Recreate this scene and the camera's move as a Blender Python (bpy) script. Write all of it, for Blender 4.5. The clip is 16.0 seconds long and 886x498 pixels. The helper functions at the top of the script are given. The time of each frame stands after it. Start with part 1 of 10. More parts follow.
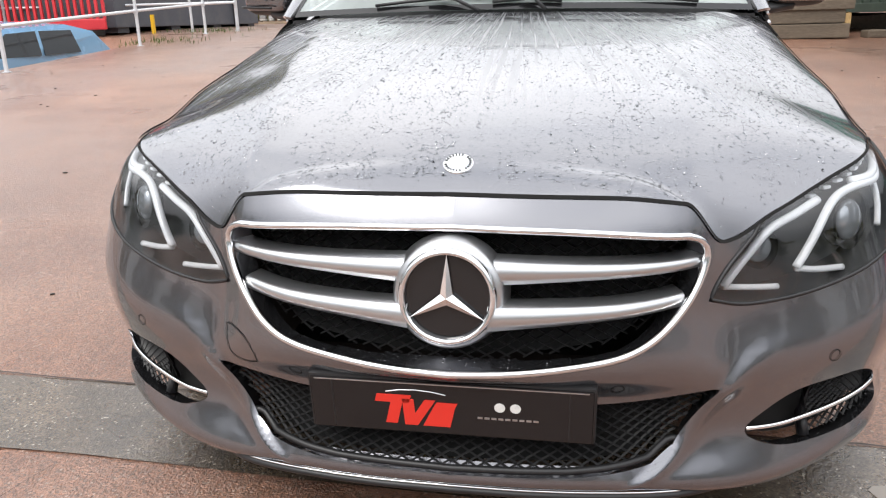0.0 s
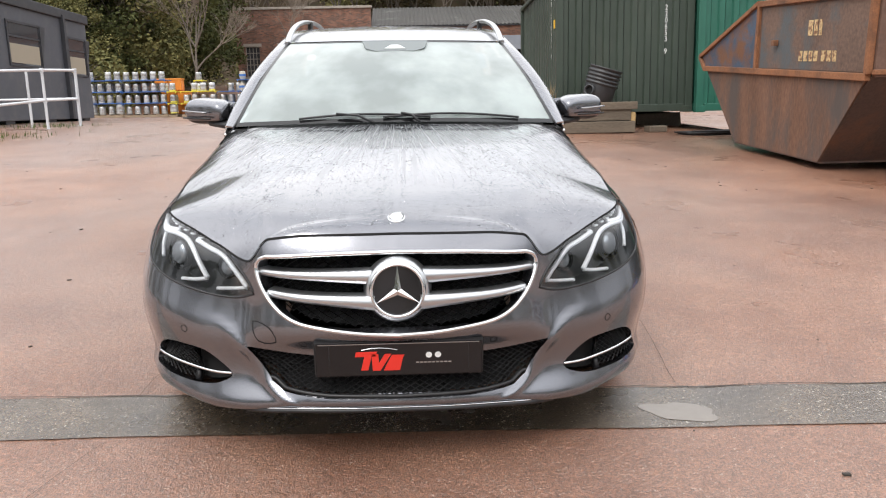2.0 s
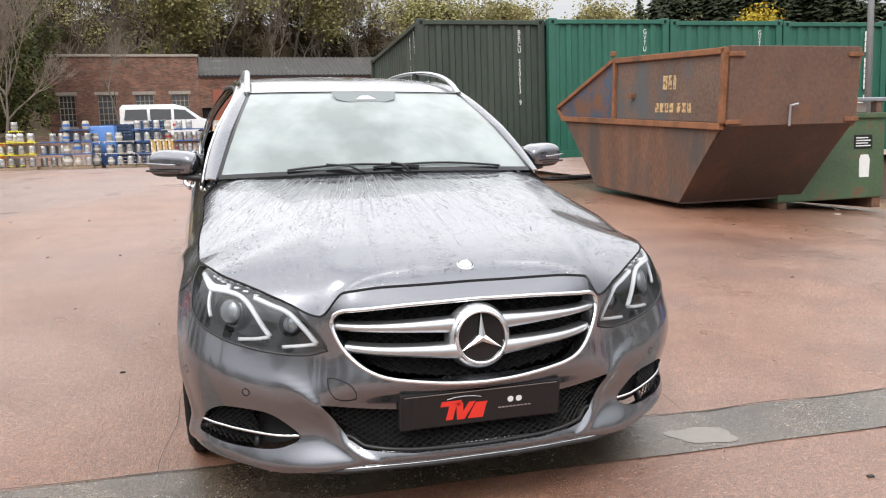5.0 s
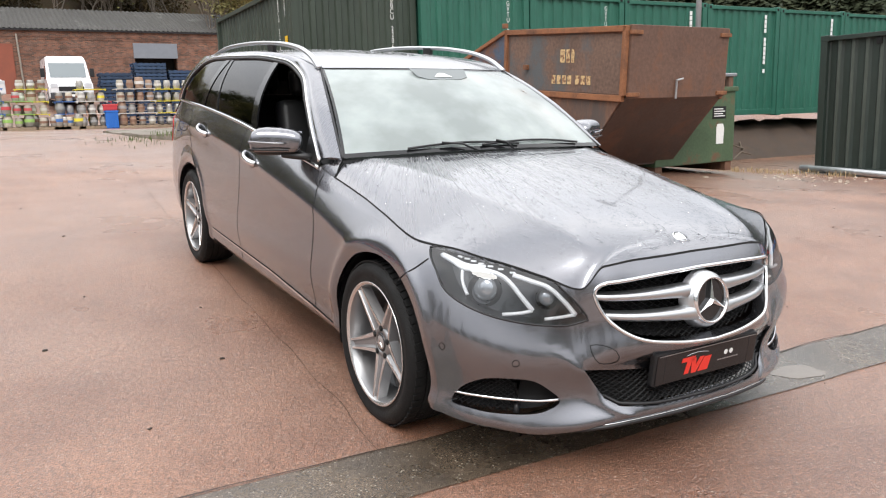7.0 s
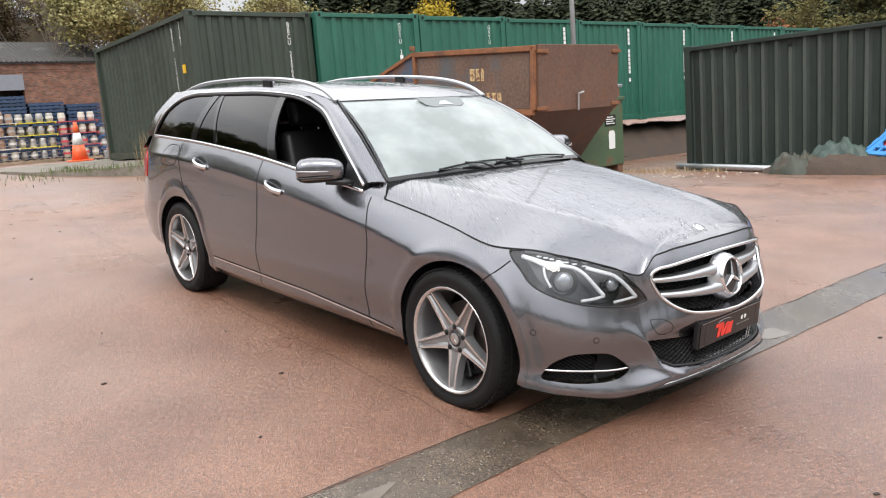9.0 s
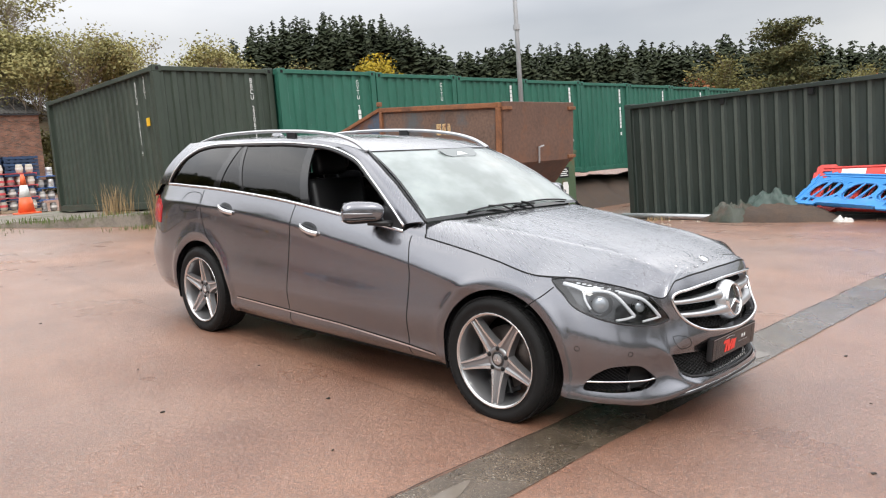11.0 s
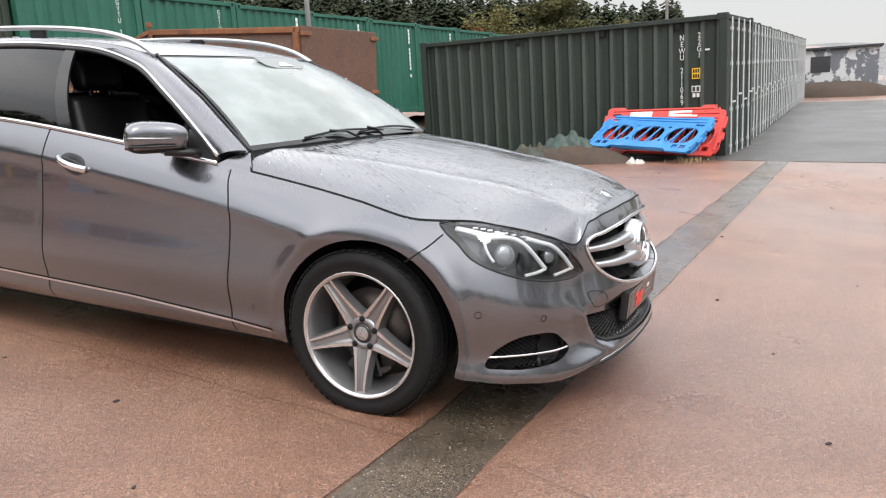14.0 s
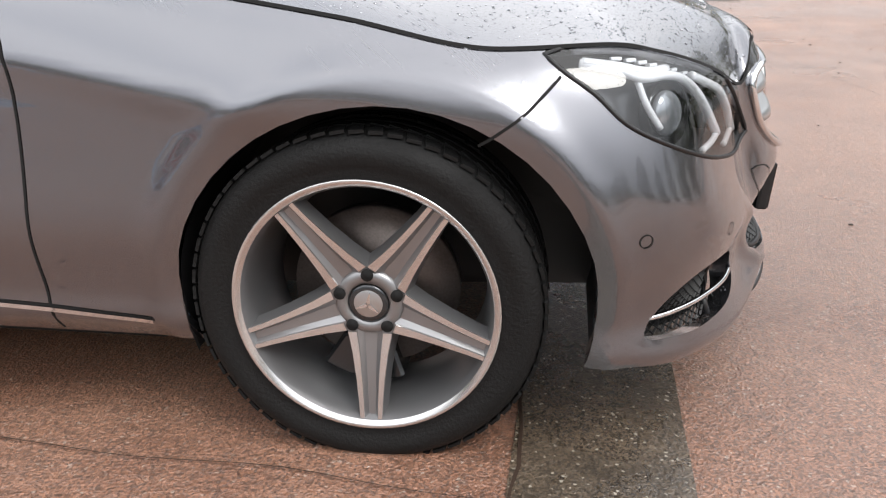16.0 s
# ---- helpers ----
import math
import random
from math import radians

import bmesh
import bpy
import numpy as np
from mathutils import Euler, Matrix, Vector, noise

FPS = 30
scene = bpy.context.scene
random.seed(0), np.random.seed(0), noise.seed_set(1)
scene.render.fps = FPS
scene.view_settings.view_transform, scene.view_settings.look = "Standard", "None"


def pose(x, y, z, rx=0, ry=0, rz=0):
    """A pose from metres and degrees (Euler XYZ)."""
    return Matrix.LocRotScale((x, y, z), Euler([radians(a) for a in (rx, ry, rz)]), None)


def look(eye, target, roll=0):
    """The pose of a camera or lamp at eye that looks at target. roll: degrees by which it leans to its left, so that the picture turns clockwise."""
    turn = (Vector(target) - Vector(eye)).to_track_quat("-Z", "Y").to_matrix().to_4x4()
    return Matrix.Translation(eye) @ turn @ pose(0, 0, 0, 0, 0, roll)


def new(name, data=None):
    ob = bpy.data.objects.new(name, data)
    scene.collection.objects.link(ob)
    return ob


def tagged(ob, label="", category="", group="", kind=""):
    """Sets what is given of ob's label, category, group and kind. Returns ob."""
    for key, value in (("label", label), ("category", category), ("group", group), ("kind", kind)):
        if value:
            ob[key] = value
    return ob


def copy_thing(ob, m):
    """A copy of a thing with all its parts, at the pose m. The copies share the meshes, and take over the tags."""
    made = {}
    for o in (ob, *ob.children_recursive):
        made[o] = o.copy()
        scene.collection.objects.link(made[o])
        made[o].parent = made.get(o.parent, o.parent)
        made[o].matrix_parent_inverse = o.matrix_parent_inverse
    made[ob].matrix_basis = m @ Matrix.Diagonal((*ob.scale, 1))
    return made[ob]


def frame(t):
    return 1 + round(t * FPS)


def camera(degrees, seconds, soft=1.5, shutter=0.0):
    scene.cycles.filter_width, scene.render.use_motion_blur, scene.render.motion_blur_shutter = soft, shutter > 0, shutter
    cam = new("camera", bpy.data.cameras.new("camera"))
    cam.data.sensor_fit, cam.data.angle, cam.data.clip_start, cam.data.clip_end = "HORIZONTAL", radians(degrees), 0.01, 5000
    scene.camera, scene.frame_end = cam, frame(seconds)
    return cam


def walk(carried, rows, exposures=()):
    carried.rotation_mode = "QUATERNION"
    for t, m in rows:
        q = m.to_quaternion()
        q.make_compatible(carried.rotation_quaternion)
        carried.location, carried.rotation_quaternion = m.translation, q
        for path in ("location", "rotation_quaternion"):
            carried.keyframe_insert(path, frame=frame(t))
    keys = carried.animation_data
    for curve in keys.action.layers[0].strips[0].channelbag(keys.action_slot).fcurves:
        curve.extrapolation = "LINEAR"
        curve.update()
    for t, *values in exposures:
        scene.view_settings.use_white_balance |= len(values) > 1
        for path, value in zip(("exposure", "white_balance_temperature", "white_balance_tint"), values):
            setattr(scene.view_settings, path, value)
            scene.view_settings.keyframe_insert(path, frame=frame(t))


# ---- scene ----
SLOPE = pose(0, 0, 0, 3.54, 0.73, 0)  # the yard rises towards the car's tail; this carries the car's frame into the level world
cam = camera(60.3, 16.0, 1.15)
PATH = [
    (0, (0.201, -2.036, 1.119), (-0.12, -0.19, 0.42), -1.6),
    (0.5, (0.074, -2.311, 1.161), (-0.048, -0.428, 0.498), -0.7),
    (1, (-0.03, -2.602, 1.195), (-0.014, -0.699, 0.58), -0.1),
    (1.5, (-0.019, -2.854, 1.247), (0.066, -0.933, 0.698), -0.2),
    (2, (0.02, -3.073, 1.268), (0.124, -1.136, 0.781), -0.5),
    (2.5, (-0.018, -3.252, 1.26), (0.093, -1.302, 0.832), -0.8),
    (3, (-0.016, -3.293, 1.267), (0.115, -1.332, 0.892), -0.8),
    (5.5, (-1.081, -2.801, 1.295), (-0.409, -0.956, 0.913), -0.0),
    (6, (-1.471, -2.643, 1.319), (-0.685, -0.852, 0.9), 0.5),
    (6.5, (-1.875, -2.623, 1.325), (-0.975, -0.892, 0.882), 0.9),
    (7, (-2.134, -2.555, 1.351), (-1.123, -0.891, 0.894), 0.9),
    (7.5, (-2.305, -2.402, 1.36), (-1.197, -0.803, 0.898), 0.3),
    (8, (-2.555, -2.392, 1.387), (-1.364, -0.851, 0.93), -0.4),
    (10.5, (-3.638, -2.547, 1.432), (-2.247, -1.147, 1.107), -1.6),
    (11, (-3.772, -2.399, 1.42), (-2.335, -1.037, 1.134), -1.2),
    (11.5, (-3.846, -2.307, 1.408), (-2.371, -0.981, 1.152), -0.8),
    (12, (-3.853, -2.291, 1.404), (-2.337, -1.009, 1.163), -0.5),
    (12.5, (-3.854, -2.272, 1.387), (-2.293, -1.048, 1.134), -0.1),
    (13, (-3.719, -2.152, 1.314), (-2.099, -1.016, 1.026), 0.1),
    (13.5, (-3.431, -1.893, 1.272), (-1.747, -0.872, 0.923), 0.2),
    (14, (-3.188, -1.519, 1.23), (-1.442, -0.64, 0.807), 0.3),
    (14.5, (-2.894, -1.168, 1.137), (-1.102, -0.438, 0.628), 0.2),
    (15, (-2.616, -0.829, 1.063), (-0.795, -0.256, 0.464), -0.1),
    (15.5, (-2.346, -0.518, 1.013), (-0.516, -0.127, 0.308), -0.1),
    (16, (-2.099, -0.318, 0.913), (-0.258, -0.066, 0.175), -0.8),
]
walk(cam, [(t, SLOPE @ look(eye, target, roll)) for t, eye, target, roll in PATH])

# ---- world and light: a bright overcast sky ----
world = bpy.data.worlds.new("overcast_sky")
scene.world = world
world.use_nodes = True
wn, wl = world.node_tree.nodes, world.node_tree.links
wn.clear()
w_out = wn.new("ShaderNodeOutputWorld")
w_add = wn.new("ShaderNodeMixShader")
w_sky = wn.new("ShaderNodeTexSky")
w_sky.sky_type, w_sky.sun_disc = "NISHITA", False
w_sky.sun_elevation, w_sky.sun_rotation = radians(48), radians(200)
w_b1, w_b2 = wn.new("ShaderNodeBackground"), wn.new("ShaderNodeBackground")
w_b1.inputs[1].default_value = 0.10
w_tc = wn.new("ShaderNodeTexCoord")
w_map = wn.new("ShaderNodeMapping")
w_map.inputs["Scale"].default_value = (1.0, 1.0, 3.2)
w_noise = wn.new("ShaderNodeTexNoise")
w_noise.inputs["Scale"].default_value, w_noise.inputs["Detail"].default_value = 1.7, 5.0
w_noise.inputs["Roughness"].default_value = 0.5
w_ramp = wn.new("ShaderNodeValToRGB")
w_ramp.color_ramp.elements[0].position, w_ramp.color_ramp.elements[0].color = 0.30, (0.63, 0.65, 0.69, 1)
w_ramp.color_ramp.elements[1].position, w_ramp.color_ramp.elements[1].color = 0.66, (0.93, 0.92, 0.92, 1)
w_b2.inputs[1].default_value = 0.97
wl.new(w_tc.outputs["Generated"], w_map.inputs[0])
wl.new(w_map.outputs[0], w_noise.inputs["Vector"])
wl.new(w_noise.outputs["Fac"], w_ramp.inputs[0])
# an overcast sky is brightest overhead
w_sep, w_rng, w_mul = wn.new("ShaderNodeSeparateXYZ"), wn.new("ShaderNodeMapRange"), wn.new("ShaderNodeVectorMath")
w_rng.inputs[1].default_value, w_rng.inputs[2].default_value = 0.17, 0.52
w_rng.inputs[3].default_value, w_rng.inputs[4].default_value = 0.52, 1.85
w_mul.operation = "SCALE"
wl.new(w_tc.outputs["Generated"], w_sep.inputs[0])
wl.new(w_sep.outputs["Z"], w_rng.inputs[0])
wl.new(w_ramp.outputs[0], w_mul.inputs[0])
wl.new(w_rng.outputs[0], w_mul.inputs["Scale"])
wl.new(w_mul.outputs[0], w_b2.inputs[0])
wl.new(w_sky.outputs[0], w_b1.inputs[0])
w_add.inputs[0].default_value = 0.9
wl.new(w_b1.outputs[0], w_add.inputs[1])
wl.new(w_b2.outputs[0], w_add.inputs[2])
wl.new(w_add.outputs[0], w_out.inputs[0])

sun = new("sun", bpy.data.lights.new("sun", "SUN"))
sun.data.energy, sun.data.angle, sun.data.color = 1.1, radians(25), (1.0, 0.97, 0.93)
sun.matrix_world = look((-14, -20, 30), (0, 0, 0))
scene.view_settings.exposure = 0.76

# ---- building helpers ----
R = random.Random(7)


def link_mesh(name, bm, material, smooth=False):
    me = bpy.data.meshes.new(name)
    bm.to_mesh(me)
    bm.free()
    if smooth:
        me.polygons.foreach_set("use_smooth", [True] * len(me.polygons))
    for m in material if isinstance(material, (list, tuple)) else (material,):
        me.materials.append(m)
    return new(name, me)


def part(name, bm, material, parent, label="", smooth=False):
    """One mesh under a thing or a part, in the frame of its parent."""
    ob = link_mesh(name, bm, material, smooth)
    ob.parent = parent
    return tagged(ob, label) if label else ob


def again(ob, parent, m):
    """The same part once more, on the same mesh."""
    o = new(ob.name.split(".")[0], ob.data)
    o.parent = parent
    o.matrix_basis = m
    return o


def thing(name, label, category, m=None, group="", kind=""):
    ob = new(name)
    ob.empty_display_size = 0.2
    if m is not None:
        ob.matrix_basis = m
    return tagged(ob, label, category, group, kind)


def box(bm, x0, x1, y0, y1, z0, z1, bevel=0.0, m=None):
    r = bmesh.ops.create_cube(bm, size=1.0)
    mt = Matrix.Translation(((x0 + x1) / 2, (y0 + y1) / 2, (z0 + z1) / 2)) @ Matrix.Diagonal((x1 - x0, y1 - y0, z1 - z0, 1))
    bmesh.ops.transform(bm, matrix=(m @ mt) if m is not None else mt, verts=r["verts"])
    if bevel > 0:
        es = list({e for v in r["verts"] for e in v.link_edges})
        bmesh.ops.bevel(bm, geom=es, offset=bevel, segments=2, affect="EDGES", profile=0.6)
    return bm


def boxed(*a, **k):
    return box(bmesh.new(), *a, **k)


def tube(bm, p, q, r0, r1=None, seg=10, caps=True):
    p, q = Vector(p), Vector(q)
    d = q - p
    m = Matrix.Translation((p + q) / 2) @ d.to_track_quat("Z", "Y").to_matrix().to_4x4()
    bmesh.ops.create_cone(bm, cap_ends=caps, segments=seg, radius1=r0, radius2=r0 if r1 is None else r1, depth=d.length, matrix=m)
    return bm


def lathe(bm, prof, seg=24, m=None):
    """Turns a profile of (radius, height) about z."""
    rings = []
    for r, z in prof:
        rings.append([bm.verts.new((r * math.cos(2 * math.pi * k / seg), r * math.sin(2 * math.pi * k / seg), z)) for k in range(seg)])
    for a, b in zip(rings, rings[1:]):
        for k in range(seg):
            bm.faces.new((a[k], a[(k + 1) % seg], b[(k + 1) % seg], b[k]))
    if m is not None:
        bmesh.ops.transform(bm, matrix=m, verts=[v for r in rings for v in r])
    return bm


def prism(bm, pts, a, b, axis="y", m=None):
    """Extrudes a closed outline of pairs from a to b along an axis."""
    def at(p, h):
        return {"x": (h, p[0], p[1]), "y": (p[0], h, p[1]), "z": (p[0], p[1], h)}[axis]
    lo = [bm.verts.new(at(p, a)) for p in pts]
    hi = [bm.verts.new(at(p, b)) for p in pts]
    n = len(pts)
    fs = [bm.faces.new(lo), bm.faces.new(hi)]
    for k in range(n):
        fs.append(bm.faces.new((lo[k], lo[(k + 1) % n], hi[(k + 1) % n], hi[k])))
    bmesh.ops.recalc_face_normals(bm, faces=fs)
    if m is not None:
        bmesh.ops.transform(bm, matrix=m, verts=lo + hi)
    return bm


def sweep(bm, path, radius, seg=8, closed=False, flat=1.0):
    """A bar of round or oval section along a path."""
    path = [Vector(p) for p in path]
    n, rings = len(path), []
    for k, p in enumerate(path):
        a = path[(k - 1) % n] if closed or k else p
        b = path[(k + 1) % n] if closed or k < n - 1 else p
        d = (b - a).normalized()
        s = d.cross(Vector((0, 0, 1)))
        s = s.normalized() if s.length > 1e-4 else Vector((1, 0, 0))
        u = s.cross(d)
        rings.append([bm.verts.new(p + s * (radius * math.cos(2 * math.pi * j / seg)) + u * (radius * flat * math.sin(2 * math.pi * j / seg))) for j in range(seg)])
    for k in range(n if closed else n - 1):
        a, b = rings[k], rings[(k + 1) % n]
        for j in range(seg):
            bm.faces.new((a[j], a[(j + 1) % seg], b[(j + 1) % seg], b[j]))
    if not closed:
        bm.faces.new(rings[0][::-1])
        bm.faces.new(rings[-1])
    return bm


GLYPHS = {}


def glyph(ch, size):
    if (ch, size) not in GLYPHS:
        cu = bpy.data.curves.new("letters", "FONT")
        cu.body, cu.size, cu.align_x, cu.extrude = ch, size, "CENTER", 0.001
        tmp = new("letters", cu)
        bpy.context.view_layer.update()
        me = bpy.data.meshes.new_from_object(tmp.evaluated_get(bpy.context.evaluated_depsgraph_get()))
        bpy.data.objects.remove(tmp)
        me.materials.clear()
        GLYPHS[(ch, size)] = me
    return GLYPHS[(ch, size)]


def lettering(text, size, m, material, parent):
    """Painted letters one under the other, facing -y of m; '#' is a plain bar where nothing can be read."""
    for k, ch in enumerate(text):
        if ch == " ":
            continue
        at = m @ pose(0, 0, -0.06 - 0.71 * size * k, 90, 0, 0)
        if ch == "#":
            part("painted_bar", boxed(-size * 0.26, size * 0.26, 0.0, size * 0.62, -0.001, 0.001), material, parent).matrix_basis = at
            continue
        me = glyph(ch, size)
        if not me.materials:
            me.materials.append(material)
        ob = new("letter", me)
        ob.parent = parent
        ob.matrix_basis = at @ Matrix.Diagonal((0.70, 0.88, 1, 1))


def smooth(a, b, v):
    s = min(1.0, max(0.0, (v - a) / (b - a)))
    return s * s * (3 - 2 * s)


def ground_z(x, y):
    """The yard: sloping up to the back, level beyond, flat where the skips stand; a sunken lane past the railing; a wooded rise far off."""
    w = 1 - smooth(4.5, 11.0, x)
    yy = 13.2 - 0.9 * math.log1p(math.exp((13.2 - min(y, 60.0)) / 0.9)) if y > 0 else y
    yy = max(yy, -14.0)
    z = 0.0619 * yy * (w if yy > 0 else 1.0 - 0.75 * smooth(4.5, 14, x)) - 0.0127 * max(-16.0, min(x, 26.0))
    z += 1.9 * smooth(29.5, 52, y) * (1 - smooth(8, 30, x))
    z -= 0.95 * smooth(-7.25, -7.9, x) * (1 - smooth(10.4, 11.3, y)) * smooth(-14, -13, x)
    z += 0.62 * smooth(9.0, 38.0, x) * (1 - smooth(2.0, 8.0, y))
    z += 6.0 * smooth(45, 85, 0.6 * x + 0.8 * y) * smooth(5, 40, x)
    return z


# ---- materials ----
def material(name, base, rough=0.6, metal=0.0, vary=0.12, scale=6.0, bump=0.0, bump_scale=60.0, second=None, second_at=(0.5, 0.7), second_scale=2.5, coat=0.0, spec=0.5, rough_vary=0.1, per_object=0.0, stretch=(1, 1, 1)):
    """A surface with two scales of variation and, if given, a second colour in patches (rust, dirt, moss)."""
    mt = bpy.data.materials.new(name)
    mt.use_nodes = True
    nt = mt.node_tree
    n, l = nt.nodes, nt.links
    b = n["Principled BSDF"]
    tc = n.new("ShaderNodeTexCoord")
    mp = n.new("ShaderNodeMapping")
    mp.inputs["Scale"].default_value = stretch
    l.new(tc.outputs["Object"], mp.inputs[0])
    vec = mp.outputs[0]
    big, fine = n.new("ShaderNodeTexNoise"), n.new("ShaderNodeTexNoise")
    big.inputs["Scale"].default_value, big.inputs["Detail"].default_value = scale, 5
    fine.inputs["Scale"].default_value, fine.inputs["Detail"].default_value = scale * 11, 3
    for q in (big, fine):
        l.new(vec, q.inputs["Vector"])
    add = n.new("ShaderNodeMath")
    add.operation = "ADD"
    l.new(big.outputs["Fac"], add.inputs[0])
    l.new(fine.outputs["Fac"], add.inputs[1])
    rng = n.new("ShaderNodeMapRange")
    rng.inputs[1].default_value, rng.inputs[2].default_value = 0.6, 1.4
    rng.inputs[3].default_value, rng.inputs[4].default_value = 1 - vary, 1 + vary
    l.new(add.outputs[0], rng.inputs[0])
    value = rng.outputs[0]
    if per_object:
        oi = n.new("ShaderNodeObjectInfo")
        r2 = n.new("ShaderNodeMapRange")
        r2.inputs[3].default_value, r2.inputs[4].default_value = 1 - per_object, 1 + per_object
        l.new(oi.outputs["Random"], r2.inputs[0])
        mu = n.new("ShaderNodeMath")
        mu.operation = "MULTIPLY"
        l.new(value, mu.inputs[0])
        l.new(r2.outputs[0], mu.inputs[1])
        value = mu.outputs[0]
    vm = n.new("ShaderNodeVectorMath")
    vm.operation = "SCALE"
    vm.inputs[0].default_value = base
    l.new(value, vm.inputs["Scale"])
    col = vm.outputs[0]
    if second is not None:
        sn = n.new("ShaderNodeTexNoise")
        sn.inputs["Scale"].default_value, sn.inputs["Detail"].default_value, sn.inputs["Roughness"].default_value = second_scale, 8, 0.65
        l.new(vec, sn.inputs["Vector"])
        sr = n.new("ShaderNodeMapRange")
        sr.inputs[1].default_value, sr.inputs[2].default_value = second_at
        l.new(sn.outputs["Fac"], sr.inputs[0])
        mx = n.new("ShaderNodeMix")
        mx.data_type = "RGBA"
        l.new(sr.outputs[0], mx.inputs[0])
        l.new(col, mx.inputs[6])
        mx.inputs[7].default_value = (*second, 1)
        col = mx.outputs[2]
    l.new(col, b.inputs["Base Color"])
    rr = n.new("ShaderNodeMapRange")
    rr.inputs[1].default_value, rr.inputs[2].default_value = 0.3, 0.7
    rr.inputs[3].default_value, rr.inputs[4].default_value = max(0.02, rough - rough_vary), min(1, rough + rough_vary)
    l.new(big.outputs["Fac"], rr.inputs[0])
    l.new(rr.outputs[0], b.inputs["Roughness"])
    b.inputs["Metallic"].default_value = metal
    b.inputs["Specular IOR Level"].default_value = spec
    b.inputs["Coat Weight"].default_value = coat
    b.inputs["Coat Roughness"].default_value = 0.04
    if bump:
        bt, bp = n.new("ShaderNodeTexNoise"), n.new("ShaderNodeBump")
        bt.inputs["Scale"].default_value, bt.inputs["Detail"].default_value = bump_scale, 4
        l.new(vec, bt.inputs["Vector"])
        bp.inputs["Strength"].default_value, bp.inputs["Distance"].default_value = min(1.0, bump), 0.01
        l.new(bt.outputs["Fac"], bp.inputs["Height"])
        l.new(bp.outputs[0], b.inputs["Normal"])
    return mt


def plain(name, base, rough=0.5, metal=0.0, emit=0.0, spec=0.5):
    mt = bpy.data.materials.new(name)
    mt.use_nodes = True
    b = mt.node_tree.nodes["Principled BSDF"]
    b.inputs["Base Color"].default_value = (*base, 1)
    b.inputs["Roughness"].default_value, b.inputs["Metallic"].default_value = rough, metal
    b.inputs["Specular IOR Level"].default_value = spec
    return mt


M_DARK_GREEN = material("dark_green_container_paint", (0.034, 0.048, 0.035), 0.5, vary=0.25, scale=1.2, second=(0.055, 0.06, 0.045), second_at=(0.55, 0.8), stretch=(1, 1, 0.25))
M_GREEN = material("green_container_paint", (0.022, 0.115, 0.078), 0.45, vary=0.2, scale=1.2, second=(0.05, 0.13, 0.10), second_at=(0.55, 0.85), stretch=(1, 1, 0.25))
M_STEEL = material("galvanised_steel", (0.45, 0.46, 0.47), 0.42, metal=0.8, vary=0.15, scale=9)
M_ROD = material("worn_white_ironwork", (0.62, 0.63, 0.63), 0.45, metal=0.2, vary=0.2, scale=5, second=(0.20, 0.19, 0.17), second_at=(0.60, 0.72))
M_RUST = material("rusted_steel", (0.150, 0.076, 0.046), 0.72, vary=0.45, scale=3, second=(0.080, 0.062, 0.054), second_at=(0.46, 0.62), second_scale=1.6, bump=0.35, bump_scale=45, stretch=(1, 1, 0.35))
M_WHITE_PAINT = material("white_marking_paint", (0.72, 0.73, 0.71), 0.6, vary=0.1, scale=20)
M_BLACK = plain("black_plastic", (0.012, 0.012, 0.013), 0.45)
# near-black that puts the shade of gaps and recesses into colour; also small trim
M_SHADOW = plain("black_shade_and_trim", (0.004, 0.004, 0.004), 0.9)
M_YELLOW = plain("yellow_label", (0.75, 0.45, 0.02), 0.5)

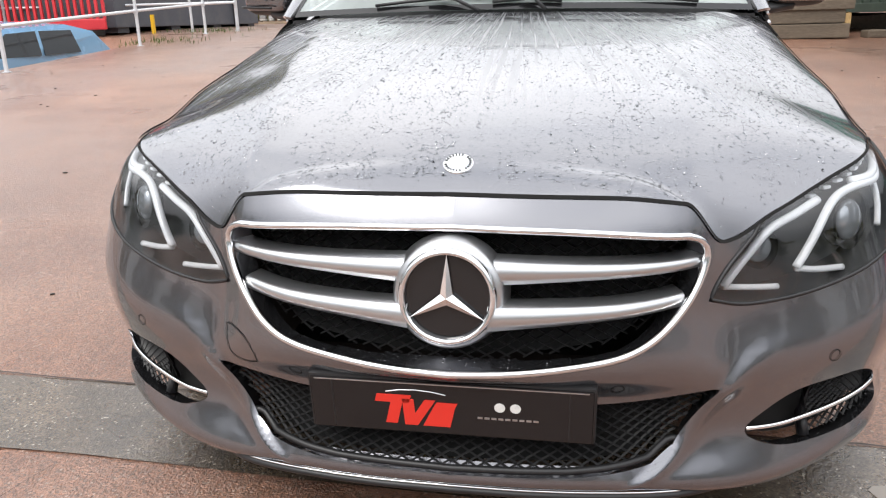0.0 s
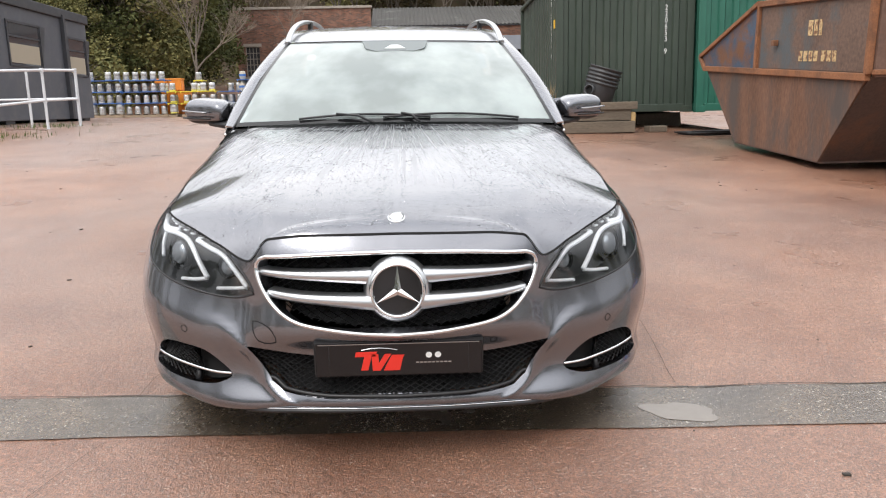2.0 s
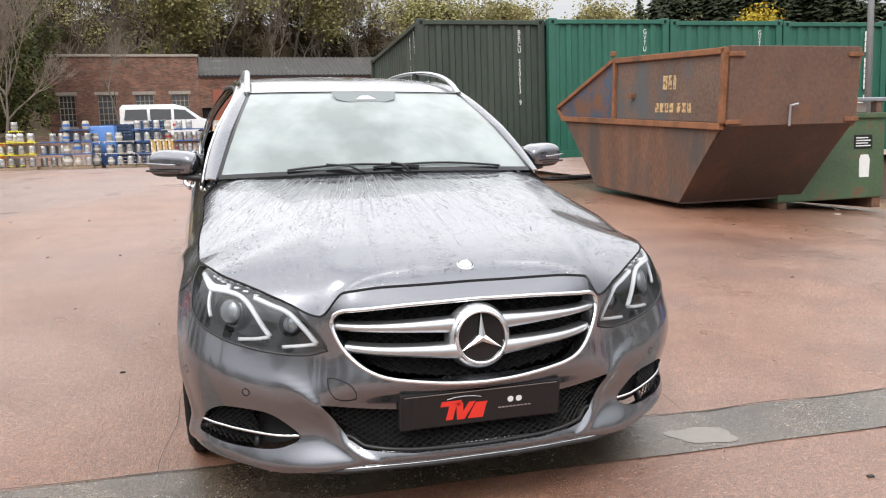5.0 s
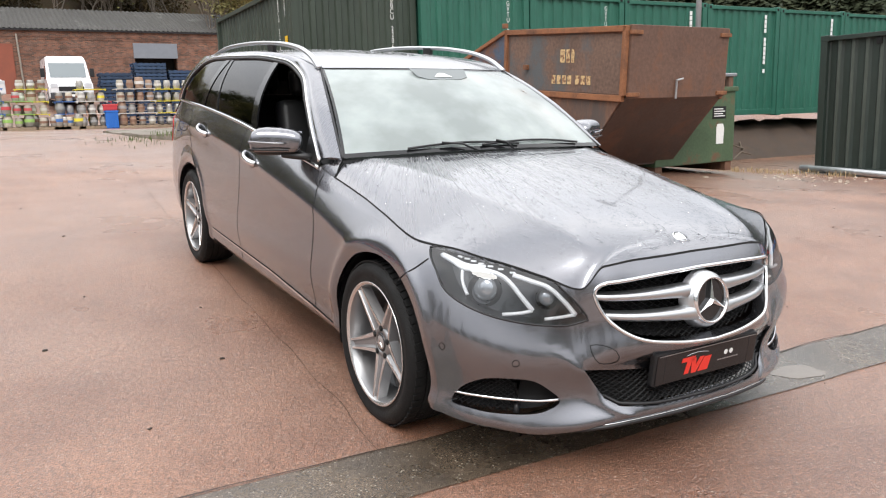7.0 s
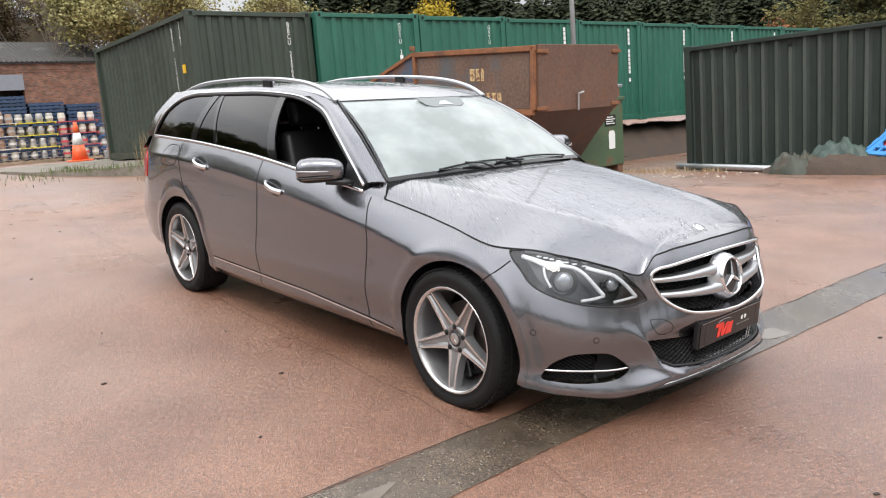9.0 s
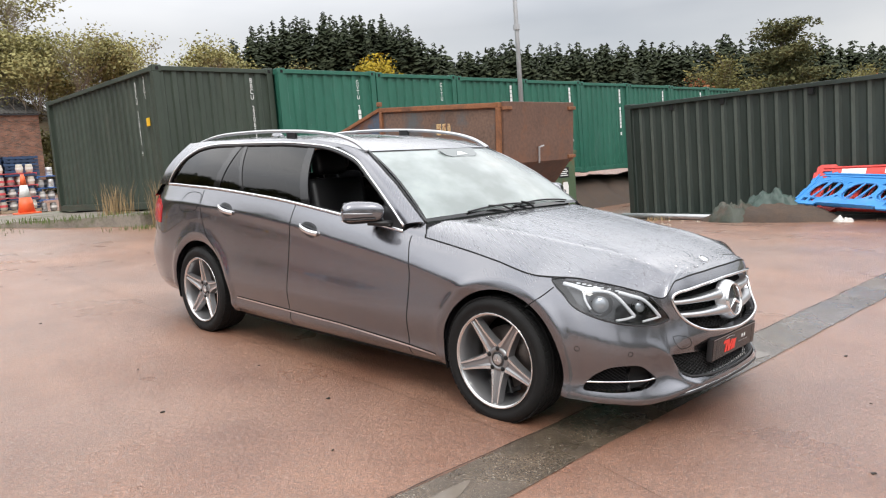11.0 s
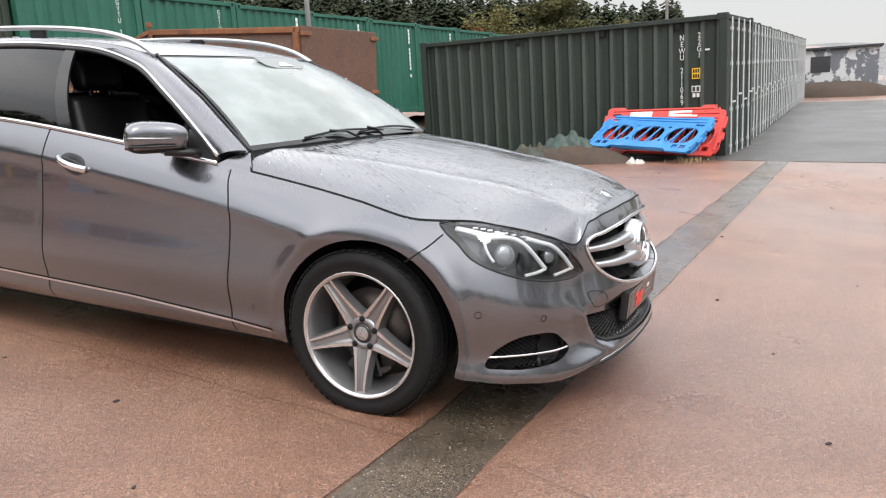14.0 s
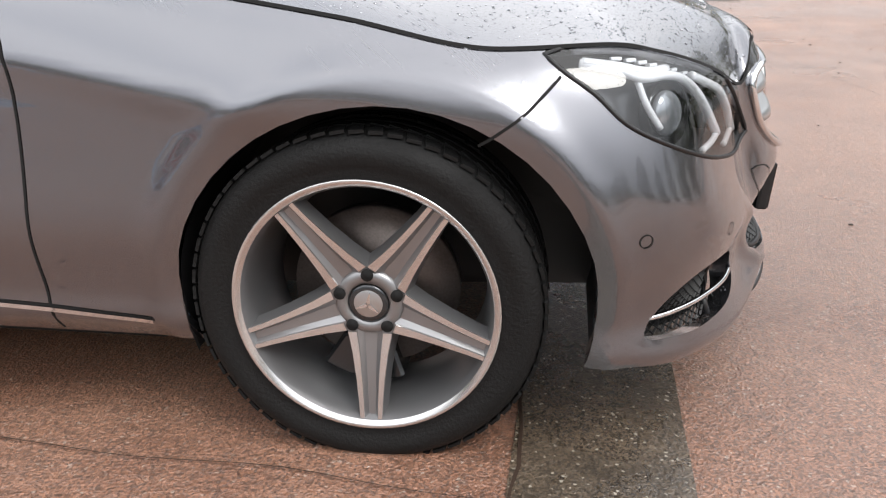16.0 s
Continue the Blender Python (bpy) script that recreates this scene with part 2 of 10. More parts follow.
# ---- ground ----
def wet_ground(name, a, c, speck, scale, grain, rough=(0.22, 0.42), depth=0.004, mottled=0.35, film_weight=(0.15, 0.60), film_rough=0.36):
    """Rain-wet concrete or tarmac: coarse grains, stains, and gloss that varies with the water left on it."""
    mt = bpy.data.materials.new(name)
    mt.use_nodes = True
    n, l = mt.node_tree.nodes, mt.node_tree.links
    bs = n["Principled BSDF"]
    tc = n.new("ShaderNodeTexCoord")

    def noise_tex(sc, detail, roughness=0.55):
        q = n.new("ShaderNodeTexNoise")
        q.inputs["Scale"].default_value, q.inputs["Detail"].default_value, q.inputs["Roughness"].default_value = sc, detail, roughness
        l.new(tc.outputs["Object"], q.inputs["Vector"])
        return q.outputs["Fac"]

    def ranged(v, a0, a1, b0, b1):
        q = n.new("ShaderNodeMapRange")
        q.inputs[1].default_value, q.inputs[2].default_value, q.inputs[3].default_value, q.inputs[4].default_value = a0, a1, b0, b1
        l.new(v, q.inputs[0])
        return q.outputs[0]

    def mixed(fac, x, y, blend="MIX"):
        q = n.new("ShaderNodeMix")
        q.data_type, q.blend_type = "RGBA", blend
        if isinstance(fac, float):
            q.inputs[0].default_value = fac
        else:
            l.new(fac, q.inputs[0])
        for s_, v in ((6, x), (7, y)):
            if isinstance(v, tuple):
                q.inputs[s_].default_value = (*v, 1)
            else:
                l.new(v, q.inputs[s_])
        return q.outputs[2]

    stain = noise_tex(scale, 8, 0.62)
    broad = noise_tex(scale * 0.22, 4)
    col = mixed(ranged(stain, 0.36, 0.66, 0, 1), a, c)
    col = mixed(ranged(broad, 0.38, 0.62, 0.0, mottled), col, tuple(0.55 * v for v in a))
    vo = n.new("ShaderNodeTexVoronoi")
    vo.inputs["Scale"].default_value = grain
    l.new(tc.outputs["Object"], vo.inputs["Vector"])
    sc = n.new("ShaderNodeSeparateColor")
    l.new(vo.outputs["Color"], sc.inputs[0])
    grey = n.new("ShaderNodeCombineColor")
    shade = ranged(sc.outputs[0], 0, 1, 0.42, 1.58)
    for k in range(3):
        l.new(shade, grey.inputs[k])
    col = mixed(1.0, col, grey.outputs[0], "MULTIPLY")
    col = mixed(ranged(sc.outputs[1], 0.975, 0.985, 0, 0.7), col, speck)
    l.new(col, bs.inputs["Base Color"])
    fine, lumps = noise_tex(grain * 0.85, 3, 0.6), noise_tex(grain * 0.16, 4)
    add = n.new("ShaderNodeMath")
    add.operation = "MULTIPLY_ADD"
    add.inputs[1].default_value = 1.2
    l.new(lumps, add.inputs[0])
    l.new(fine, add.inputs[2])
    bp = n.new("ShaderNodeBump")
    bp.inputs["Strength"].default_value, bp.inputs["Distance"].default_value = 1.0, depth
    l.new(add.outputs[0], bp.inputs["Height"])
    l.new(bp.outputs[0], bs.inputs["Normal"])
    l.new(ranged(noise_tex(scale * 0.8, 5), 0.35, 0.65, *rough), bs.inputs["Roughness"])
    bs.inputs["Specular IOR Level"].default_value = 0.8
    # a film of rain over the grain
    film = n.new("ShaderNodeBump")
    film.inputs["Strength"].default_value, film.inputs["Distance"].default_value = 1.0, depth
    l.new(add.outputs[0], film.inputs["Height"])
    l.new(film.outputs[0], bs.inputs["Coat Normal"])
    l.new(ranged(broad, 0.40, 0.60, *film_weight), bs.inputs["Coat Weight"])
    bs.inputs["Coat IOR"].default_value, bs.inputs["Coat Roughness"].default_value = 1.5, film_rough
    return mt


M_YARD = wet_ground("wet_red_concrete", (0.200, 0.090, 0.052), (0.310, 0.160, 0.100), (0.45, 0.36, 0.30), 1.3, 190.0, (0.26, 0.46), 0.0060, film_weight=(0.45, 1.0), film_rough=0.33)
M_STRIP = wet_ground("worn_grey_concrete", (0.058, 0.043, 0.029), (0.140, 0.104, 0.072), (0.45, 0.41, 0.34), 2.6, 200.0, (0.16, 0.38), 0.0030, film_weight=(0.35, 0.9), film_rough=0.22)
M_TARMAC = wet_ground("wet_tarmac", (0.055, 0.051, 0.047), (0.085, 0.078, 0.072), (0.20, 0.19, 0.18), 0.8, 120.0, (0.30, 0.5), 0.005, film_weight=(0.0, 0.25))
M_CRACK = plain("wet_dirt_in_crack", (0.045, 0.028, 0.020), 0.5)
M_SOIL = material("dark_soil", (0.060, 0.040, 0.028), 0.8, vary=0.5, scale=4, bump=0.8, bump_scale=30)


def axis_steps(lo, hi, near_lo, near_hi, fine):
    out, v, s = [], near_lo, fine
    while v > lo:
        s *= 1.35
        v -= s
        out.insert(0, max(v, lo))
    n = int((near_hi - near_lo) / fine)
    out += [near_lo + (near_hi - near_lo) * k / n for k in range(n + 1)]
    v, s = near_hi, fine
    while v < hi:
        s *= 1.35
        v += s
        out.append(min(v, hi))
    return out


def sheet(xs, ys, lift=0.0, edge=None):
    bm = bmesh.new()
    grid = [[bm.verts.new((x, y + (edge(x) if edge else 0), ground_z(x, y + (edge(x) if edge else 0)) + lift)) for x in xs] for y in ys]
    for j in range(len(ys) - 1):
        for i in range(len(xs) - 1):
            bm.faces.new((grid[j][i], grid[j][i + 1], grid[j + 1][i + 1], grid[j + 1][i]))
    return bm


tagged(link_mesh("ground", sheet(axis_steps(-600, 900, -16, 30, 0.5), axis_steps(-400, 900, -14, 30, 0.5)), M_YARD, True), "wet red-stained concrete yard with puddles and stains", "ground", kind="structure")


def strip_edge(x):
    return -0.030 * x + 0.012 * noise.noise((x * 1.7, 3.1, 0)) + 0.006 * noise.noise((x * 9, 1, 0))


tagged(link_mesh("pavement_strip", sheet([-9 + 0.12 * k for k in range(164)], [-0.645, -0.56, -0.42, -0.31], 0.004, strip_edge), M_STRIP, True), "worn grey concrete strip across the yard", "concrete strip", kind="structure")
tagged(link_mesh("road", sheet([10.35, 12, 14, 17, 21, 26, 30, 40, 60, 90, 140], [-60, -30, -18, -12, -8, -6, -4, -3, -2, -1, -0.2, 1, 3, 6], 0.006), M_TARMAC, True), "wet dark tarmac lane beyond the concrete", "road", kind="structure")


def crack(name, pts, width, wander=0.02, lift=0.0065, mat=None, label="", gap=0.0):
    """A wandering dark joint or crack in the concrete."""
    pts = [Vector((p[0], p[1])) for p in pts]
    path = []
    for a, b in zip(pts, pts[1:]):
        n = max(2, int((b - a).length / 0.07))
        for k in range(n):
            p = a.lerp(b, k / n)
            path.append((p.x + wander * noise.noise((p.x * 3, p.y * 3, 1)), p.y + wander * noise.noise((p.x * 3, p.y * 3, 7)) + wander * 0.4 * noise.noise((p.x * 14, p.y * 14, 9))))
    bm = bmesh.new()
    rows = []
    for k, (x, y) in enumerate(path):
        x1, y1 = path[min(k + 1, len(path) - 1)]
        x0, y0 = path[max(k - 1, 0)]
        d = math.hypot(x1 - x0, y1 - y0) or 1
        w = width * (0.55 + 0.9 * abs(noise.noise((x * 5, y * 5, 3))))
        nx, ny = -(y1 - y0) / d * w / 2, (x1 - x0) / d * w / 2
        rows.append([bm.verts.new((x + s * nx, y + s * ny, ground_z(x, y) + lift)) for s in (-1, 1)])
    for a, b in zip(rows, rows[1:]):
        bm.faces.new((a[0], b[0], b[1], a[1]))
    return tagged(link_mesh(name, bm, mat or M_CRACK), label or "dark dirt-filled joint in the concrete", "joint", kind="structure")


crack("ground_joint", [(-9, -0.31 + 0.27), (-4, -0.31 + 0.12), (0, -0.31), (4, -0.43), (10.3, -0.62)], 0.010, 0.020)
crack("ground_joint", [(-1.01, -0.28), (-0.97, 0.3), (-0.84, 2.6), (-0.62, 6.0), (-0.27, 9.65), (0.1, 13.5)], 0.0035, 0.02)
crack("ground_joint", [(-1.01, -0.65), (-1.2, -1.2), (-1.6, -2.1), (-2.2, -3.4)], 0.003, 0.03)
crack("ground_joint", [(1.1, -0.30), (1.25, 1.5), (1.6, 5.2), (2.2, 9.8)], 0.003, 0.03)
crack("ground_joint", [(-6.8, 3.9), (-3.4, 4.2), (-0.75, 4.35)], 0.003, 0.03)
crack("ground_joint", [(2.0, 2.7), (5.0, 2.4), (9.8, 2.0)], 0.004, 0.03)
crack("ground_joint", [(3.0, -2.4), (6.2, -2.2), (10.3, -2.6)], 0.003, 0.03)
M_WET = material("standing_water_film", (0.17, 0.145, 0.12), 0.06, vary=0.1, scale=3, rough_vary=0.03)


def puddle(cx, cy, rx, ry, turn):
    bm = bmesh.new()
    n = 26
    vs = []
    for k in range(n):
        a = 2 * math.pi * k / n
        r = 1 + 0.35 * noise.noise((math.cos(a) * 1.3 + cx, math.sin(a) * 1.3 + cy, 2))
        x, y = rx * r * math.cos(a), ry * r * math.sin(a)
        t = math.radians(turn)
        px, py = cx + x * math.cos(t) - y * math.sin(t), cy + x * math.sin(t) + y * math.cos(t)
        vs.append(bm.verts.new((px, py, ground_z(px, py) + 0.0055)))
    bm.faces.new(vs)
    tagged(link_mesh("puddle", bm, M_WET), "thin grey puddle on the concrete strip", "puddle", kind="structure")


puddle(1.02, -0.565, 0.13, 0.07, -20)
puddle(-1.9, -0.42, 0.35, 0.05, 4)

# ---- shipping containers ----
def corrugated(bm, length, z0, z1, pitch=0.278, depth=0.036, m=None, worn=False):
    """A pressed steel wall along x at y=0, hollows towards +y."""
    n = max(1, round(length / pitch))
    p = length / n
    xs = []
    for k in range(n):
        a = k * p
        xs += [(a, 0), (a + p * (0.24 if worn else 0.36), 0), (a + p * (0.40 if worn else 0.46), depth), (a + p * (0.84 if worn else 0.90), depth)]
    xs.append((length, 0))
    lo = [bm.verts.new((x, y, z0)) for x, y in xs]
    hi = [bm.verts.new((x, y, z1)) for x, y in xs]
    for k in range(len(xs) - 1):
        f = bm.faces.new((lo[k], lo[k + 1], hi[k + 1], hi[k]))
        # with worn set, the outer flats take the second, paler material
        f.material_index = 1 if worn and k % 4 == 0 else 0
    if m is not None:
        bmesh.ops.transform(bm, matrix=m, verts=lo + hi)
    return bm


def container(m, paint, label, doors=False, length=6.06, door_paint=None, ribs=None):
    """Origin at the bottom corner; the end wall lies along x at y=0, the long side runs along +y."""
    w, h = 2.438, 2.591
    c = thing("shipping_container", label, "container", m, "containers round the yard")
    for x in (0.06, w - 0.06):
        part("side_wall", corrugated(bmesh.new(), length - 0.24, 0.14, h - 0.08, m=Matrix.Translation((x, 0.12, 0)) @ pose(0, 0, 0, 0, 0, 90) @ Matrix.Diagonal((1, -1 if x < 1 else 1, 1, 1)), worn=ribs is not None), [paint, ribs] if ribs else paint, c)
    part("end_wall", corrugated(bmesh.new(), w - 0.24, 0.14, h - 0.10, 0.25, m=Matrix.Translation((0.12, length - 0.03, 0)) @ Matrix.Diagonal((1, -1, 1, 1))), paint, c)
    if not doors:
        part("end_wall", corrugated(bmesh.new(), w - 0.24, 0.14, h - 0.10, 0.25, m=Matrix.Translation((0.12, 0.03, 0))), paint, c)
    part("roof", corrugated(bmesh.new(), length - 0.1, 0.05, w - 0.05, 0.209, 0.02, m=Matrix(((0, 0, 1, 0), (1, 0, 0, 0.05), (0, -1, 0, h - 0.015), (0, 0, 0, 1)))), paint, c)
    part("floor_frame", boxed(0.05, w - 0.05, 0.05, length - 0.05, 0.10, 0.16), paint, c)
    post = part("corner_post", boxed(0, 0.13, 0, 0.14, 0.11, h - 0.11, 0.012), paint, c)
    cast = part("corner_casting", boxed(-0.004, 0.165, -0.004, 0.174, 0, 0.118, 0.012), paint, c)
    for k, (x, y, sx, sy) in enumerate(((0, 0, 1, 1), (w, 0, -1, 1), (0, length, 1, -1), (w, length, -1, -1))):
        f = Matrix.Translation((x, y, 0)) @ Matrix.Diagonal((sx, sy, 1, 1))
        if k:
            again(post, c, f)
            again(cast, c, f)
        again(cast, c, Matrix.Translation((0, 0, h - 0.116)) @ f)
        part("casting_hole", boxed(x + sx * 0.05, x + sx * 0.115, y - sy * 0.007, y + sy * 0.02, h - 0.095, h - 0.03, 0.01), M_SHADOW, c)
    for z0, z1, nm in ((h - 0.10, h - 0.02, "top_rail"), (0.02, 0.15, "bottom_rail")):
        for x in (0.0, w - 0.06):
            part(nm, boxed(x + 0.004, x + 0.056, 0.15, length - 0.15, z0, z1, 0.008), paint, c)
        for y in (0.0, length - 0.07):
            part(nm, boxed(0.15, w - 0.15, y + 0.004, y + 0.066, z0, z1, 0.008), paint, c)
    if doors:
        dp = door_paint or paint
        rods = []
        for x in (0.14, w / 2 + 0.008):
            d = part("door", corrugated(boxed(x, x + 1.07, 0.030, 0.055, 0.15, h - 0.11, 0.006), 1.03, 0.2, h - 0.16, 0.36, 0.02, m=Matrix.Translation((x + 0.02, 0.008, 0))), dp, c)
            for rx in (0.22, 0.78):
                part("lock_rod", tube(bmesh.new(), (x + rx, -0.012, 0.08), (x + rx, -0.012, h - 0.06), 0.017, seg=8), M_ROD, d)
                part("rod_handle", boxed(x + rx - 0.02, x + rx + 0.34, -0.03, -0.012, 1.04 + 0.12 * (rx > 0.5), 1.075 + 0.12 * (rx > 0.5), 0.006), M_ROD, d)
                for z in (0.25, 0.9, 1.7, 2.3):
                    part("rod_bracket", boxed(x + rx - 0.05, x + rx + 0.05, -0.028, 0.012, z, z + 0.06, 0.006), M_ROD, d)
    return c


CONT_1 = container(pose(2.82, 10.62, 0.87, 0, 0, -3.0), M_DARK_GREEN, "dark green shipping container with white code letters on a kerbed plinth")
for k, mx in ((0, pose(1.93, -0.005, 2.36)), ):
    lettering("BBCU 220653 9", 0.15, mx, M_WHITE_PAINT, CONT_1)
lettering("BBCU 220653 9", 0.15, pose(0.048, 0.95, 2.36, 0, 0, -90), M_WHITE_PAINT, CONT_1)
lettering("22G1", 0.15, pose(0.048, 0.55, 2.42, 0, 0, -90), M_WHITE_PAINT, CONT_1)
part("label", boxed(0.040, 0.050, 0.46, 0.60, 1.55, 1.70), M_YELLOW, CONT_1, "yellow warning label")
GREENS = []
for k in range(8):
    x = 5.26 + 2.475 * k
    GREENS.append(container(pose(x, 10.32 - 0.055 * (x - 5.26), 0.86 - 0.02 * k, 0, 0, -3.5), M_GREEN, "mid-green shipping container in a long row"))
    lettering("GVTU 2#####  #" if k < 2 else "#### ###### #", 0.15, pose(1.93, -0.005, 2.36), M_WHITE_PAINT, GREENS[-1])

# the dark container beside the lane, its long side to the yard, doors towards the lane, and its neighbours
M_PALE_RIB = material("paler_green_rib_paint", (0.060, 0.072, 0.060), 0.55, vary=0.25, scale=2.5, stretch=(1, 1, 0.3))
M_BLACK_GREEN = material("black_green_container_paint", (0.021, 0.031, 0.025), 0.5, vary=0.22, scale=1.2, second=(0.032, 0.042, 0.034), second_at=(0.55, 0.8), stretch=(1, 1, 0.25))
M_NEWU = pose(11.22, 0.12, -0.26, 0, -0.8, -4.6)
CONT_R = container(M_NEWU, M_BLACK_GREEN, "dark green shipping container with long ribbed side and grey doors", True, 6.3, ribs=M_PALE_RIB)
lettering("NEWU 211069 2", 0.16, pose(0.052, 0.78, 2.24, 0, 0, -90), M_WHITE_PAINT, CONT_R)
lettering("22G1", 0.16, pose(0.052, 0.48, 2.26, 0, 0, -90), M_WHITE_PAINT, CONT_R)
part("label", boxed(0.040, 0.052, 0.46, 0.60, 1.50, 1.69), M_YELLOW, CONT_R, "yellow warning label")
for z in (1.52, 1.61):
    for y in (0.475, 0.515, 0.555):
        part("label_bar", boxed(0.036, 0.040, y, y + 0.026, z, z + 0.06), M_SHADOW, CONT_R)
part("label", boxed(0.040, 0.052, 0.455, 0.605, 1.27, 1.38), M_WHITE_PAINT, CONT_R, "white stencilled frame mark")
for y in (0.470, 0.540):
    part("label_bar", boxed(0.036, 0.040, y, y + 0.05, 1.285, 1.365), M_DARK_GREEN, CONT_R)
    part("painted_bar", boxed(0.046, 0.052, y, y + 0.05, 1.18, 1.25), M_WHITE_PAINT, CONT_R)
part("painted_bar", boxed(0.046, 0.052, 0.30, 0.38, 1.98, 2.01), M_WHITE_PAINT, CONT_R)
for y in (0.80, 2.20, 3.95, 5.1):
    part("vent", boxed(0.020, 0.050, y, y + 0.10, 2.36, 2.48, 0.01), M_SHADOW, CONT_R, "small black air vent")
M_DOOR_GREY = material("pale_grey_container_doors", (0.085, 0.096, 0.090), 0.5, vary=0.3, scale=1.5, stretch=(1, 1, 0.3))
for k in range(1, 9):
    container(pose(11.22 + 2.50 * k, 0.12 - 0.052 * k, -0.26 + 0.046 * k, 0, -1.0, -1.6), M_DARK_GREEN, "shipping container with pale grey doors in a row along the lane", True, 6.06, M_DOOR_GREY)

# ---- the estate car: its surfaces, in the car's own frame (front axle at y = 0, nose towards -y, ground at z = 0) ----
def pchip(xs, ys):
    """A smooth curve through the values that never overshoots."""
    x, y = np.asarray(xs, float), np.asarray(ys, float)
    h, dl = np.diff(x), np.diff(y) / np.diff(x)
    m = np.zeros(len(x))
    for k in range(1, len(x) - 1):
        if dl[k - 1] * dl[k] > 0:
            a, b = 2 * h[k] + h[k - 1], h[k] + 2 * h[k - 1]
            m[k] = (a + b) / (a / dl[k - 1] + b / dl[k])
    m[0], m[-1] = dl[0], dl[-1]

    def f(q):
        q = np.clip(np.asarray(q, float), x[0], x[-1])
        k = np.clip(np.searchsorted(x, q, side="right") - 1, 0, len(x) - 2)
        s = (q - x[k]) / h[k]
        return (2 * s**3 - 3 * s**2 + 1) * y[k] + (s**3 - 2 * s**2 + s) * h[k] * m[k] + (3 * s**2 - 2 * s**3) * y[k + 1] + (s**3 - s**2) * h[k] * m[k + 1]
    return f


def rounded(pts, per=24):
    """A smooth line through points of any dimension (Catmull-Rom)."""
    p = np.asarray(pts, float)
    p = np.vstack([2 * p[0] - p[1], p, 2 * p[-1] - p[-2]])
    out = []
    for k in range(1, len(p) - 2):
        s = np.linspace(0, 1, per, endpoint=False)[:, None]
        a, b, c, d = p[k - 1], p[k], p[k + 1], p[k + 2]
        out.append(0.5 * (2 * b + (c - a) * s + (2 * a - 5 * b + 4 * c - d) * s**2 + (3 * b - a - 3 * c + d) * s**3))
    return np.vstack(out + [p[-2][None]])


# the widest outline seen from above, from the middle of the nose round to the middle of the tail
OUTLINE = rounded([(0, -0.872), (0.16, -0.868), (0.31, -0.850), (0.44, -0.808), (0.565, -0.752), (0.69, -0.682), (0.80, -0.602), (0.868, -0.515), (0.902, -0.40), (0.917, -0.25), (0.923, -0.02), (0.922, 0.4), (0.923, 1.1), (0.924, 1.9), (0.921, 2.7), (0.910, 3.2), (0.885, 3.52), (0.835, 3.74), (0.74, 3.87), (0.56, 3.96), (0.3, 4.02), (0, 4.04)])
_seg = np.hypot(*np.diff(OUTLINE, axis=0).T)
ARC = np.concatenate([[0], np.cumsum(_seg)])
_tan = np.gradient(OUTLINE, ARC, axis=0)
_tan /= np.linalg.norm(_tan, axis=1)[:, None]
U_END = ARC[-1]


def outline_at(u):
    x, y = np.interp(u, ARC, OUTLINE[:, 0]), np.interp(u, ARC, OUTLINE[:, 1])
    tx, ty = np.interp(u, ARC, _tan[:, 0]), np.interp(u, ARC, _tan[:, 1])
    return x, y, ty, -tx


def arc_of(x, y):
    return float(ARC[np.argmin((OUTLINE[:, 0] - x) ** 2 + (OUTLINE[:, 1] - y) ** 2)])


# where the feature lines are given, and for each line its height and how far it lies inside the outline
LINE_U = [arc_of(*p) for p in ((0, -0.872), (0.30, -0.852), (0.432, -0.812), (0.507, -0.778), (0.62, -0.722), (0.788, -0.612), (0.896, -0.425), (0.917, -0.25), (0.922, 0.02), (0.922, 0.45), (0.921, 1.2), (0.923, 2.0), (0.917, 2.87), (0.895, 3.42), (0.80, 3.80), (0.45, 3.99), (0, 4.04))]
LINE_Z = [
    (0.206, 0.200, 0.184, 0.168, 0.158, 0.184, 0.204, 0.209, 0.210, 0.213, 0.213, 0.213, 0.220, 0.260, 0.270, 0.270, 0.270),
    (0.222, 0.216, 0.204, 0.190, 0.184, 0.208, 0.228, 0.236, 0.250, 0.262, 0.262, 0.262, 0.270, 0.320, 0.330, 0.340, 0.340),
    (0.258, 0.257, 0.258, 0.262, 0.265, 0.275, 0.285, 0.298, 0.318, 0.318, 0.318, 0.318, 0.330, 0.400, 0.420, 0.440, 0.440),
    (0.375, 0.372, 0.370, 0.335, 0.348, 0.385, 0.412, 0.420, 0.440, 0.450, 0.450, 0.460, 0.460, 0.520, 0.540, 0.560, 0.560),
    (0.450, 0.446, 0.440, 0.385, 0.402, 0.462, 0.522, 0.555, 0.580, 0.600, 0.630, 0.660, 0.680, 0.680, 0.680, 0.660, 0.660),
    (0.550, 0.550, 0.545, 0.500, 0.510, 0.560, 0.612, 0.645, 0.685, 0.720, 0.815, 0.885, 0.925, 0.935, 0.900, 0.880, 0.880),
    (0.680, 0.675, 0.668, 0.602, 0.630, 0.680, 0.708, 0.718, 0.765, 0.820, 0.905, 0.985, 1.020, 1.020, 0.980, 0.950, 0.950),
    (0.738, 0.735, 0.722, 0.645, 0.684, 0.734, 0.758, 0.755, 0.805, 0.872, 0.972, 1.055, 1.098, 1.105, 1.050, 1.000, 1.000),
]
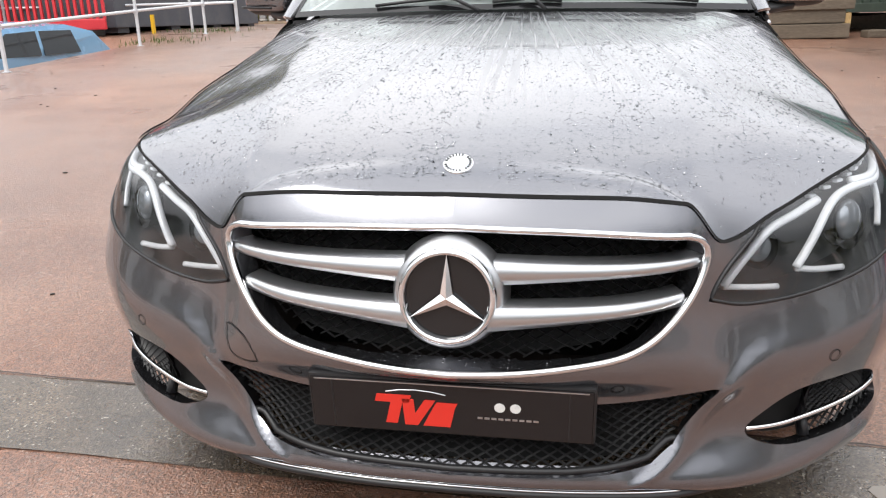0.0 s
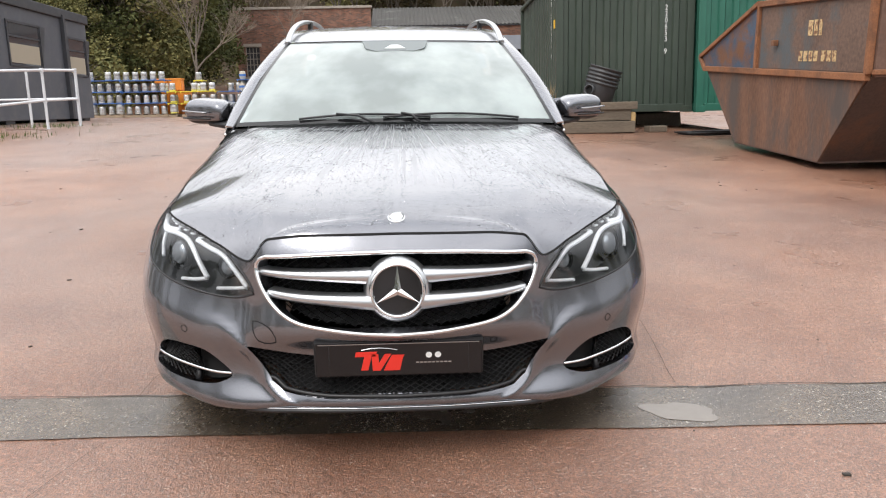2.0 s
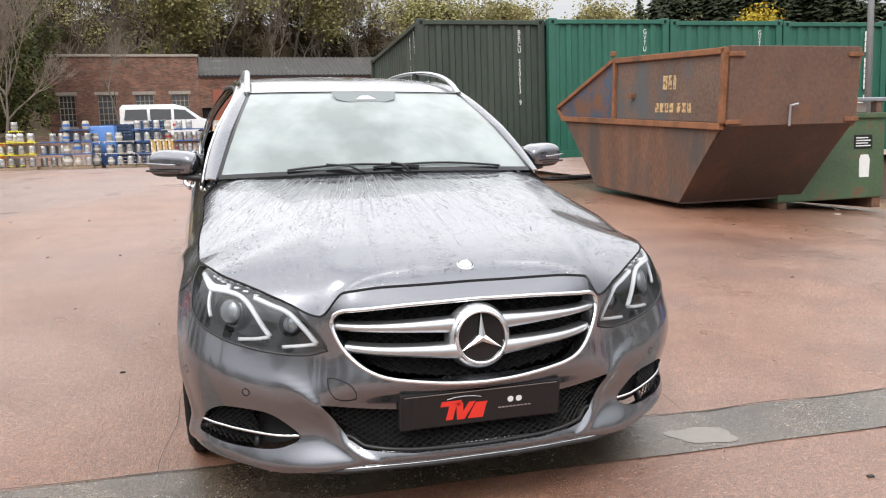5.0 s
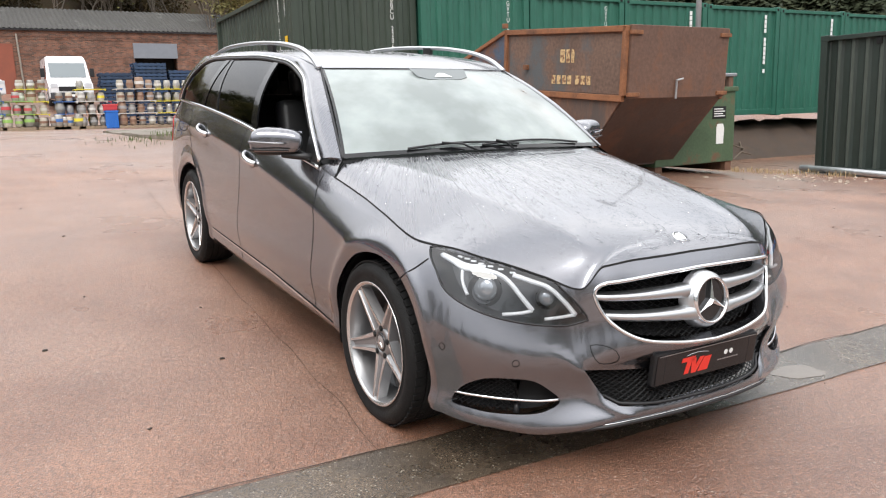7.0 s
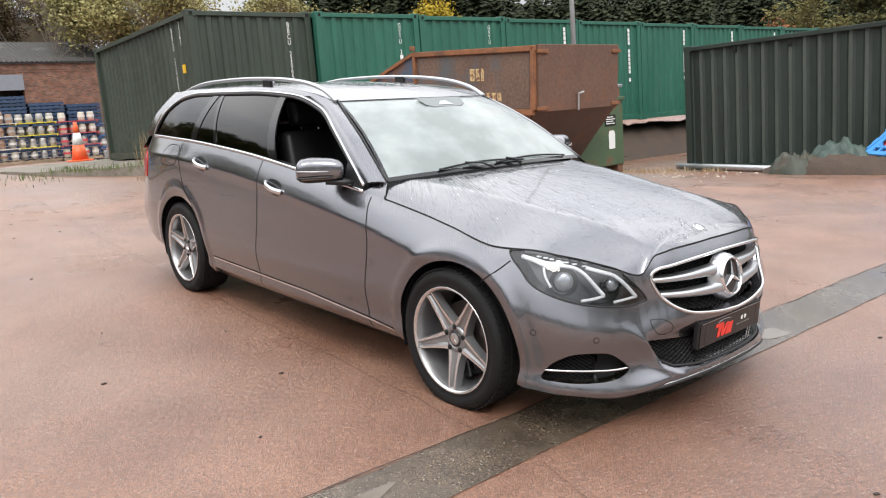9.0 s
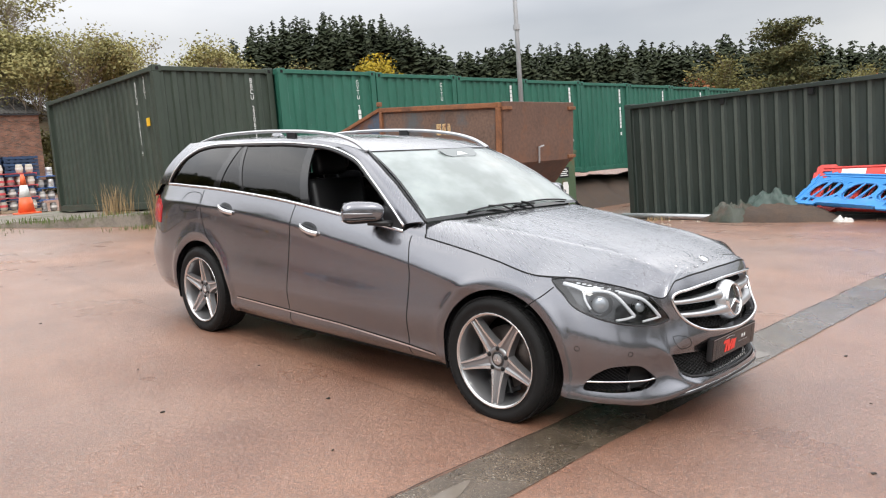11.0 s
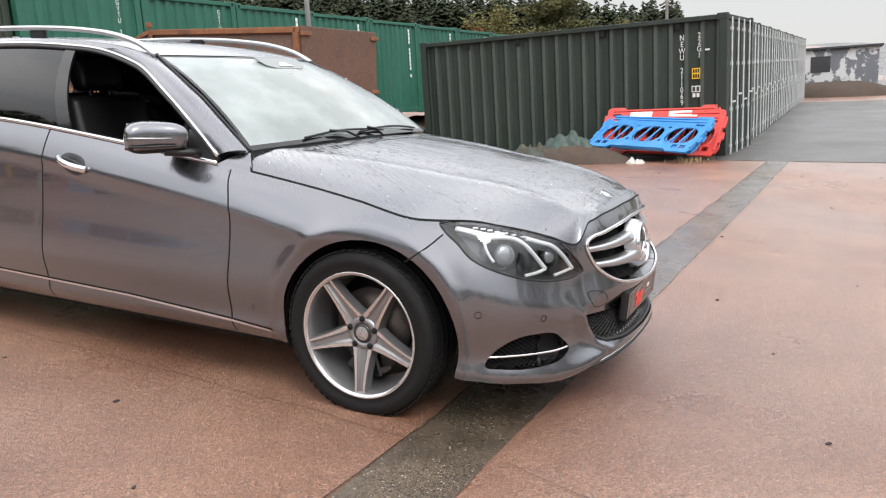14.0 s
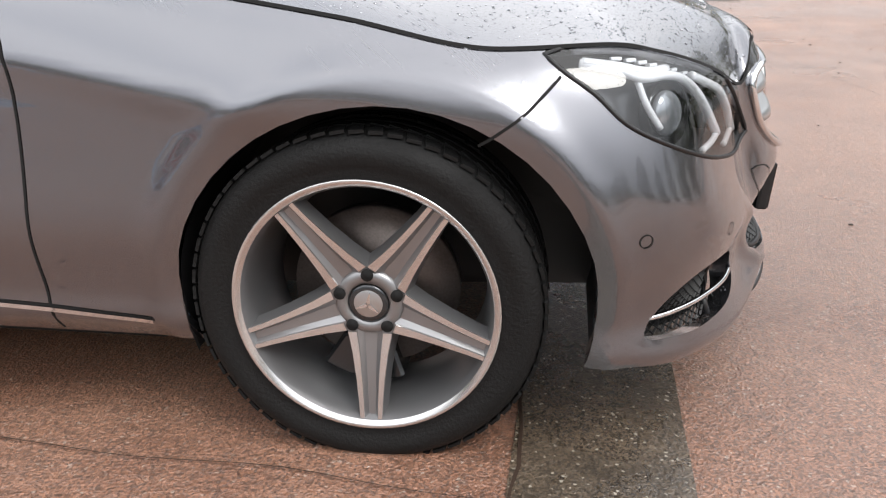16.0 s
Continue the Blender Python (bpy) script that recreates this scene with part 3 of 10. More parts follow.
LINE_D = [
    (0.004, 0.010, 0.018, 0.022, 0.022, 0.022, 0.026, 0.034, 0.056, 0.066, 0.070, 0.070, 0.062, 0.060, 0.080, 0.090, 0.090),
    (-0.016, -0.008, 0.004, 0.010, 0.008, 0.006, 0.014, 0.020, 0.030, 0.030, 0.030, 0.030, 0.030, 0.020, 0.040, 0.050, 0.050),
    (0.004, 0.010, 0.028, 0.034, 0.020, 0.016, 0.014, 0.016, 0.026, 0.030, 0.028, 0.028, 0.024, 0.010, 0.020, 0.030, 0.030),
    (0.048, 0.044, 0.040, 0.038, 0.020, 0.002, 0.000, 0.004, 0.010, 0.006, 0.004, 0.004, 0.006, 0.000, 0.000, 0.000, 0.000),
    (-0.020, -0.002, 0.020, 0.034, 0.016, 0.004, 0.006, 0.006, 0.006, 0.014, 0.018, 0.018, 0.008, 0.000, 0.030, 0.040, 0.040),
    (0.020, 0.028, 0.044, 0.062, 0.044, 0.030, 0.024, 0.018, 0.013, 0.022, 0.027, 0.028, 0.012, 0.020, 0.050, 0.060, 0.060),
    (0.073, 0.068, 0.056, 0.076, 0.070, 0.070, 0.064, 0.057, 0.060, 0.054, 0.040, 0.038, 0.034, 0.050, 0.080, 0.090, 0.090),
    (0.113, 0.102, 0.080, 0.082, 0.096, 0.116, 0.108, 0.091, 0.090, 0.092, 0.062, 0.054, 0.056, 0.085, 0.120, 0.130, 0.130),
]
_fz, _fd = [pchip(LINE_U, v) for v in LINE_Z], [pchip(LINE_U, v) for v in LINE_D]
N_LINES = len(LINE_Z)
HUB_F, HUB_R, TYRE_R = (-0.010, 0.306), (2.874, 0.322), 0.326
ARCH_MID_F, ARCH_MID_R = (-0.045, 0.314), (2.850, 0.334)
HUB_X = 0.785


def section(u, w):
    """Height and depth at outline length u and line number w (0 at the bottom edge, 7 at the top)."""
    u, w = np.broadcast_arrays(np.asarray(u, float), np.asarray(w, float))
    k = np.clip(np.floor(w).astype(int), 0, N_LINES - 2)
    s = w - k
    Z, D = np.stack([f(u) for f in _fz]), np.stack([f(u) for f in _fd])
    def pick(A, j):
        return np.take_along_axis(A, np.clip(j, 0, N_LINES - 1)[None], 0)[0]
    out = []
    for A in (Z, D):
        a, b, c, d = pick(A, k - 1), pick(A, k), pick(A, k + 1), pick(A, k + 2)
        lo, hi = k == 0, k == N_LINES - 2
        a, d = np.where(lo, 2 * b - c, a), np.where(hi, 2 * c - b, d)
        t = 0.42
        out.append(b + s * (t * (c - a)) + s**2 * (2 * t * a + (t - 3) * b + (3 - 2 * t) * c - t * d) + s**3 * (-t * a + (2 - t) * b + (t - 2) * c + t * d))
    return out


def fair_depth():
    """The depth on an even grid of (outline length, height), smoothed so that the panels reflect in clean curves."""
    gu, gz = np.arange(-0.16, U_END + 0.161, 0.008), np.arange(0.10, 1.161, 0.004)
    D = np.zeros((len(gu), len(gz)))
    ws = np.linspace(0, N_LINES - 1, 120)
    for i, u in enumerate(gu):
        z, d = section(np.full(120, min(abs(u), 2 * U_END - abs(u))), ws)
        row = np.interp(gz, z, d)
        for end, k in ((0, 12), (-1, -13)):
            slope = (d[end] - d[k]) / (z[end] - z[k])
            past = gz < z[0] if end == 0 else gz > z[-1]
            row[past] = d[end] + slope * (gz[past] - z[end])
        D[i] = row
    for axis, sigma in ((0, 3.2), (1, 3.2)):
        k = np.exp(-0.5 * (np.arange(-12, 13) / sigma) ** 2)
        k /= k.sum()
        pad = [(12, 12) if a_ == axis else (0, 0) for a_ in (0, 1)]
        E = np.pad(D, pad, mode="reflect", reflect_type="odd")
        D = np.apply_along_axis(lambda v: np.convolve(v, k, "valid"), axis, E)
    return gu, gz, D


_gu, _gz, _gd = fair_depth()


def depth_at(u, z):
    u, z = np.broadcast_arrays(np.asarray(u, float), np.asarray(z, float))
    a, c = np.clip((u - _gu[0]) / 0.008, 0, len(_gu) - 1.001), np.clip((z - _gz[0]) / 0.004, 0, len(_gz) - 1.001)
    i, j = a.astype(int), c.astype(int)
    a, c = a - i, c - j
    return (_gd[i, j] * (1 - a) + _gd[i + 1, j] * a) * (1 - c) + (_gd[i, j + 1] * (1 - a) + _gd[i + 1, j + 1] * a) * c


shoulder = pchip([1.4, 1.67, 2.06, 2.67, 3.27, 4.0, 4.4, 5.2], [0.640, 0.668, 0.742, 0.824, 0.900, 0.955, 0.975, 0.99])
bumper_fold = pchip([0.0, 0.30, 0.45, 0.60, 0.75, 0.95, 1.2], [0.405, 0.405, 0.415, 0.435, 0.462, 0.515, 0.58])


def shell(u, w):
    """The lower body's surface (for x >= 0)."""
    z = section(u, w)[0]
    d = depth_at(u, z)
    x, y, nx, ny = outline_at(u)
    for (hy, hz), reach in ((ARCH_MID_F, 0.412), (ARCH_MID_R, 0.418)):
        r = np.hypot(y - hy, z - hz)
        band = np.clip((x - 0.80) / 0.06, 0, 1)
        d = d - band * np.where(r > reach, 0.010 * np.exp(-(((r - reach) / 0.030) ** 2)), 0.010 - 0.30 * np.maximum(reach - r, 0))
    # the bumper's fold above the side intakes, the undercut below it and the flared lip
    fold = bumper_fold(u)
    side_mask = np.clip((u - 0.28) / 0.14, 0, 1) * np.clip((1.16 - u) / 0.12, 0, 1)
    above = np.clip(1 - (z - fold) / 0.13, 0, 1) * (z >= fold)
    under = np.clip((fold - z) / np.maximum(fold - 0.285, 0.02), 0, 1)
    under = under * under * (3 - 2 * under)
    d = d - side_mask * np.where(z >= fold, 0.007 * above**2, 0.007 - 0.018 * under)
    # the shoulder crease that falls from the tail lamp to the front wheel
    up = z - shoulder(u)
    along = np.clip((u - 1.45) / 0.25, 0, 1) * np.clip((5.05 - u) / 0.4, 0, 1)
    d = d - along * np.where(up > 0, 0.008 - (0.150 + 0.060 * np.clip((u - 2.15) / 0.5, 0, 1)) * np.minimum(up, 0.14), 0.008 * np.clip(1 + up / 0.055, 0, 1) ** 1.5)
    # the blade edge that runs down beside the lower intake into the lip
    ub = np.interp(z, [0.205, 0.235, 0.27, 0.375, 0.43, 0.50], [0.30, 0.385, 0.437, 0.512, 0.575, 0.70])
    off = u - ub
    blade = np.where(off > 0, np.exp(-((off / 0.040) ** 2)), np.exp(-((off / 0.014) ** 2)))
    d = d - 0.012 * blade * np.clip((z - 0.205) / 0.04, 0, 1) * np.clip((0.47 - z) / 0.09, 0, 1)
    flare = np.clip((0.285 - z) / 0.10, 0, 1)
    d = d - np.clip((1.20 - u) / 0.12, 0, 1) * (0.003 + 0.019 * side_mask) * flare**1.3
    return np.stack([x - nx * d, y - ny * d, z], -1)


def line_at(u, z):
    """The line number at which the shell has height z."""
    u, z = np.asarray(u, float), np.asarray(z, float)
    lo, hi = np.zeros_like(u), np.full_like(u, N_LINES - 1.0)
    for _ in range(26):
        mid = (lo + hi) / 2
        less = section(u, mid)[0] < z
        lo, hi = np.where(less, mid, lo), np.where(less, hi, mid)
    return (lo + hi) / 2


def on_shell(u, z):
    return shell(u, line_at(u, z))

# hood and cabin lines
HOOD_END = 2.024
hood_mid = pchip([0, 0.30, 0.52, 0.80, 1.165, 1.59, HOOD_END], [-0.757, -0.732, -0.672, -0.52, -0.25, 0.12, 0.475])
hood_top = pchip([-0.757, -0.74, -0.70, -0.62, -0.4, 0.0, 0.3, 0.5], [0.739, 0.752, 0.774, 0.803, 0.853, 0.917, 0.955, 0.976])
hood_flat = pchip([0, 0.30, 0.52, 0.80, 1.165, 1.59, HOOD_END], [0.9, 0.5, 0.36, 0.42, 0.46, 0.44, 0.40])


hood_corner = pchip([0, 0.55, 0.70, 0.80, 0.85, 0.90, 0.95, 0.98, 1.0], [0, 0, 0.004, 0.015, 0.023, 0.029, 0.025, 0.012, 0])


def hood_point(u, s):
    """From the middle (s = 0) to the edge (s = 1): a crowned middle, a soft fold on each side, then a fall to the wing."""
    b = shell(u, N_LINES - 1.0)
    ym = hood_mid(u)
    x, y = b[..., 0] * s, ym + (b[..., 1] - ym) * s**2
    zm = hood_top(ym)
    a = hood_flat(u)
    fold = np.clip((0.40 + 0.20 * (y + 0.70) / 1.2) / np.maximum(b[..., 0], 0.05), 0.3, 0.80)
    over = np.maximum(s - fold, 0) / (1 - fold)
    soft = over**2 / (over + 0.22) * 1.22
    corner = np.clip((u - 0.42) / 0.26, 0, 1)
    corner = corner * corner * (3 - 2 * corner)
    fall = s**8 * (1 - corner) + soft * corner
    z = zm + (b[..., 2] - zm) * (a * s**2 + (1 - a) * fall)
    end = np.clip((u - 1.55) / (HOOD_END - 1.55), 0, 1) ** 2
    y = y + 0.070 * end * np.exp(-(((s - 0.88) / 0.14) ** 2)) * (1 - s**24)
    z = z + np.clip((u - 1.25) / (HOOD_END - 1.25), 0, 1) ** 1.5 * hood_corner(s)
    z = z + 0.005 * np.exp(-(((s - fold) / 0.06) ** 2)) * np.clip((y + 0.70) / 0.2, 0, 1) * np.clip((0.48 - y) / 0.3, 0, 1) * (1 - s**8)
    return np.stack([x, y, z], -1)


U_BELT = np.linspace(1.99, 5.15, 400)
_belt = shell(U_BELT, N_LINES - 1.0)
_by = np.maximum.accumulate(_belt[:, 1])


def belt_x(y):
    return np.interp(y, _by, _belt[:, 0])


def belt_z(y):
    return np.interp(y, _by, _belt[:, 2])


def side_x(y, z):
    """Half width of the cabin's side above the belt line."""
    dz = np.maximum(np.asarray(z, float) - belt_z(y), -0.02)
    return belt_x(y) - 0.16 * dz - 1.22 * dz**2


day_top = pchip([0.66, 0.84, 1.05, 1.31, 1.67, 2.15, 2.83, 3.10, 3.27, 3.38, 3.44], [0.905, 1.05, 1.186, 1.316, 1.393, 1.417, 1.413, 1.385, 1.310, 1.200, 1.112])
roof_edge_z = pchip([1.26, 1.5, 1.9, 2.4, 3.0, 3.5, 3.9], [1.352, 1.402, 1.437, 1.449, 1.444, 1.422, 1.395])
roof_mid_z = pchip([1.07, 1.3, 1.6, 2.2, 3.0, 3.6, 3.96], [1.356, 1.398, 1.434, 1.468, 1.464, 1.436, 1.408])
roof_edge_x = pchip([1.26, 1.6, 2.4, 3.4, 3.9], [0.582, 0.598, 0.600, 0.590, 0.575])


# ---- car materials ----
def paint_material():
    """Metallic grey lacquer; rain beads and run-marks lie on what faces up."""
    mt = bpy.data.materials.new("metallic_grey_car_paint")
    mt.use_nodes = True
    n, l = mt.node_tree.nodes, mt.node_tree.links
    b = n["Principled BSDF"]
    tc, geo = n.new("ShaderNodeTexCoord"), n.new("ShaderNodeNewGeometry")
    sep = n.new("ShaderNodeSeparateXYZ")
    l.new(geo.outputs["Normal"], sep.inputs[0])
    up = n.new("ShaderNodeMapRange")
    up.inputs[1].default_value, up.inputs[2].default_value = 0.55, 0.85
    l.new(sep.outputs["Z"], up.inputs[0])
    flake = n.new("ShaderNodeTexNoise")
    flake.inputs["Scale"].default_value = 900
    l.new(tc.outputs["Object"], flake.inputs["Vector"])
    # beads: two sizes of round drops, thinned out by a patchy mask
    heights = []
    for sc, size, seed in ((150, 0.30, 0.0), (68, 0.23, 3.7)):
        mp = n.new("ShaderNodeMapping")
        mp.inputs["Location"].default_value = (seed, seed, seed)
        vo = n.new("ShaderNodeTexVoronoi")
        vo.inputs["Scale"].default_value = sc
        l.new(tc.outputs["Object"], mp.inputs[0])
        l.new(mp.outputs[0], vo.inputs["Vector"])
        rnd = n.new("ShaderNodeSeparateColor")
        l.new(vo.outputs["Color"], rnd.inputs[0])
        rad = n.new("ShaderNodeMapRange")
        rad.inputs[1].default_value, rad.inputs[2].default_value = 0.45, 1.0
        rad.inputs[3].default_value, rad.inputs[4].default_value = 0.001, size
        l.new(rnd.outputs[0], rad.inputs[0])
        dv = n.new("ShaderNodeMath")
        dv.operation = "DIVIDE"
        l.new(vo.outputs["Distance"], dv.inputs[0])
        l.new(rad.outputs[0], dv.inputs[1])
        sq = n.new("ShaderNodeMath")
        sq.operation = "POWER"
        sq.inputs[1].default_value = 2
        l.new(dv.outputs[0], sq.inputs[0])
        one = n.new("ShaderNodeMath")
        one.operation, one.use_clamp = "SUBTRACT", True
        one.inputs[0].default_value = 1.0
        l.new(sq.outputs[0], one.inputs[1])
        heights.append(one.outputs[0])
    hsum = n.new("ShaderNodeMath")
    hsum.operation = "MAXIMUM"
    l.new(heights[0], hsum.inputs[0])
    l.new(heights[1], hsum.inputs[1])
    # run-marks fanning forwards from the windscreen
    sx = n.new("ShaderNodeSeparateXYZ")
    l.new(tc.outputs["Object"], sx.inputs[0])
    den = n.new("ShaderNodeMath")
    den.operation = "MULTIPLY_ADD"
    den.inputs[1].default_value, den.inputs[2].default_value = -0.85, 1.15
    l.new(sx.outputs["Y"], den.inputs[0])
    fan = n.new("ShaderNodeMath")
    fan.operation = "DIVIDE"
    l.new(sx.outputs["X"], fan.inputs[0])
    l.new(den.outputs[0], fan.inputs[1])
    cmb = n.new("ShaderNodeCombineXYZ")
    fm = n.new("ShaderNodeMath")
    fm.operation = "MULTIPLY"
    fm.inputs[1].default_value = 62
    l.new(fan.outputs[0], fm.inputs[0])
    ym = n.new("ShaderNodeMath")
    ym.operation = "MULTIPLY"
    ym.inputs[1].default_value = 1.5
    l.new(sx.outputs["Y"], ym.inputs[0])
    l.new(fm.outputs[0], cmb.inputs[0])
    l.new(ym.outputs[0], cmb.inputs[1])
    runs = n.new("ShaderNodeTexNoise")
    runs.inputs["Scale"].default_value, runs.inputs["Detail"].default_value, runs.inputs["Roughness"].default_value = 1.0, 4, 0.6
    l.new(cmb.outputs[0], runs.inputs["Vector"])
    runm = n.new("ShaderNodeMapRange")
    runm.inputs[1].default_value, runm.inputs[2].default_value = 0.52, 0.60
    l.new(runs.outputs["Fac"], runm.inputs[0])
    # drops only where the mask and the upward face allow
    mask = n.new("ShaderNodeMath")
    mask.operation = "MULTIPLY"
    l.new(hsum.outputs[0], mask.inputs[0])
    l.new(up.outputs[0], mask.inputs[1])
    bump = n.new("ShaderNodeBump")
    bump.inputs["Strength"].default_value, bump.inputs["Distance"].default_value = 0.9, 0.0022
    l.new(mask.outputs[0], bump.inputs["Height"])
    l.new(bump.outputs[0], b.inputs["Coat Normal"])
    l.new(bump.outputs[0], b.inputs["Normal"])
    mix = n.new("ShaderNodeMix")
    mix.data_type = "RGBA"
    mix.inputs[6].default_value, mix.inputs[7].default_value = (0.145, 0.147, 0.160, 1), (0.222, 0.225, 0.246, 1)
    l.new(flake.outputs["Fac"], mix.inputs[0])
    l.new(mix.outputs[2], b.inputs["Base Color"])
    # the run-marks thin out towards the nose
    far = n.new("ShaderNodeMapRange")
    far.inputs[1].default_value, far.inputs[2].default_value = -0.62, 0.05
    l.new(sx.outputs["Y"], far.inputs[0])
    rq = n.new("ShaderNodeMath")
    rq.operation = "MULTIPLY"
    l.new(runm.outputs[0], rq.inputs[0])
    l.new(far.outputs[0], rq.inputs[1])
    rr = n.new("ShaderNodeMath")
    rr.operation = "MULTIPLY"
    l.new(rq.outputs[0], rr.inputs[0])
    l.new(up.outputs[0], rr.inputs[1])
    ra = n.new("ShaderNodeMapRange")
    ra.inputs[3].default_value, ra.inputs[4].default_value = 0.25, 0.34
    l.new(rr.outputs[0], ra.inputs[0])
    l.new(ra.outputs[0], b.inputs["Roughness"])
    rc = n.new("ShaderNodeMapRange")
    rc.inputs[3].default_value, rc.inputs[4].default_value = 0.03, 0.30
    l.new(rr.outputs[0], rc.inputs[0])
    l.new(rc.outputs[0], b.inputs["Coat Roughness"])
    b.inputs["Metallic"].default_value = 0.96
    b.inputs["Coat Weight"].default_value, b.inputs["Coat IOR"].default_value = 1.0, 1.6
    return mt


def clear_glass(name, tint, haze=0.0, haze_colour=(0.75, 0.8, 0.78), ior=1.5):
    """A thin pane: light passes straight through, gloss by Fresnel; haze: mist, with reflected sky painted in."""
    mt = bpy.data.materials.new(name)
    mt.use_nodes = True
    n, l = mt.node_tree.nodes, mt.node_tree.links
    n.clear()
    out = n.new("ShaderNodeOutputMaterial")
    tr, gl, df = n.new("ShaderNodeBsdfTransparent"), n.new("ShaderNodeBsdfGlossy"), n.new("ShaderNodeBsdfDiffuse")
    tr.inputs[0].default_value = (*tint, 1)
    gl.inputs["Roughness"].default_value = 0.02
    df.inputs[0].default_value = (*haze_colour, 1)
    fr = n.new("ShaderNodeFresnel")
    fr.inputs[0].default_value = ior
    m1, m2 = n.new("ShaderNodeMixShader"), n.new("ShaderNodeMixShader")
    m1.inputs[0].default_value = haze
    if haze:
        tc, nz, mr = n.new("ShaderNodeTexCoord"), n.new("ShaderNodeTexNoise"), n.new("ShaderNodeMapRange")
        nz.inputs["Scale"].default_value, nz.inputs["Detail"].default_value = 3.5, 6
        mr.inputs[1].default_value, mr.inputs[2].default_value = 0.35, 0.65
        mr.inputs[3].default_value, mr.inputs[4].default_value = haze * 0.75, haze * 1.2
        l.new(tc.outputs["Object"], nz.inputs["Vector"])
        l.new(nz.outputs["Fac"], mr.inputs[0])
        l.new(mr.outputs[0], m1.inputs[0])
    l.new(tr.outputs[0], m1.inputs[1])
    l.new(df.outputs[0], m1.inputs[2])
    l.new(fr.outputs[0], m2.inputs[0])
    l.new(m1.outputs[0], m2.inputs[1])
    l.new(gl.outputs[0], m2.inputs[2])
    l.new(m2.outputs[0], out.inputs[0])
    return mt


M_PAINT = paint_material()
M_CHROME = plain("chrome_trim", (0.78, 0.79, 0.80), 0.08, 1.0)
M_SATIN = plain("satin_silver", (0.54, 0.55, 0.56), 0.30, 0.95)
M_GLOSS_BLACK = plain("gloss_black_trim", (0.010, 0.010, 0.011), 0.08)
M_LAMP_DARK = plain("dark_lamp_housing", (0.075, 0.078, 0.082), 0.2, 0.8)
M_LAMP_SHELL = plain("grey_lamp_bezel", (0.085, 0.088, 0.092), 0.28, 0.75)
M_LAMP_BRIGHT = plain("white_light_guide", (0.92, 0.94, 0.97), 0.12, 0.1)
M_LENS = clear_glass("lamp_lens", (0.96, 0.97, 0.98), ior=1.75)
# the screen's diffuse haze holds mist and the sky's reflection as colour
M_SCREEN = clear_glass("mist_and_sky_windscreen", (0.60, 0.68, 0.66), 0.42, (0.66, 0.74, 0.72), ior=1.6)
M_PRIVACY = clear_glass("dark_privacy_glass", (0.035, 0.036, 0.038), 0.0, ior=1.55)
M_TYRE = material("tyre_rubber", (0.009, 0.009, 0.009), 0.7, spec=0.25, vary=0.25, scale=14, bump=0.3, bump_scale=160)
M_ALLOY = plain("machined_alloy", (0.70, 0.69, 0.68), 0.24, 0.95)
M_ALLOY_DARK = plain("grey_painted_alloy", (0.29, 0.29, 0.295), 0.34, 0.75)
M_DISC = material("brake_disc_iron", (0.13, 0.11, 0.10), 0.45, metal=0.8, vary=0.3, scale=20)
M_CABIN = plain("dark_cabin_trim", (0.018, 0.018, 0.019), 0.65)
M_LEATHER = plain("black_leather", (0.014, 0.014, 0.015), 0.42)
M_RED_LENS = plain("red_lamp_lens", (0.42, 0.012, 0.012), 0.10)
M_RED_LOGO = plain("red_logo_print", (0.72, 0.035, 0.022), 0.35)
M_PLATE = plain("black_show_plate", (0.008, 0.008, 0.009), 0.16)

CAR = thing("estate_car", "wet metallic-grey five-door estate car with chrome grille and five-spoke alloys", "car", SLOPE)


def grid_part(name, pts, mat, parent, label="", flip=False, thick=0.0):
    """A surface through a grid of places."""
    bm = bmesh.new()
    n, m = pts.shape[:2]
    vs = [[bm.verts.new(pts[i, j]) for j in range(m)] for i in range(n)]
    for i in range(n - 1):
        for j in range(m - 1):
            q = (vs[i][j], vs[i + 1][j], vs[i + 1][j + 1], vs[i][j + 1])
            bm.faces.new(q[::-1] if flip else q)
    bmesh.ops.remove_doubles(bm, verts=bm.verts, dist=1e-5)
    if thick:
        back(bm, thick)
    return part(name, bm, mat, parent, label, True)


def back(bm, depth):
    """Turns the free edges of a panel inwards, so that it has thickness."""
    bm.normal_update()
    edges = [e for e in bm.edges if e.is_boundary]
    normals = {v: v.normal.copy() for e in edges for v in e.verts}
    ex = bmesh.ops.extrude_edge_only(bm, edges=edges)
    news = [g for g in ex["geom"] if isinstance(g, bmesh.types.BMVert)]
    for e in edges:
        e.smooth = False
    near = {v.co.copy().freeze(): n for v, n in normals.items()}
    for v in news:
        v.co -= near[v.co.copy().freeze()] * depth
    bmesh.ops.recalc_face_normals(bm, faces=[f for f in bm.faces])


def both(make):
    """Builds something on the car's right side (-x) and on its left."""
    for side in (-1, 1):
        make(side)


def mirror_pts(p, side):
    q = np.array(p, float)
    q[..., 0] *= side
    return q


# ---- lower body: cut in the flat (outline length, height), then bent to the shell ----
def flat_body():
    us = np.unique(np.concatenate([np.linspace(0, 1.4, 141), np.linspace(1.4, 4.9, 190), np.linspace(4.9, U_END, 50)]))
    ws = np.linspace(0, N_LINES - 1, 57)
    Z = section(us[:, None], ws[None])[0]
    bm = bmesh.new()
    vs = [[bm.verts.new((us[i], Z[i, j], 0)) for j in range(len(ws))] for i in range(len(us))]
    for i in range(len(us) - 1):
        for j in range(len(ws) - 1):
            bm.faces.new((vs[i][j], vs[i + 1][j], vs[i + 1][j + 1], vs[i][j + 1]))
    return bm


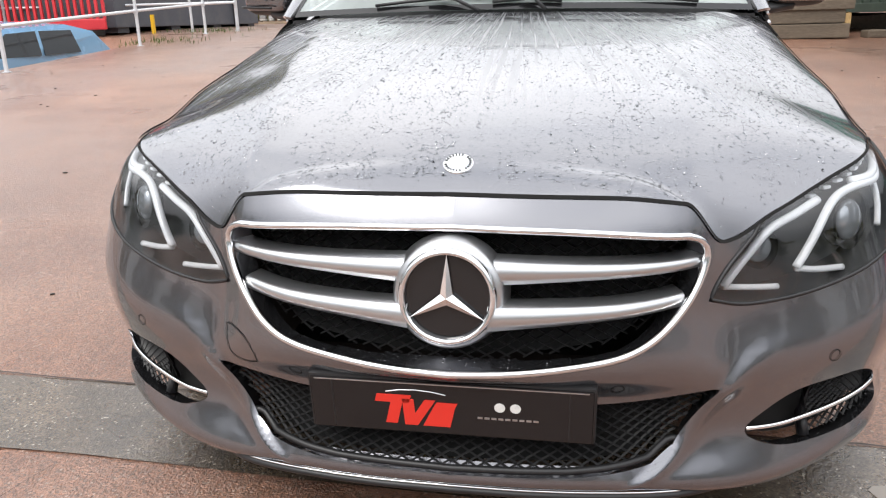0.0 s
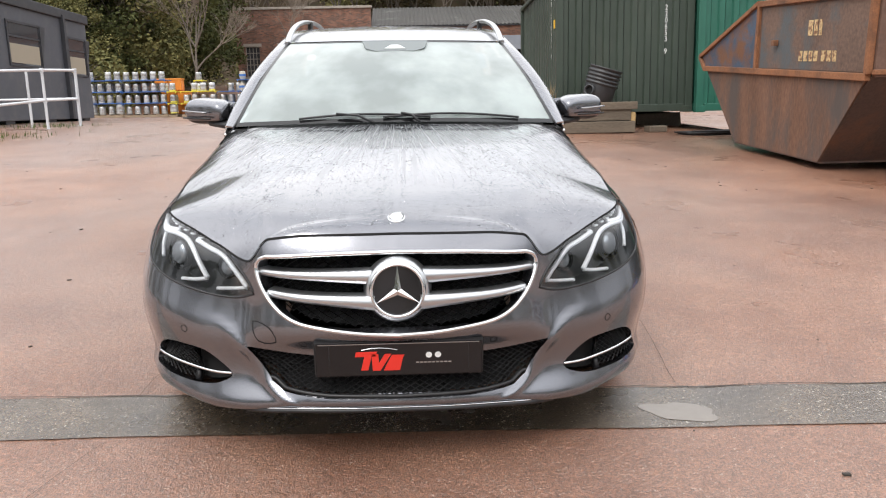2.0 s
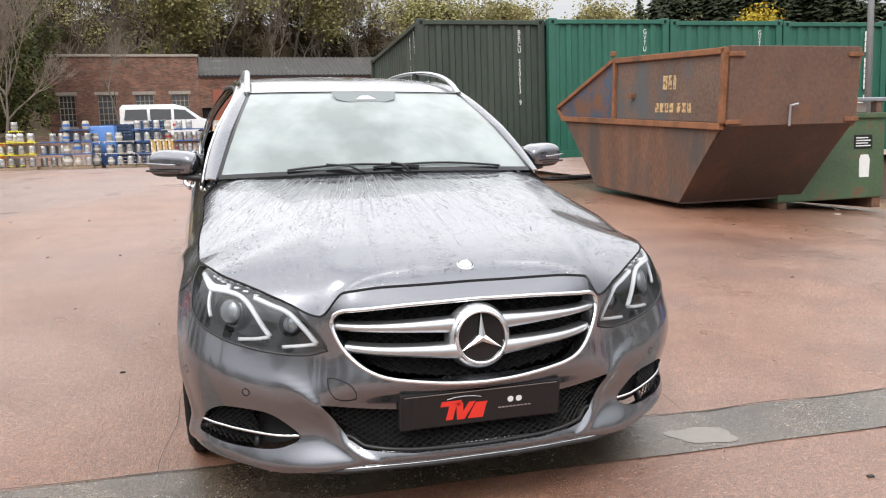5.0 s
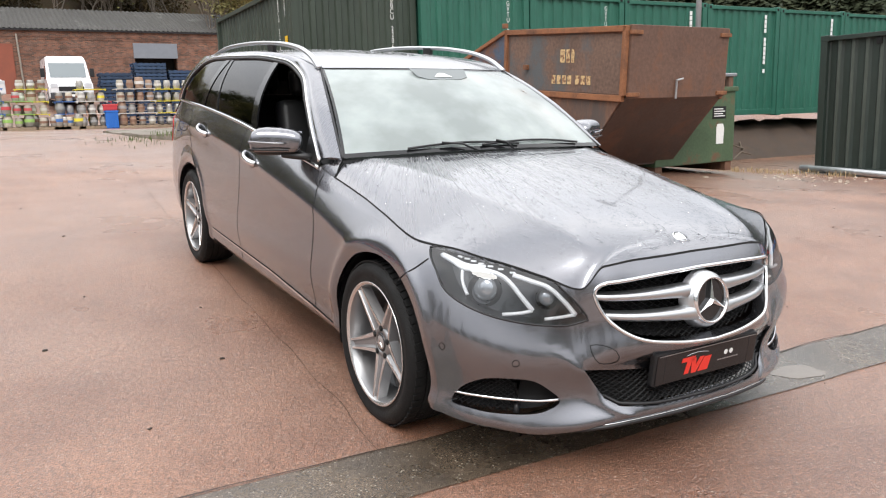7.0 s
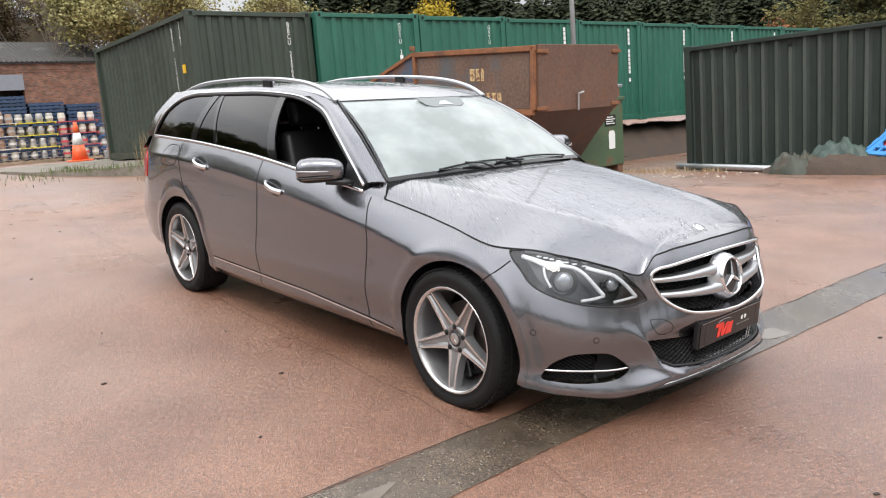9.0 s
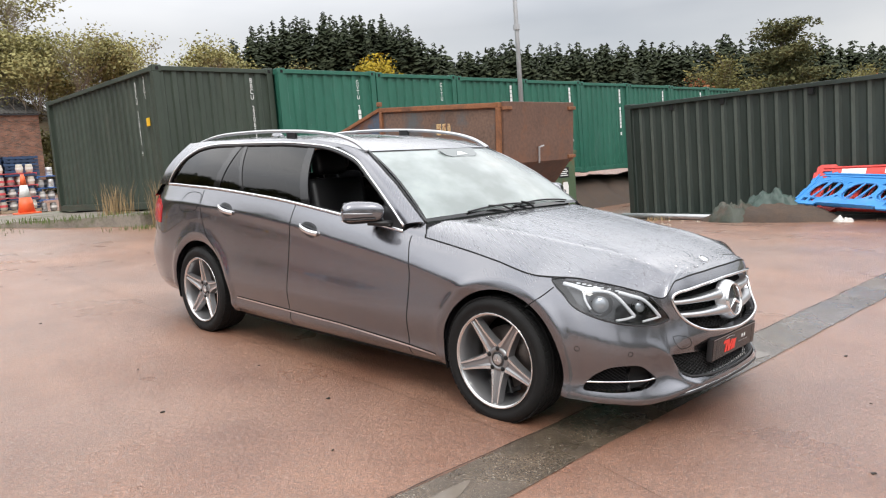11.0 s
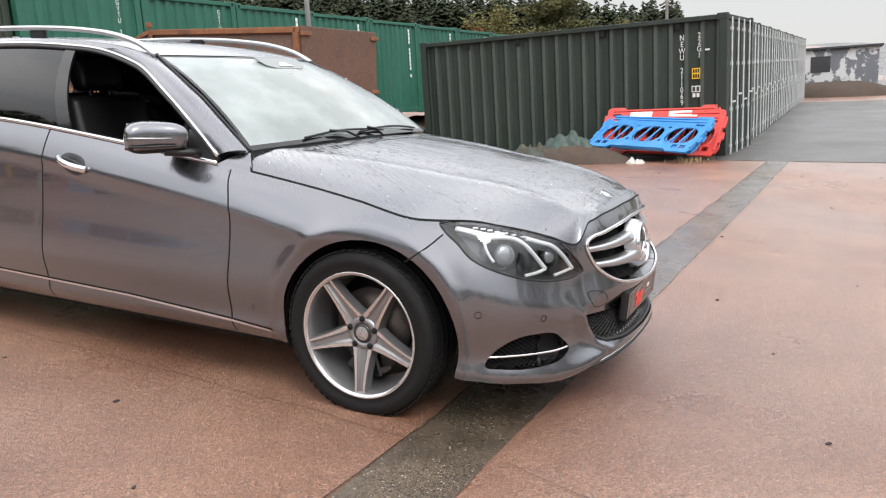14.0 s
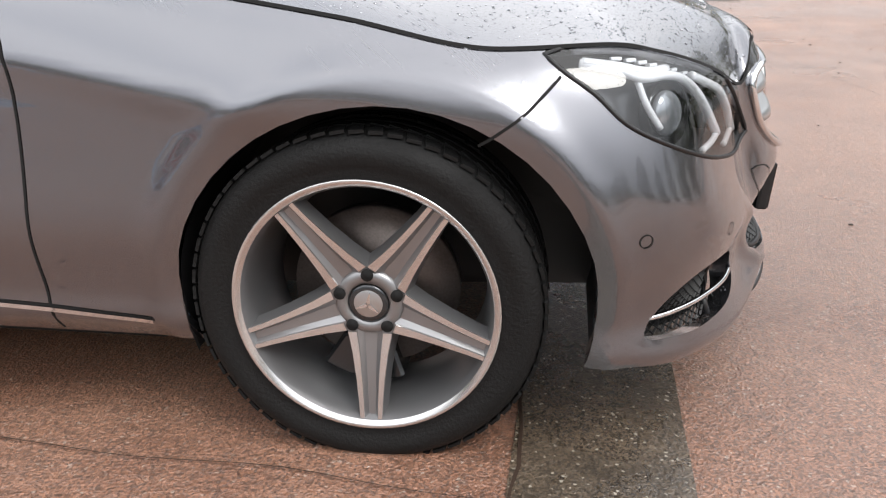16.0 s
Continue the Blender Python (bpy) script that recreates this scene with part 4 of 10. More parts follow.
def cut_along(bm, line, closed=True):
    line = [Vector((p[0], p[1], 0)) for p in line]
    lo = Vector((min(p.x for p in line) - 0.03, min(p.y for p in line) - 0.03))
    hi = Vector((max(p.x for p in line) + 0.03, max(p.y for p in line) + 0.03))
    near = [f for f in bm.faces if lo.x < f.verts[0].co.x < hi.x and lo.y < f.verts[0].co.y < hi.y]
    near = set(near)
    for a, b in zip(line, line[1:] + (line[:1] if closed else [])):
        if (b - a).length < 1e-6:
            continue
        x0, x1, y0, y1 = min(a.x, b.x) - 1e-4, max(a.x, b.x) + 1e-4, min(a.y, b.y) - 1e-4, max(a.y, b.y) + 1e-4
        hit = []
        for f in near:
            fx, fy = [v.co.x for v in f.verts], [v.co.y for v in f.verts]
            if max(fx) > x0 and min(fx) < x1 and max(fy) > y0 and min(fy) < y1:
                hit.append(f)
        if not hit:
            continue
        geom = hit + list({e for f in hit for e in f.edges}) + list({v for f in hit for v in f.verts})
        d = b - a
        r = bmesh.ops.bisect_plane(bm, geom=geom, dist=1e-6, plane_co=a, plane_no=Vector((-d.y, d.x, 0)))
        near = {f for f in near if f.is_valid} | {g for g in r["geom"] if isinstance(g, bmesh.types.BMFace)}


def within(p, poly):
    x, y, inside = p[0], p[1], False
    for (x0, y0), (x1, y1) in zip(poly, poly[1:] + poly[:1]):
        if (y0 > y) != (y1 > y) and x < (x1 - x0) * (y - y0) / (y1 - y0) + x0:
            inside = not inside
    return inside


def loop(pts, per=5):
    """A closed line rounded through its points."""
    p = list(pts)
    q = rounded([p[-1]] + p + [p[0], p[1]], per)
    return [tuple(v) for v in q[per:-per - 1]]


def uy(y):
    """Outline length on the side at y."""
    k = len(ARC) // 8
    return float(np.interp(y, OUTLINE[k:-k, 1], ARC[k:-k]))


def wheel_cut(hub, r, wide):
    pts = []
    for k in range(44):
        a = 2 * math.pi * k / 44
        y = hub[0] + r * math.cos(a) * wide
        pts.append((uy(y), hub[1] + r * math.sin(a)))
    return pts


HEADLAMP = [(0.492, 0.546), (0.55, 0.530), (0.61, 0.530), (0.71, 0.541), (0.83, 0.566), (0.955, 0.606), (1.035, 0.642), (1.088, 0.688), (1.138, 0.720), (1.176, 0.748), (1.15, 0.81), (0.60, 0.81), (0.590, 0.652), (0.570, 0.635), (0.535, 0.603), (0.506, 0.570)]
HEADLAMP = [tuple(p) for p in rounded(HEADLAMP[:10], 4)] + HEADLAMP[10:12] + [tuple(p) for p in rounded(HEADLAMP[12:] + [HEADLAMP[0]], 4)][:-1]
FOG = loop([(0.972, 0.256), (0.928, 0.315), (0.85, 0.354), (0.765, 0.358), (0.68, 0.346), (0.615, 0.303), (0.583, 0.270), (0.612, 0.247), (0.68, 0.231), (0.80, 0.232), (0.905, 0.243)])
LOWER_GRILLE = [(-0.02, 0.236), (0.22, 0.238), (0.375, 0.248), (0.425, 0.272), (0.507, 0.381), (0.25, 0.364), (-0.02, 0.360)]
GRILLE = [(-0.02, 0.452)] + [tuple(p) for p in rounded([(0.0, 0.453), (0.10, 0.457), (0.20, 0.467), (0.30, 0.482), (0.37, 0.508), (0.423, 0.545), (0.455, 0.585), (0.474, 0.628), (0.468, 0.655), (0.440, 0.671), (0.40, 0.676), (0.21, 0.686), (0.0, 0.690)], 4)] + [(-0.02, 0.690)]
ARCH_F, ARCH_R = wheel_cut(ARCH_MID_F, 0.362, 1.05), wheel_cut(ARCH_MID_R, 0.369, 1.07)
BUMPER_SEAM = [(1.128, 0.82), (1.148, 0.716), (1.20, 0.669), (1.271, 0.618), (1.36, 0.575), (1.36, 0.10)]
DOOR_FRONT = [tuple(p) for p in rounded([(2.139, 0.95), (2.117, 0.86), (2.079, 0.73), (2.084, 0.55), (2.099, 0.40), (2.105, 0.20)], 4)]
DOOR_MID = [tuple(p) for p in rounded([(3.159, 1.10), (3.166, 1.03), (3.194, 0.75), (3.214, 0.50), (3.229, 0.20)], 3)]
DOOR_REAR = [tuple(p) for p in rounded([(4.307, 1.16), (4.294, 1.02), (4.274, 0.90), (4.224, 0.77), (4.109, 0.67), (4.024, 0.54), (3.969, 0.40), (3.939, 0.20)], 4)]
SILL = [(1.639, 0.250), (1.899, 0.266), (2.109, 0.284), (2.689, 0.314), (3.339, 0.327), (3.859, 0.337), (4.239, 0.342)]
REAR_SEAM = [(4.699, 1.2), (4.739, 0.70), (4.659, 0.62), (4.599, 0.10)]
TAIL_LAMP = [(4.969, 0.80), (5.659, 0.80), (5.659, 0.98), (5.189, 1.00), (5.019, 0.985), (4.939, 0.93)]


def body_panels():
    bm = flat_body()
    for poly in (HEADLAMP, FOG, LOWER_GRILLE, GRILLE, ARCH_F, ARCH_R, TAIL_LAMP):
        cut_along(bm, poly)
    for line in (BUMPER_SEAM, DOOR_FRONT, DOOR_MID, DOOR_REAR, SILL, REAR_SEAM):
        cut_along(bm, line, False)

    def side_of(line, c):
        """True where c lies past the line, towards the tail."""
        zs = [p[1] for p in line][::-1]
        return c[0] > np.interp(c[1], zs, [p[0] for p in line][::-1])

    kinds = {}
    sill_x, sill_y = [p[0] for p in SILL], [p[1] for p in SILL]
    bm.faces.ensure_lookup_table()
    for f in bm.faces:
        c = f.calc_center_median()
        c = (c.x, c.y)
        if 0.45 < c[0] < 1.2 and within(c, HEADLAMP):
            k = "headlamp"
        elif c[0] < 1.0 and within(c, FOG):
            k = "fog"
        elif c[0] < 0.6 and within(c, LOWER_GRILLE):
            k = "lower_grille"
        elif c[0] < 0.6 and within(c, GRILLE):
            k = "grille"
        elif within(c, ARCH_F) or within(c, ARCH_R):
            k = "arch"
        elif c[0] > 4.8 and within(c, TAIL_LAMP):
            k = "tail_lamp"
        elif not side_of(BUMPER_SEAM, c):
            k = "front_bumper"
        elif c[0] < 4.2 and c[0] > 1.6 and c[1] < np.interp(c[0], sill_x, sill_y):
            k = "sill"
        elif not side_of(DOOR_FRONT, c):
            k = "front_wing"
        elif not side_of(DOOR_MID, c):
            k = "front_door"
        elif not side_of(DOOR_REAR, c):
            k = "rear_door"
        elif not side_of(REAR_SEAM, c) or c[1] > 0.7:
            k = "rear_quarter"
        else:
            k = "rear_bumper"
        kinds.setdefault(k, []).append([(v.co.x, v.co.y) for v in f.verts])
    bm.free()
    return kinds


def panel_mesh(faces, side, inset=0.0, joined=False):
    """Faces of the flat body, bent to the shell on one side, or on both at once."""
    keys = {}
    for f in faces:
        for p in f:
            keys.setdefault((round(p[0], 5), round(p[1], 5)), len(keys))
    uz = np.array(list(keys))
    co = on_shell(uz[:, 0], uz[:, 1])
    if inset:
        _, _, nx, ny = outline_at(uz[:, 0])
        co = co - inset * np.stack([nx, ny, 0 * nx], -1)
    bm = bmesh.new()
    for s in ((-1, 1) if joined else (side,)):
        q = mirror_pts(co, s)
        vs = [bm.verts.new(p) for p in q]
        for f in faces:
            loop_ = [vs[keys[(round(p[0], 5), round(p[1], 5))]] for p in f]
            if len(set(loop_)) > 2:
                try:
                    bm.faces.new(loop_ if s > 0 else loop_[::-1])
                except ValueError:
                    pass
    if joined:
        bmesh.ops.remove_doubles(bm, verts=[v for v in bm.verts if abs(v.co.x) < 1e-3], dist=2e-3)
    return bm


PANELS = body_panels()
for kind, label in (("front_bumper", ""), ("rear_bumper", "")):
    bm = panel_mesh(PANELS[kind], 1, joined=True)
    back(bm, 0.045)
    part(kind, bm, M_PAINT, CAR, label, True)
DOORS = {}
for side in (-1, 1):
    for kind in ("front_wing", "front_door", "rear_door", "rear_quarter", "sill"):
        bm = panel_mesh(PANELS[kind], side)
        back(bm, 0.02)
        DOORS[kind, side] = part(kind, bm, M_PAINT, CAR, "", True)


def seam(name, line, width=0.005, lift=0.0015, parent=None, mat=None, side=-1, dense=0.02):
    """A dark gap (or a strip of trim) that follows the shell."""
    p = np.asarray(line, float)
    d = np.concatenate([[0], np.cumsum(np.hypot(*np.diff(p, axis=0).T))])
    n = max(3, int(d[-1] / dense))
    q = np.stack([np.interp(np.linspace(0, d[-1], n), d, p[:, k]) for k in (0, 1)], -1)
    top = section(q[:, 0], np.full(n, N_LINES - 1.0))[0]
    bot = section(q[:, 0], np.zeros(n))[0]
    ok = (q[:, 1] <= top + 1e-3) & (q[:, 1] >= bot - 1e-3)
    q = q[ok]
    t = np.gradient(q, axis=0)
    t /= np.linalg.norm(t, axis=1)[:, None] + 1e-9
    nrm = np.stack([-t[:, 1], t[:, 0]], -1) * width / 2
    rows = []
    for k in (-1, 1):
        a = q + k * nrm
        c = on_shell(a[:, 0], np.clip(a[:, 1], bot[ok], top[ok]))
        _, _, nx, ny = outline_at(a[:, 0])
        rows.append(c + lift * np.stack([nx, ny, 0 * nx + 0.3], -1))
    pts = mirror_pts(np.stack(rows, 1), side)
    return grid_part(name, pts, mat or M_SHADOW, parent or CAR, flip=side < 0)


def hood_edge_line(side):
    us = np.linspace(0.0, HOOD_END, 240)
    pts = shell(us, N_LINES - 1.0)
    _, _, nx, ny = outline_at(us)
    lo = pts + 0.0015 * np.stack([nx, ny, 0 * nx + 1], -1) + np.stack([nx * 0.002, ny * 0.002, 0 * nx - 0.002], -1)
    hi = pts + 0.0025 * np.stack([nx, ny, 0 * nx + 1], -1) + np.stack([-nx * 0.002, -ny * 0.002, 0 * nx + 0.003], -1)
    grid_part("panel_gap", mirror_pts(np.stack([lo, hi], 1), side), M_SHADOW, CAR, flip=side < 0)


def trims(side):
    for line in (BUMPER_SEAM[1:4] + [(1.283, 0.612)], DOOR_FRONT, DOOR_MID, DOOR_REAR):
        seam("panel_gap", line, side=side)
    seam("panel_gap", SILL[1:6], 0.006, side=side)
    seam("sill_trim", [(u, z - 0.008) for u, z in SILL[1:6]], 0.009, 0.004, mat=M_CHROME, side=side)
    if side < 0:
        seam("washer_cover", loop([(0.488, 0.464), (0.415, 0.458), (0.390, 0.411), (0.457, 0.404)], 4) + [(0.488, 0.464)], 0.0025, side=side)
        seam("fuel_flap", loop([(4.53, 1.047), (4.32, 1.046), (4.36, 0.93), (4.61, 0.922)], 5) + [(4.53, 1.047)], 0.004, side=side)
    for u, z in ((0.302, 0.408), (0.745, 0.415), (1.0, 0.45)):
        seam("parking_sensor", [(u + 0.012 * math.cos(a * 0.5236), z + 0.012 * math.sin(a * 0.5236)) for a in range(13)], 0.0018, side=side, dense=0.004)
    hood_edge_line(side)


both(trims)

# ---- hood, with its return edge ----
_u, _s = np.linspace(0, HOOD_END, 150), np.linspace(0, 1, 40)
_h = hood_point(_u[:, None], _s[None])
_hood = np.concatenate([mirror_pts(_h, -1)[:, ::-1], _h[:, 1:]], 1)
HOOD = grid_part("hood", _hood, M_PAINT, CAR, "wet bonnet beaded with rain", flip=True, thick=0.015)
b = bmesh.new()
lathe(b, [(0.0, 0.002), (0.024, 0.002), (0.0275, 0.001), (0.0285, -0.002)], 28, pose(0, -0.693, 0.7785, 25, 0, 0))
part("badge", b, M_CHROME, HOOD, "small round silver badge", True)
b = bmesh.new()
for k in range(24):
    a = 2 * math.pi * k / 24
    if k % 8 != 4:
        box(b, 0.0205, 0.0255, -0.0015, 0.0015, 0.0015, 0.0030, m=pose(0, -0.693, 0.7785, 25, 0, 0) @ pose(0, 0, 0, 0, 0, math.degrees(a)))
tagged(part("badge_wreath", b, M_LAMP_DARK, HOOD), kind="stuff")

# ---- cabin: side panes, pillars, roof, screens ----
def side_patch(yb0, yb1, yt0, yt1, z_lo, z_hi, side, n=14, m=12, out=0.0):
    a, c = np.linspace(0, 1, n)[:, None], np.linspace(0, 1, m)[None]
    y = (yb0 + (yb1 - yb0) * a) * (1 - c) + (yt0 + (yt1 - yt0) * a) * c
    z = z_lo(y) * (1 - c) + z_hi(y) * c
    return mirror_pts(np.stack([side_x(y, z) + out, y, z], -1), side)


def sill_z(y):
    return belt_z(y) + 0.004


def cabin_side(side):
    fl = side < 0
    fd, rd = DOORS["front_door", side], DOORS["rear_door", side]
    top = lambda y: day_top(y) - 0.012
    grid_part("window_pane", side_patch(1.62, 2.29, 1.785, 2.47, sill_z, top, side, out=-0.006), M_PRIVACY, rd, "dark privacy glass", fl)
    grid_part("window_pane", side_patch(2.325, 2.615, 2.505, 2.530, sill_z, top, side, out=-0.006), M_PRIVACY, rd, "dark privacy glass", fl)
    grid_part("quarter_window", side_patch(2.70, 3.42, 2.61, 3.20, sill_z, top, side, 24, 16, out=-0.006), M_PRIVACY, CAR, "dark privacy glass", fl)
    for a in ((1.53, 1.62, 1.72, 1.785), (2.29, 2.325, 2.47, 2.505), (2.615, 2.70, 2.530, 2.61)):
        grid_part("pillar_cover", side_patch(*a, sill_z, top, side, 4, out=-0.001), M_GLOSS_BLACK, CAR, "gloss black pillar cover", fl, 0.01)
    if side > 0:
        grid_part("window_pane", side_patch(0.80, 1.53, 1.66, 1.72, sill_z, top, side, 20, out=-0.006), M_PRIVACY, fd, "", fl)
    # bright surround of the side windows
    yy = np.linspace(0.70, 3.44, 110)
    zt = day_top(yy)
    b = bmesh.new()
    sweep(b, mirror_pts(np.stack([side_x(yy, zt) + 0.003, yy, zt], -1), side), 0.0085, 6)
    part("window_trim", b, M_CHROME, CAR, "chrome window surround", True)
    zb = belt_z(yy)
    b = bmesh.new()
    sweep(b, mirror_pts(np.stack([belt_x(yy) + 0.003, yy, zb + 0.002], -1), side), 0.0105, 6)
    part("window_trim", b, M_CHROME, CAR, "chrome window surround", True)
    # dark rubber inside it
    b = bmesh.new()
    sweep(b, mirror_pts(np.stack([side_x(yy, zt - 0.014) - 0.002, yy, zt - 0.014], -1), side), 0.010, 6)
    part("window_seal", b, M_BLACK, CAR, "", True)
    # door-mirror triangle
    grid_part("mirror_triangle", side_patch(0.69, 0.86, 0.74, 0.87, lambda y: belt_z(y) + 0.003, lambda y: np.minimum(top(y), belt_z(y) + 0.11), side, 6, 5, out=0.0), M_BLACK, fd, "", fl)
    # cant rail between window trim and roof
    ys = np.linspace(1.27, 3.40, 80)[:, None]
    c = np.linspace(0, 1, 7)[None]
    z0, z1 = day_top(ys) + 0.006, roof_edge_z(ys)
    z0 = np.minimum(z0, z1 - 0.01)
    x0, x1 = side_x(ys, z0), roof_edge_x(ys)
    p = np.stack([x0 + (x1 - x0) * c, ys + 0 * c, z0 + (z1 - z0) * np.sin(c * math.pi / 2)], -1)
    grid_part("cant_rail", mirror_pts(p, side), M_PAINT, CAR, "", fl)
    # rear pillar from the window's end to the tailgate
    q = np.linspace(0, 1, 20)[:, None]
    zz = 1.10 + (1.425 - 1.10) * q
    yf = np.interp(zz, [1.10, 1.112, 1.20, 1.31, 1.385, 1.425], [3.44, 3.44, 3.38, 3.27, 3.10, 2.95])
    yr = np.interp(zz, [1.10, 1.25, 1.35, 1.425], [3.64, 3.54, 3.45, 3.37])
    y = yf + (yr - yf) * np.linspace(0, 1, 10)[None]
    xs = side_x(np.minimum(y, 3.44), zz + 0 * y) - 0.25 * np.maximum(y - 3.44, 0) ** 1.6
    grid_part("rear_pillar", mirror_pts(np.stack([xs, y, zz + 0 * y], -1), side), M_PAINT, CAR, "", fl)
    # front pillar
    us = np.linspace(0, 1, 30)
    inner = np.stack([np.interp(us, [0, 0.45, 1], [0.755, 0.674, 0.572]), np.interp(us, [0, 0.45, 1], [0.585, 0.90, 1.264]), np.interp(us, [0, 0.45, 1], [0.958, 1.163, 1.351])], -1)
    yo = np.interp(us, [0, 0.2, 0.45, 0.75, 1], [0.70, 0.81, 1.00, 1.27, 1.55])
    zo = day_top(yo) + 0.006
    outer = np.stack([side_x(yo, zo) + 0.002, yo, zo], -1)
    lowp = shell(np.linspace(HOOD_END, uy(0.70), 8), N_LINES - 1.0)
    q = np.linspace(0, 1, 8)[:, None, None]
    tri = inner[0][None, None] * (1 - q) + lowp[None] * q
    tri = tri + np.array([0.005, -0.002, 0.005]) * (4 * q * (1 - q))
    grid_part("pillar_foot", mirror_pts(tri, side), M_PAINT, CAR, "", not fl)
    seamp = hood_point(np.full(8, HOOD_END), np.linspace(0.90, 1.0, 8))
    b = bmesh.new()
    sweep(b, mirror_pts(seamp + (0.002, 0.004, 0.002), side), 0.0035, 6)
    part("panel_gap", b, M_SHADOW, CAR, "", True)
    c = np.linspace(0, 1, 7)[None, :, None]
    strip = inner[:, None] * (1 - c) + outer[:, None] * c
    strip = strip + np.array([0.022, -0.016, 0.012]) * (4 * c * (1 - c))
    grid_part("front_pillar", mirror_pts(strip, side), M_PAINT, CAR, "", not fl, 0.01)
    b = bmesh.new()
    sweep(b, mirror_pts(inner + (0.003, -0.003, 0.003), side), 0.006, 6)
    part("screen_seal", b, M_BLACK, CAR, "", True)
    # roof rail: a bright bar standing on two feet
    rail = rounded([(0.584, 1.258, 1.352), (0.577, 1.37, 1.406), (0.570, 1.51, 1.444), (0.562, 1.68, 1.469), (0.556, 1.95, 1.489), (0.553, 2.4, 1.499), (0.555, 2.85, 1.489), (0.562, 3.10, 1.468), (0.572, 3.30, 1.428)], 10)
    b = bmesh.new()
    sweep(b, mirror_pts(rail, side), 0.016, 10, flat=0.8)
    r = part("roof_rail", b, M_SATIN, CAR, "satin silver roof rail", True)
    b = bmesh.new()
    for y0 in (2.05,):
        box(b, 0.548 * side - 0.012, 0.548 * side + 0.012, y0, y0 + 0.10, 1.44, 1.495, 0.005)
    part("rail_foot", b, M_BLACK, r)


both(cabin_side)

ys, c = np.linspace(1.078, 3.60, 70)[:, None], np.linspace(0, 1, 22)[None]
ye = 1.262 + (3.40 - 1.262) * (ys - 1.078) / (3.60 - 1.078)
xe, ze, zm = roof_edge_x(ye), roof_edge_z(ye), roof_mid_z(ys)
half = np.stack([xe * c, ys + (ye - ys) * c**2, zm + (ze - zm) * c**2.6], -1)
ROOF = grid_part("roof", np.concatenate([mirror_pts(half, -1)[:, ::-1], half[:, 1:]], 1), M_PAINT, CAR, "wet roof panel", False)
b = bmesh.new()
prism(b, [(2.95, 1.458), (3.17, 1.452), (3.13, 1.49), (3.06, 1.505)], -0.022, 0.022, "x")
bmesh.ops.bevel(b, geom=list(b.edges), offset=0.008, segments=2, affect="EDGES")
part("aerial_fin", b, M_PAINT, ROOF, "", True)

# windscreen: pane paled by mist and painted sky reflection, with a dark printed border
def screen_grid(a, c):
    """a: across from the middle (0) to the pillar (1); c: from the base (0) to the top (1)."""
    low = np.stack([0.757 * a, 0.50 + 0.085 * a**2, 0.980 - 0.020 * a**2], -1)
    high = np.stack([0.574 * a, 1.076 + 0.184 * a**2, 1.353 - 0.004 * a**2], -1)
    p = low * (1 - c[..., None]) + high * c[..., None]
    return p + np.array([0, -0.018, 0.026]) * (4 * c * (1 - c))[..., None]


def screen_part(name, a0, a1, c0, c1, mat, off, label=""):
    a, c = np.meshgrid(np.linspace(a0, a1, 40), np.linspace(c0, c1, 24), indexing="ij")
    p = screen_grid(np.abs(a), c)
    p[..., 0] *= np.sign(a + 1e-12)
    return grid_part(name, p + np.array([0, -0.5, 0.86]) * off, mat, CAR, label)


SCREEN = screen_part("windscreen", -1, 1, 0.0, 1.0, M_SCREEN, 0.0, "windscreen covered in fine rain, paled by mist and painted sky reflection")
for a0, a1, c0, c1 in ((-1, 1, 0, 0.034), (-1, -0.982, 0.034, 0.980), (0.982, 1, 0.034, 0.980), (-1, 1, 0.980, 1.0)):
    o = screen_part("printed_border", a0, a1, c0, c1, M_GLOSS_BLACK, 0.0015)
    o.parent = SCREEN
b = bmesh.new()
prism(b, [(-0.17, 0.0), (0.17, 0.0), (0.15, -0.075), (0.10, -0.10), (-0.10, -0.10), (-0.15, -0.075)], 0, 0.004, "z", pose(0, 1.052, 1.352, 31, 0, 0))
part("sensor_panel", b, plain("smoked_sensor_panel", (0.16, 0.18, 0.18), 0.2), SCREEN)
b = bmesh.new()
prism(b, [(-0.055, -0.082), (0.055, -0.082), (0.02, -0.045), (-0.02, -0.045)], 0.005, 0.007, "z", pose(0, 1.052, 1.352, 31, 0, 0))
part("sensor_window", b, plain("pale_sensor_window", (0.6, 0.62, 0.62), 0.2), SCREEN)

# cowl under the wipers
a, c = np.meshgrid(np.linspace(-1, 1, 30), np.linspace(0, 1, 5), indexing="ij")
lo = screen_grid(np.abs(a), 0 * c)
lo[..., 0] *= np.sign(a + 1e-12)
hood_back = hood_point(np.full(a.shape, HOOD_END), np.abs(a) * 0.93)
hood_back[..., 0] *= np.sign(a + 1e-12)
grid_part("cowl", hood_back * (1 - c[..., None]) + lo * c[..., None] - np.array([0, 0, 0.010]), M_BLACK, CAR, "black plastic cowl")


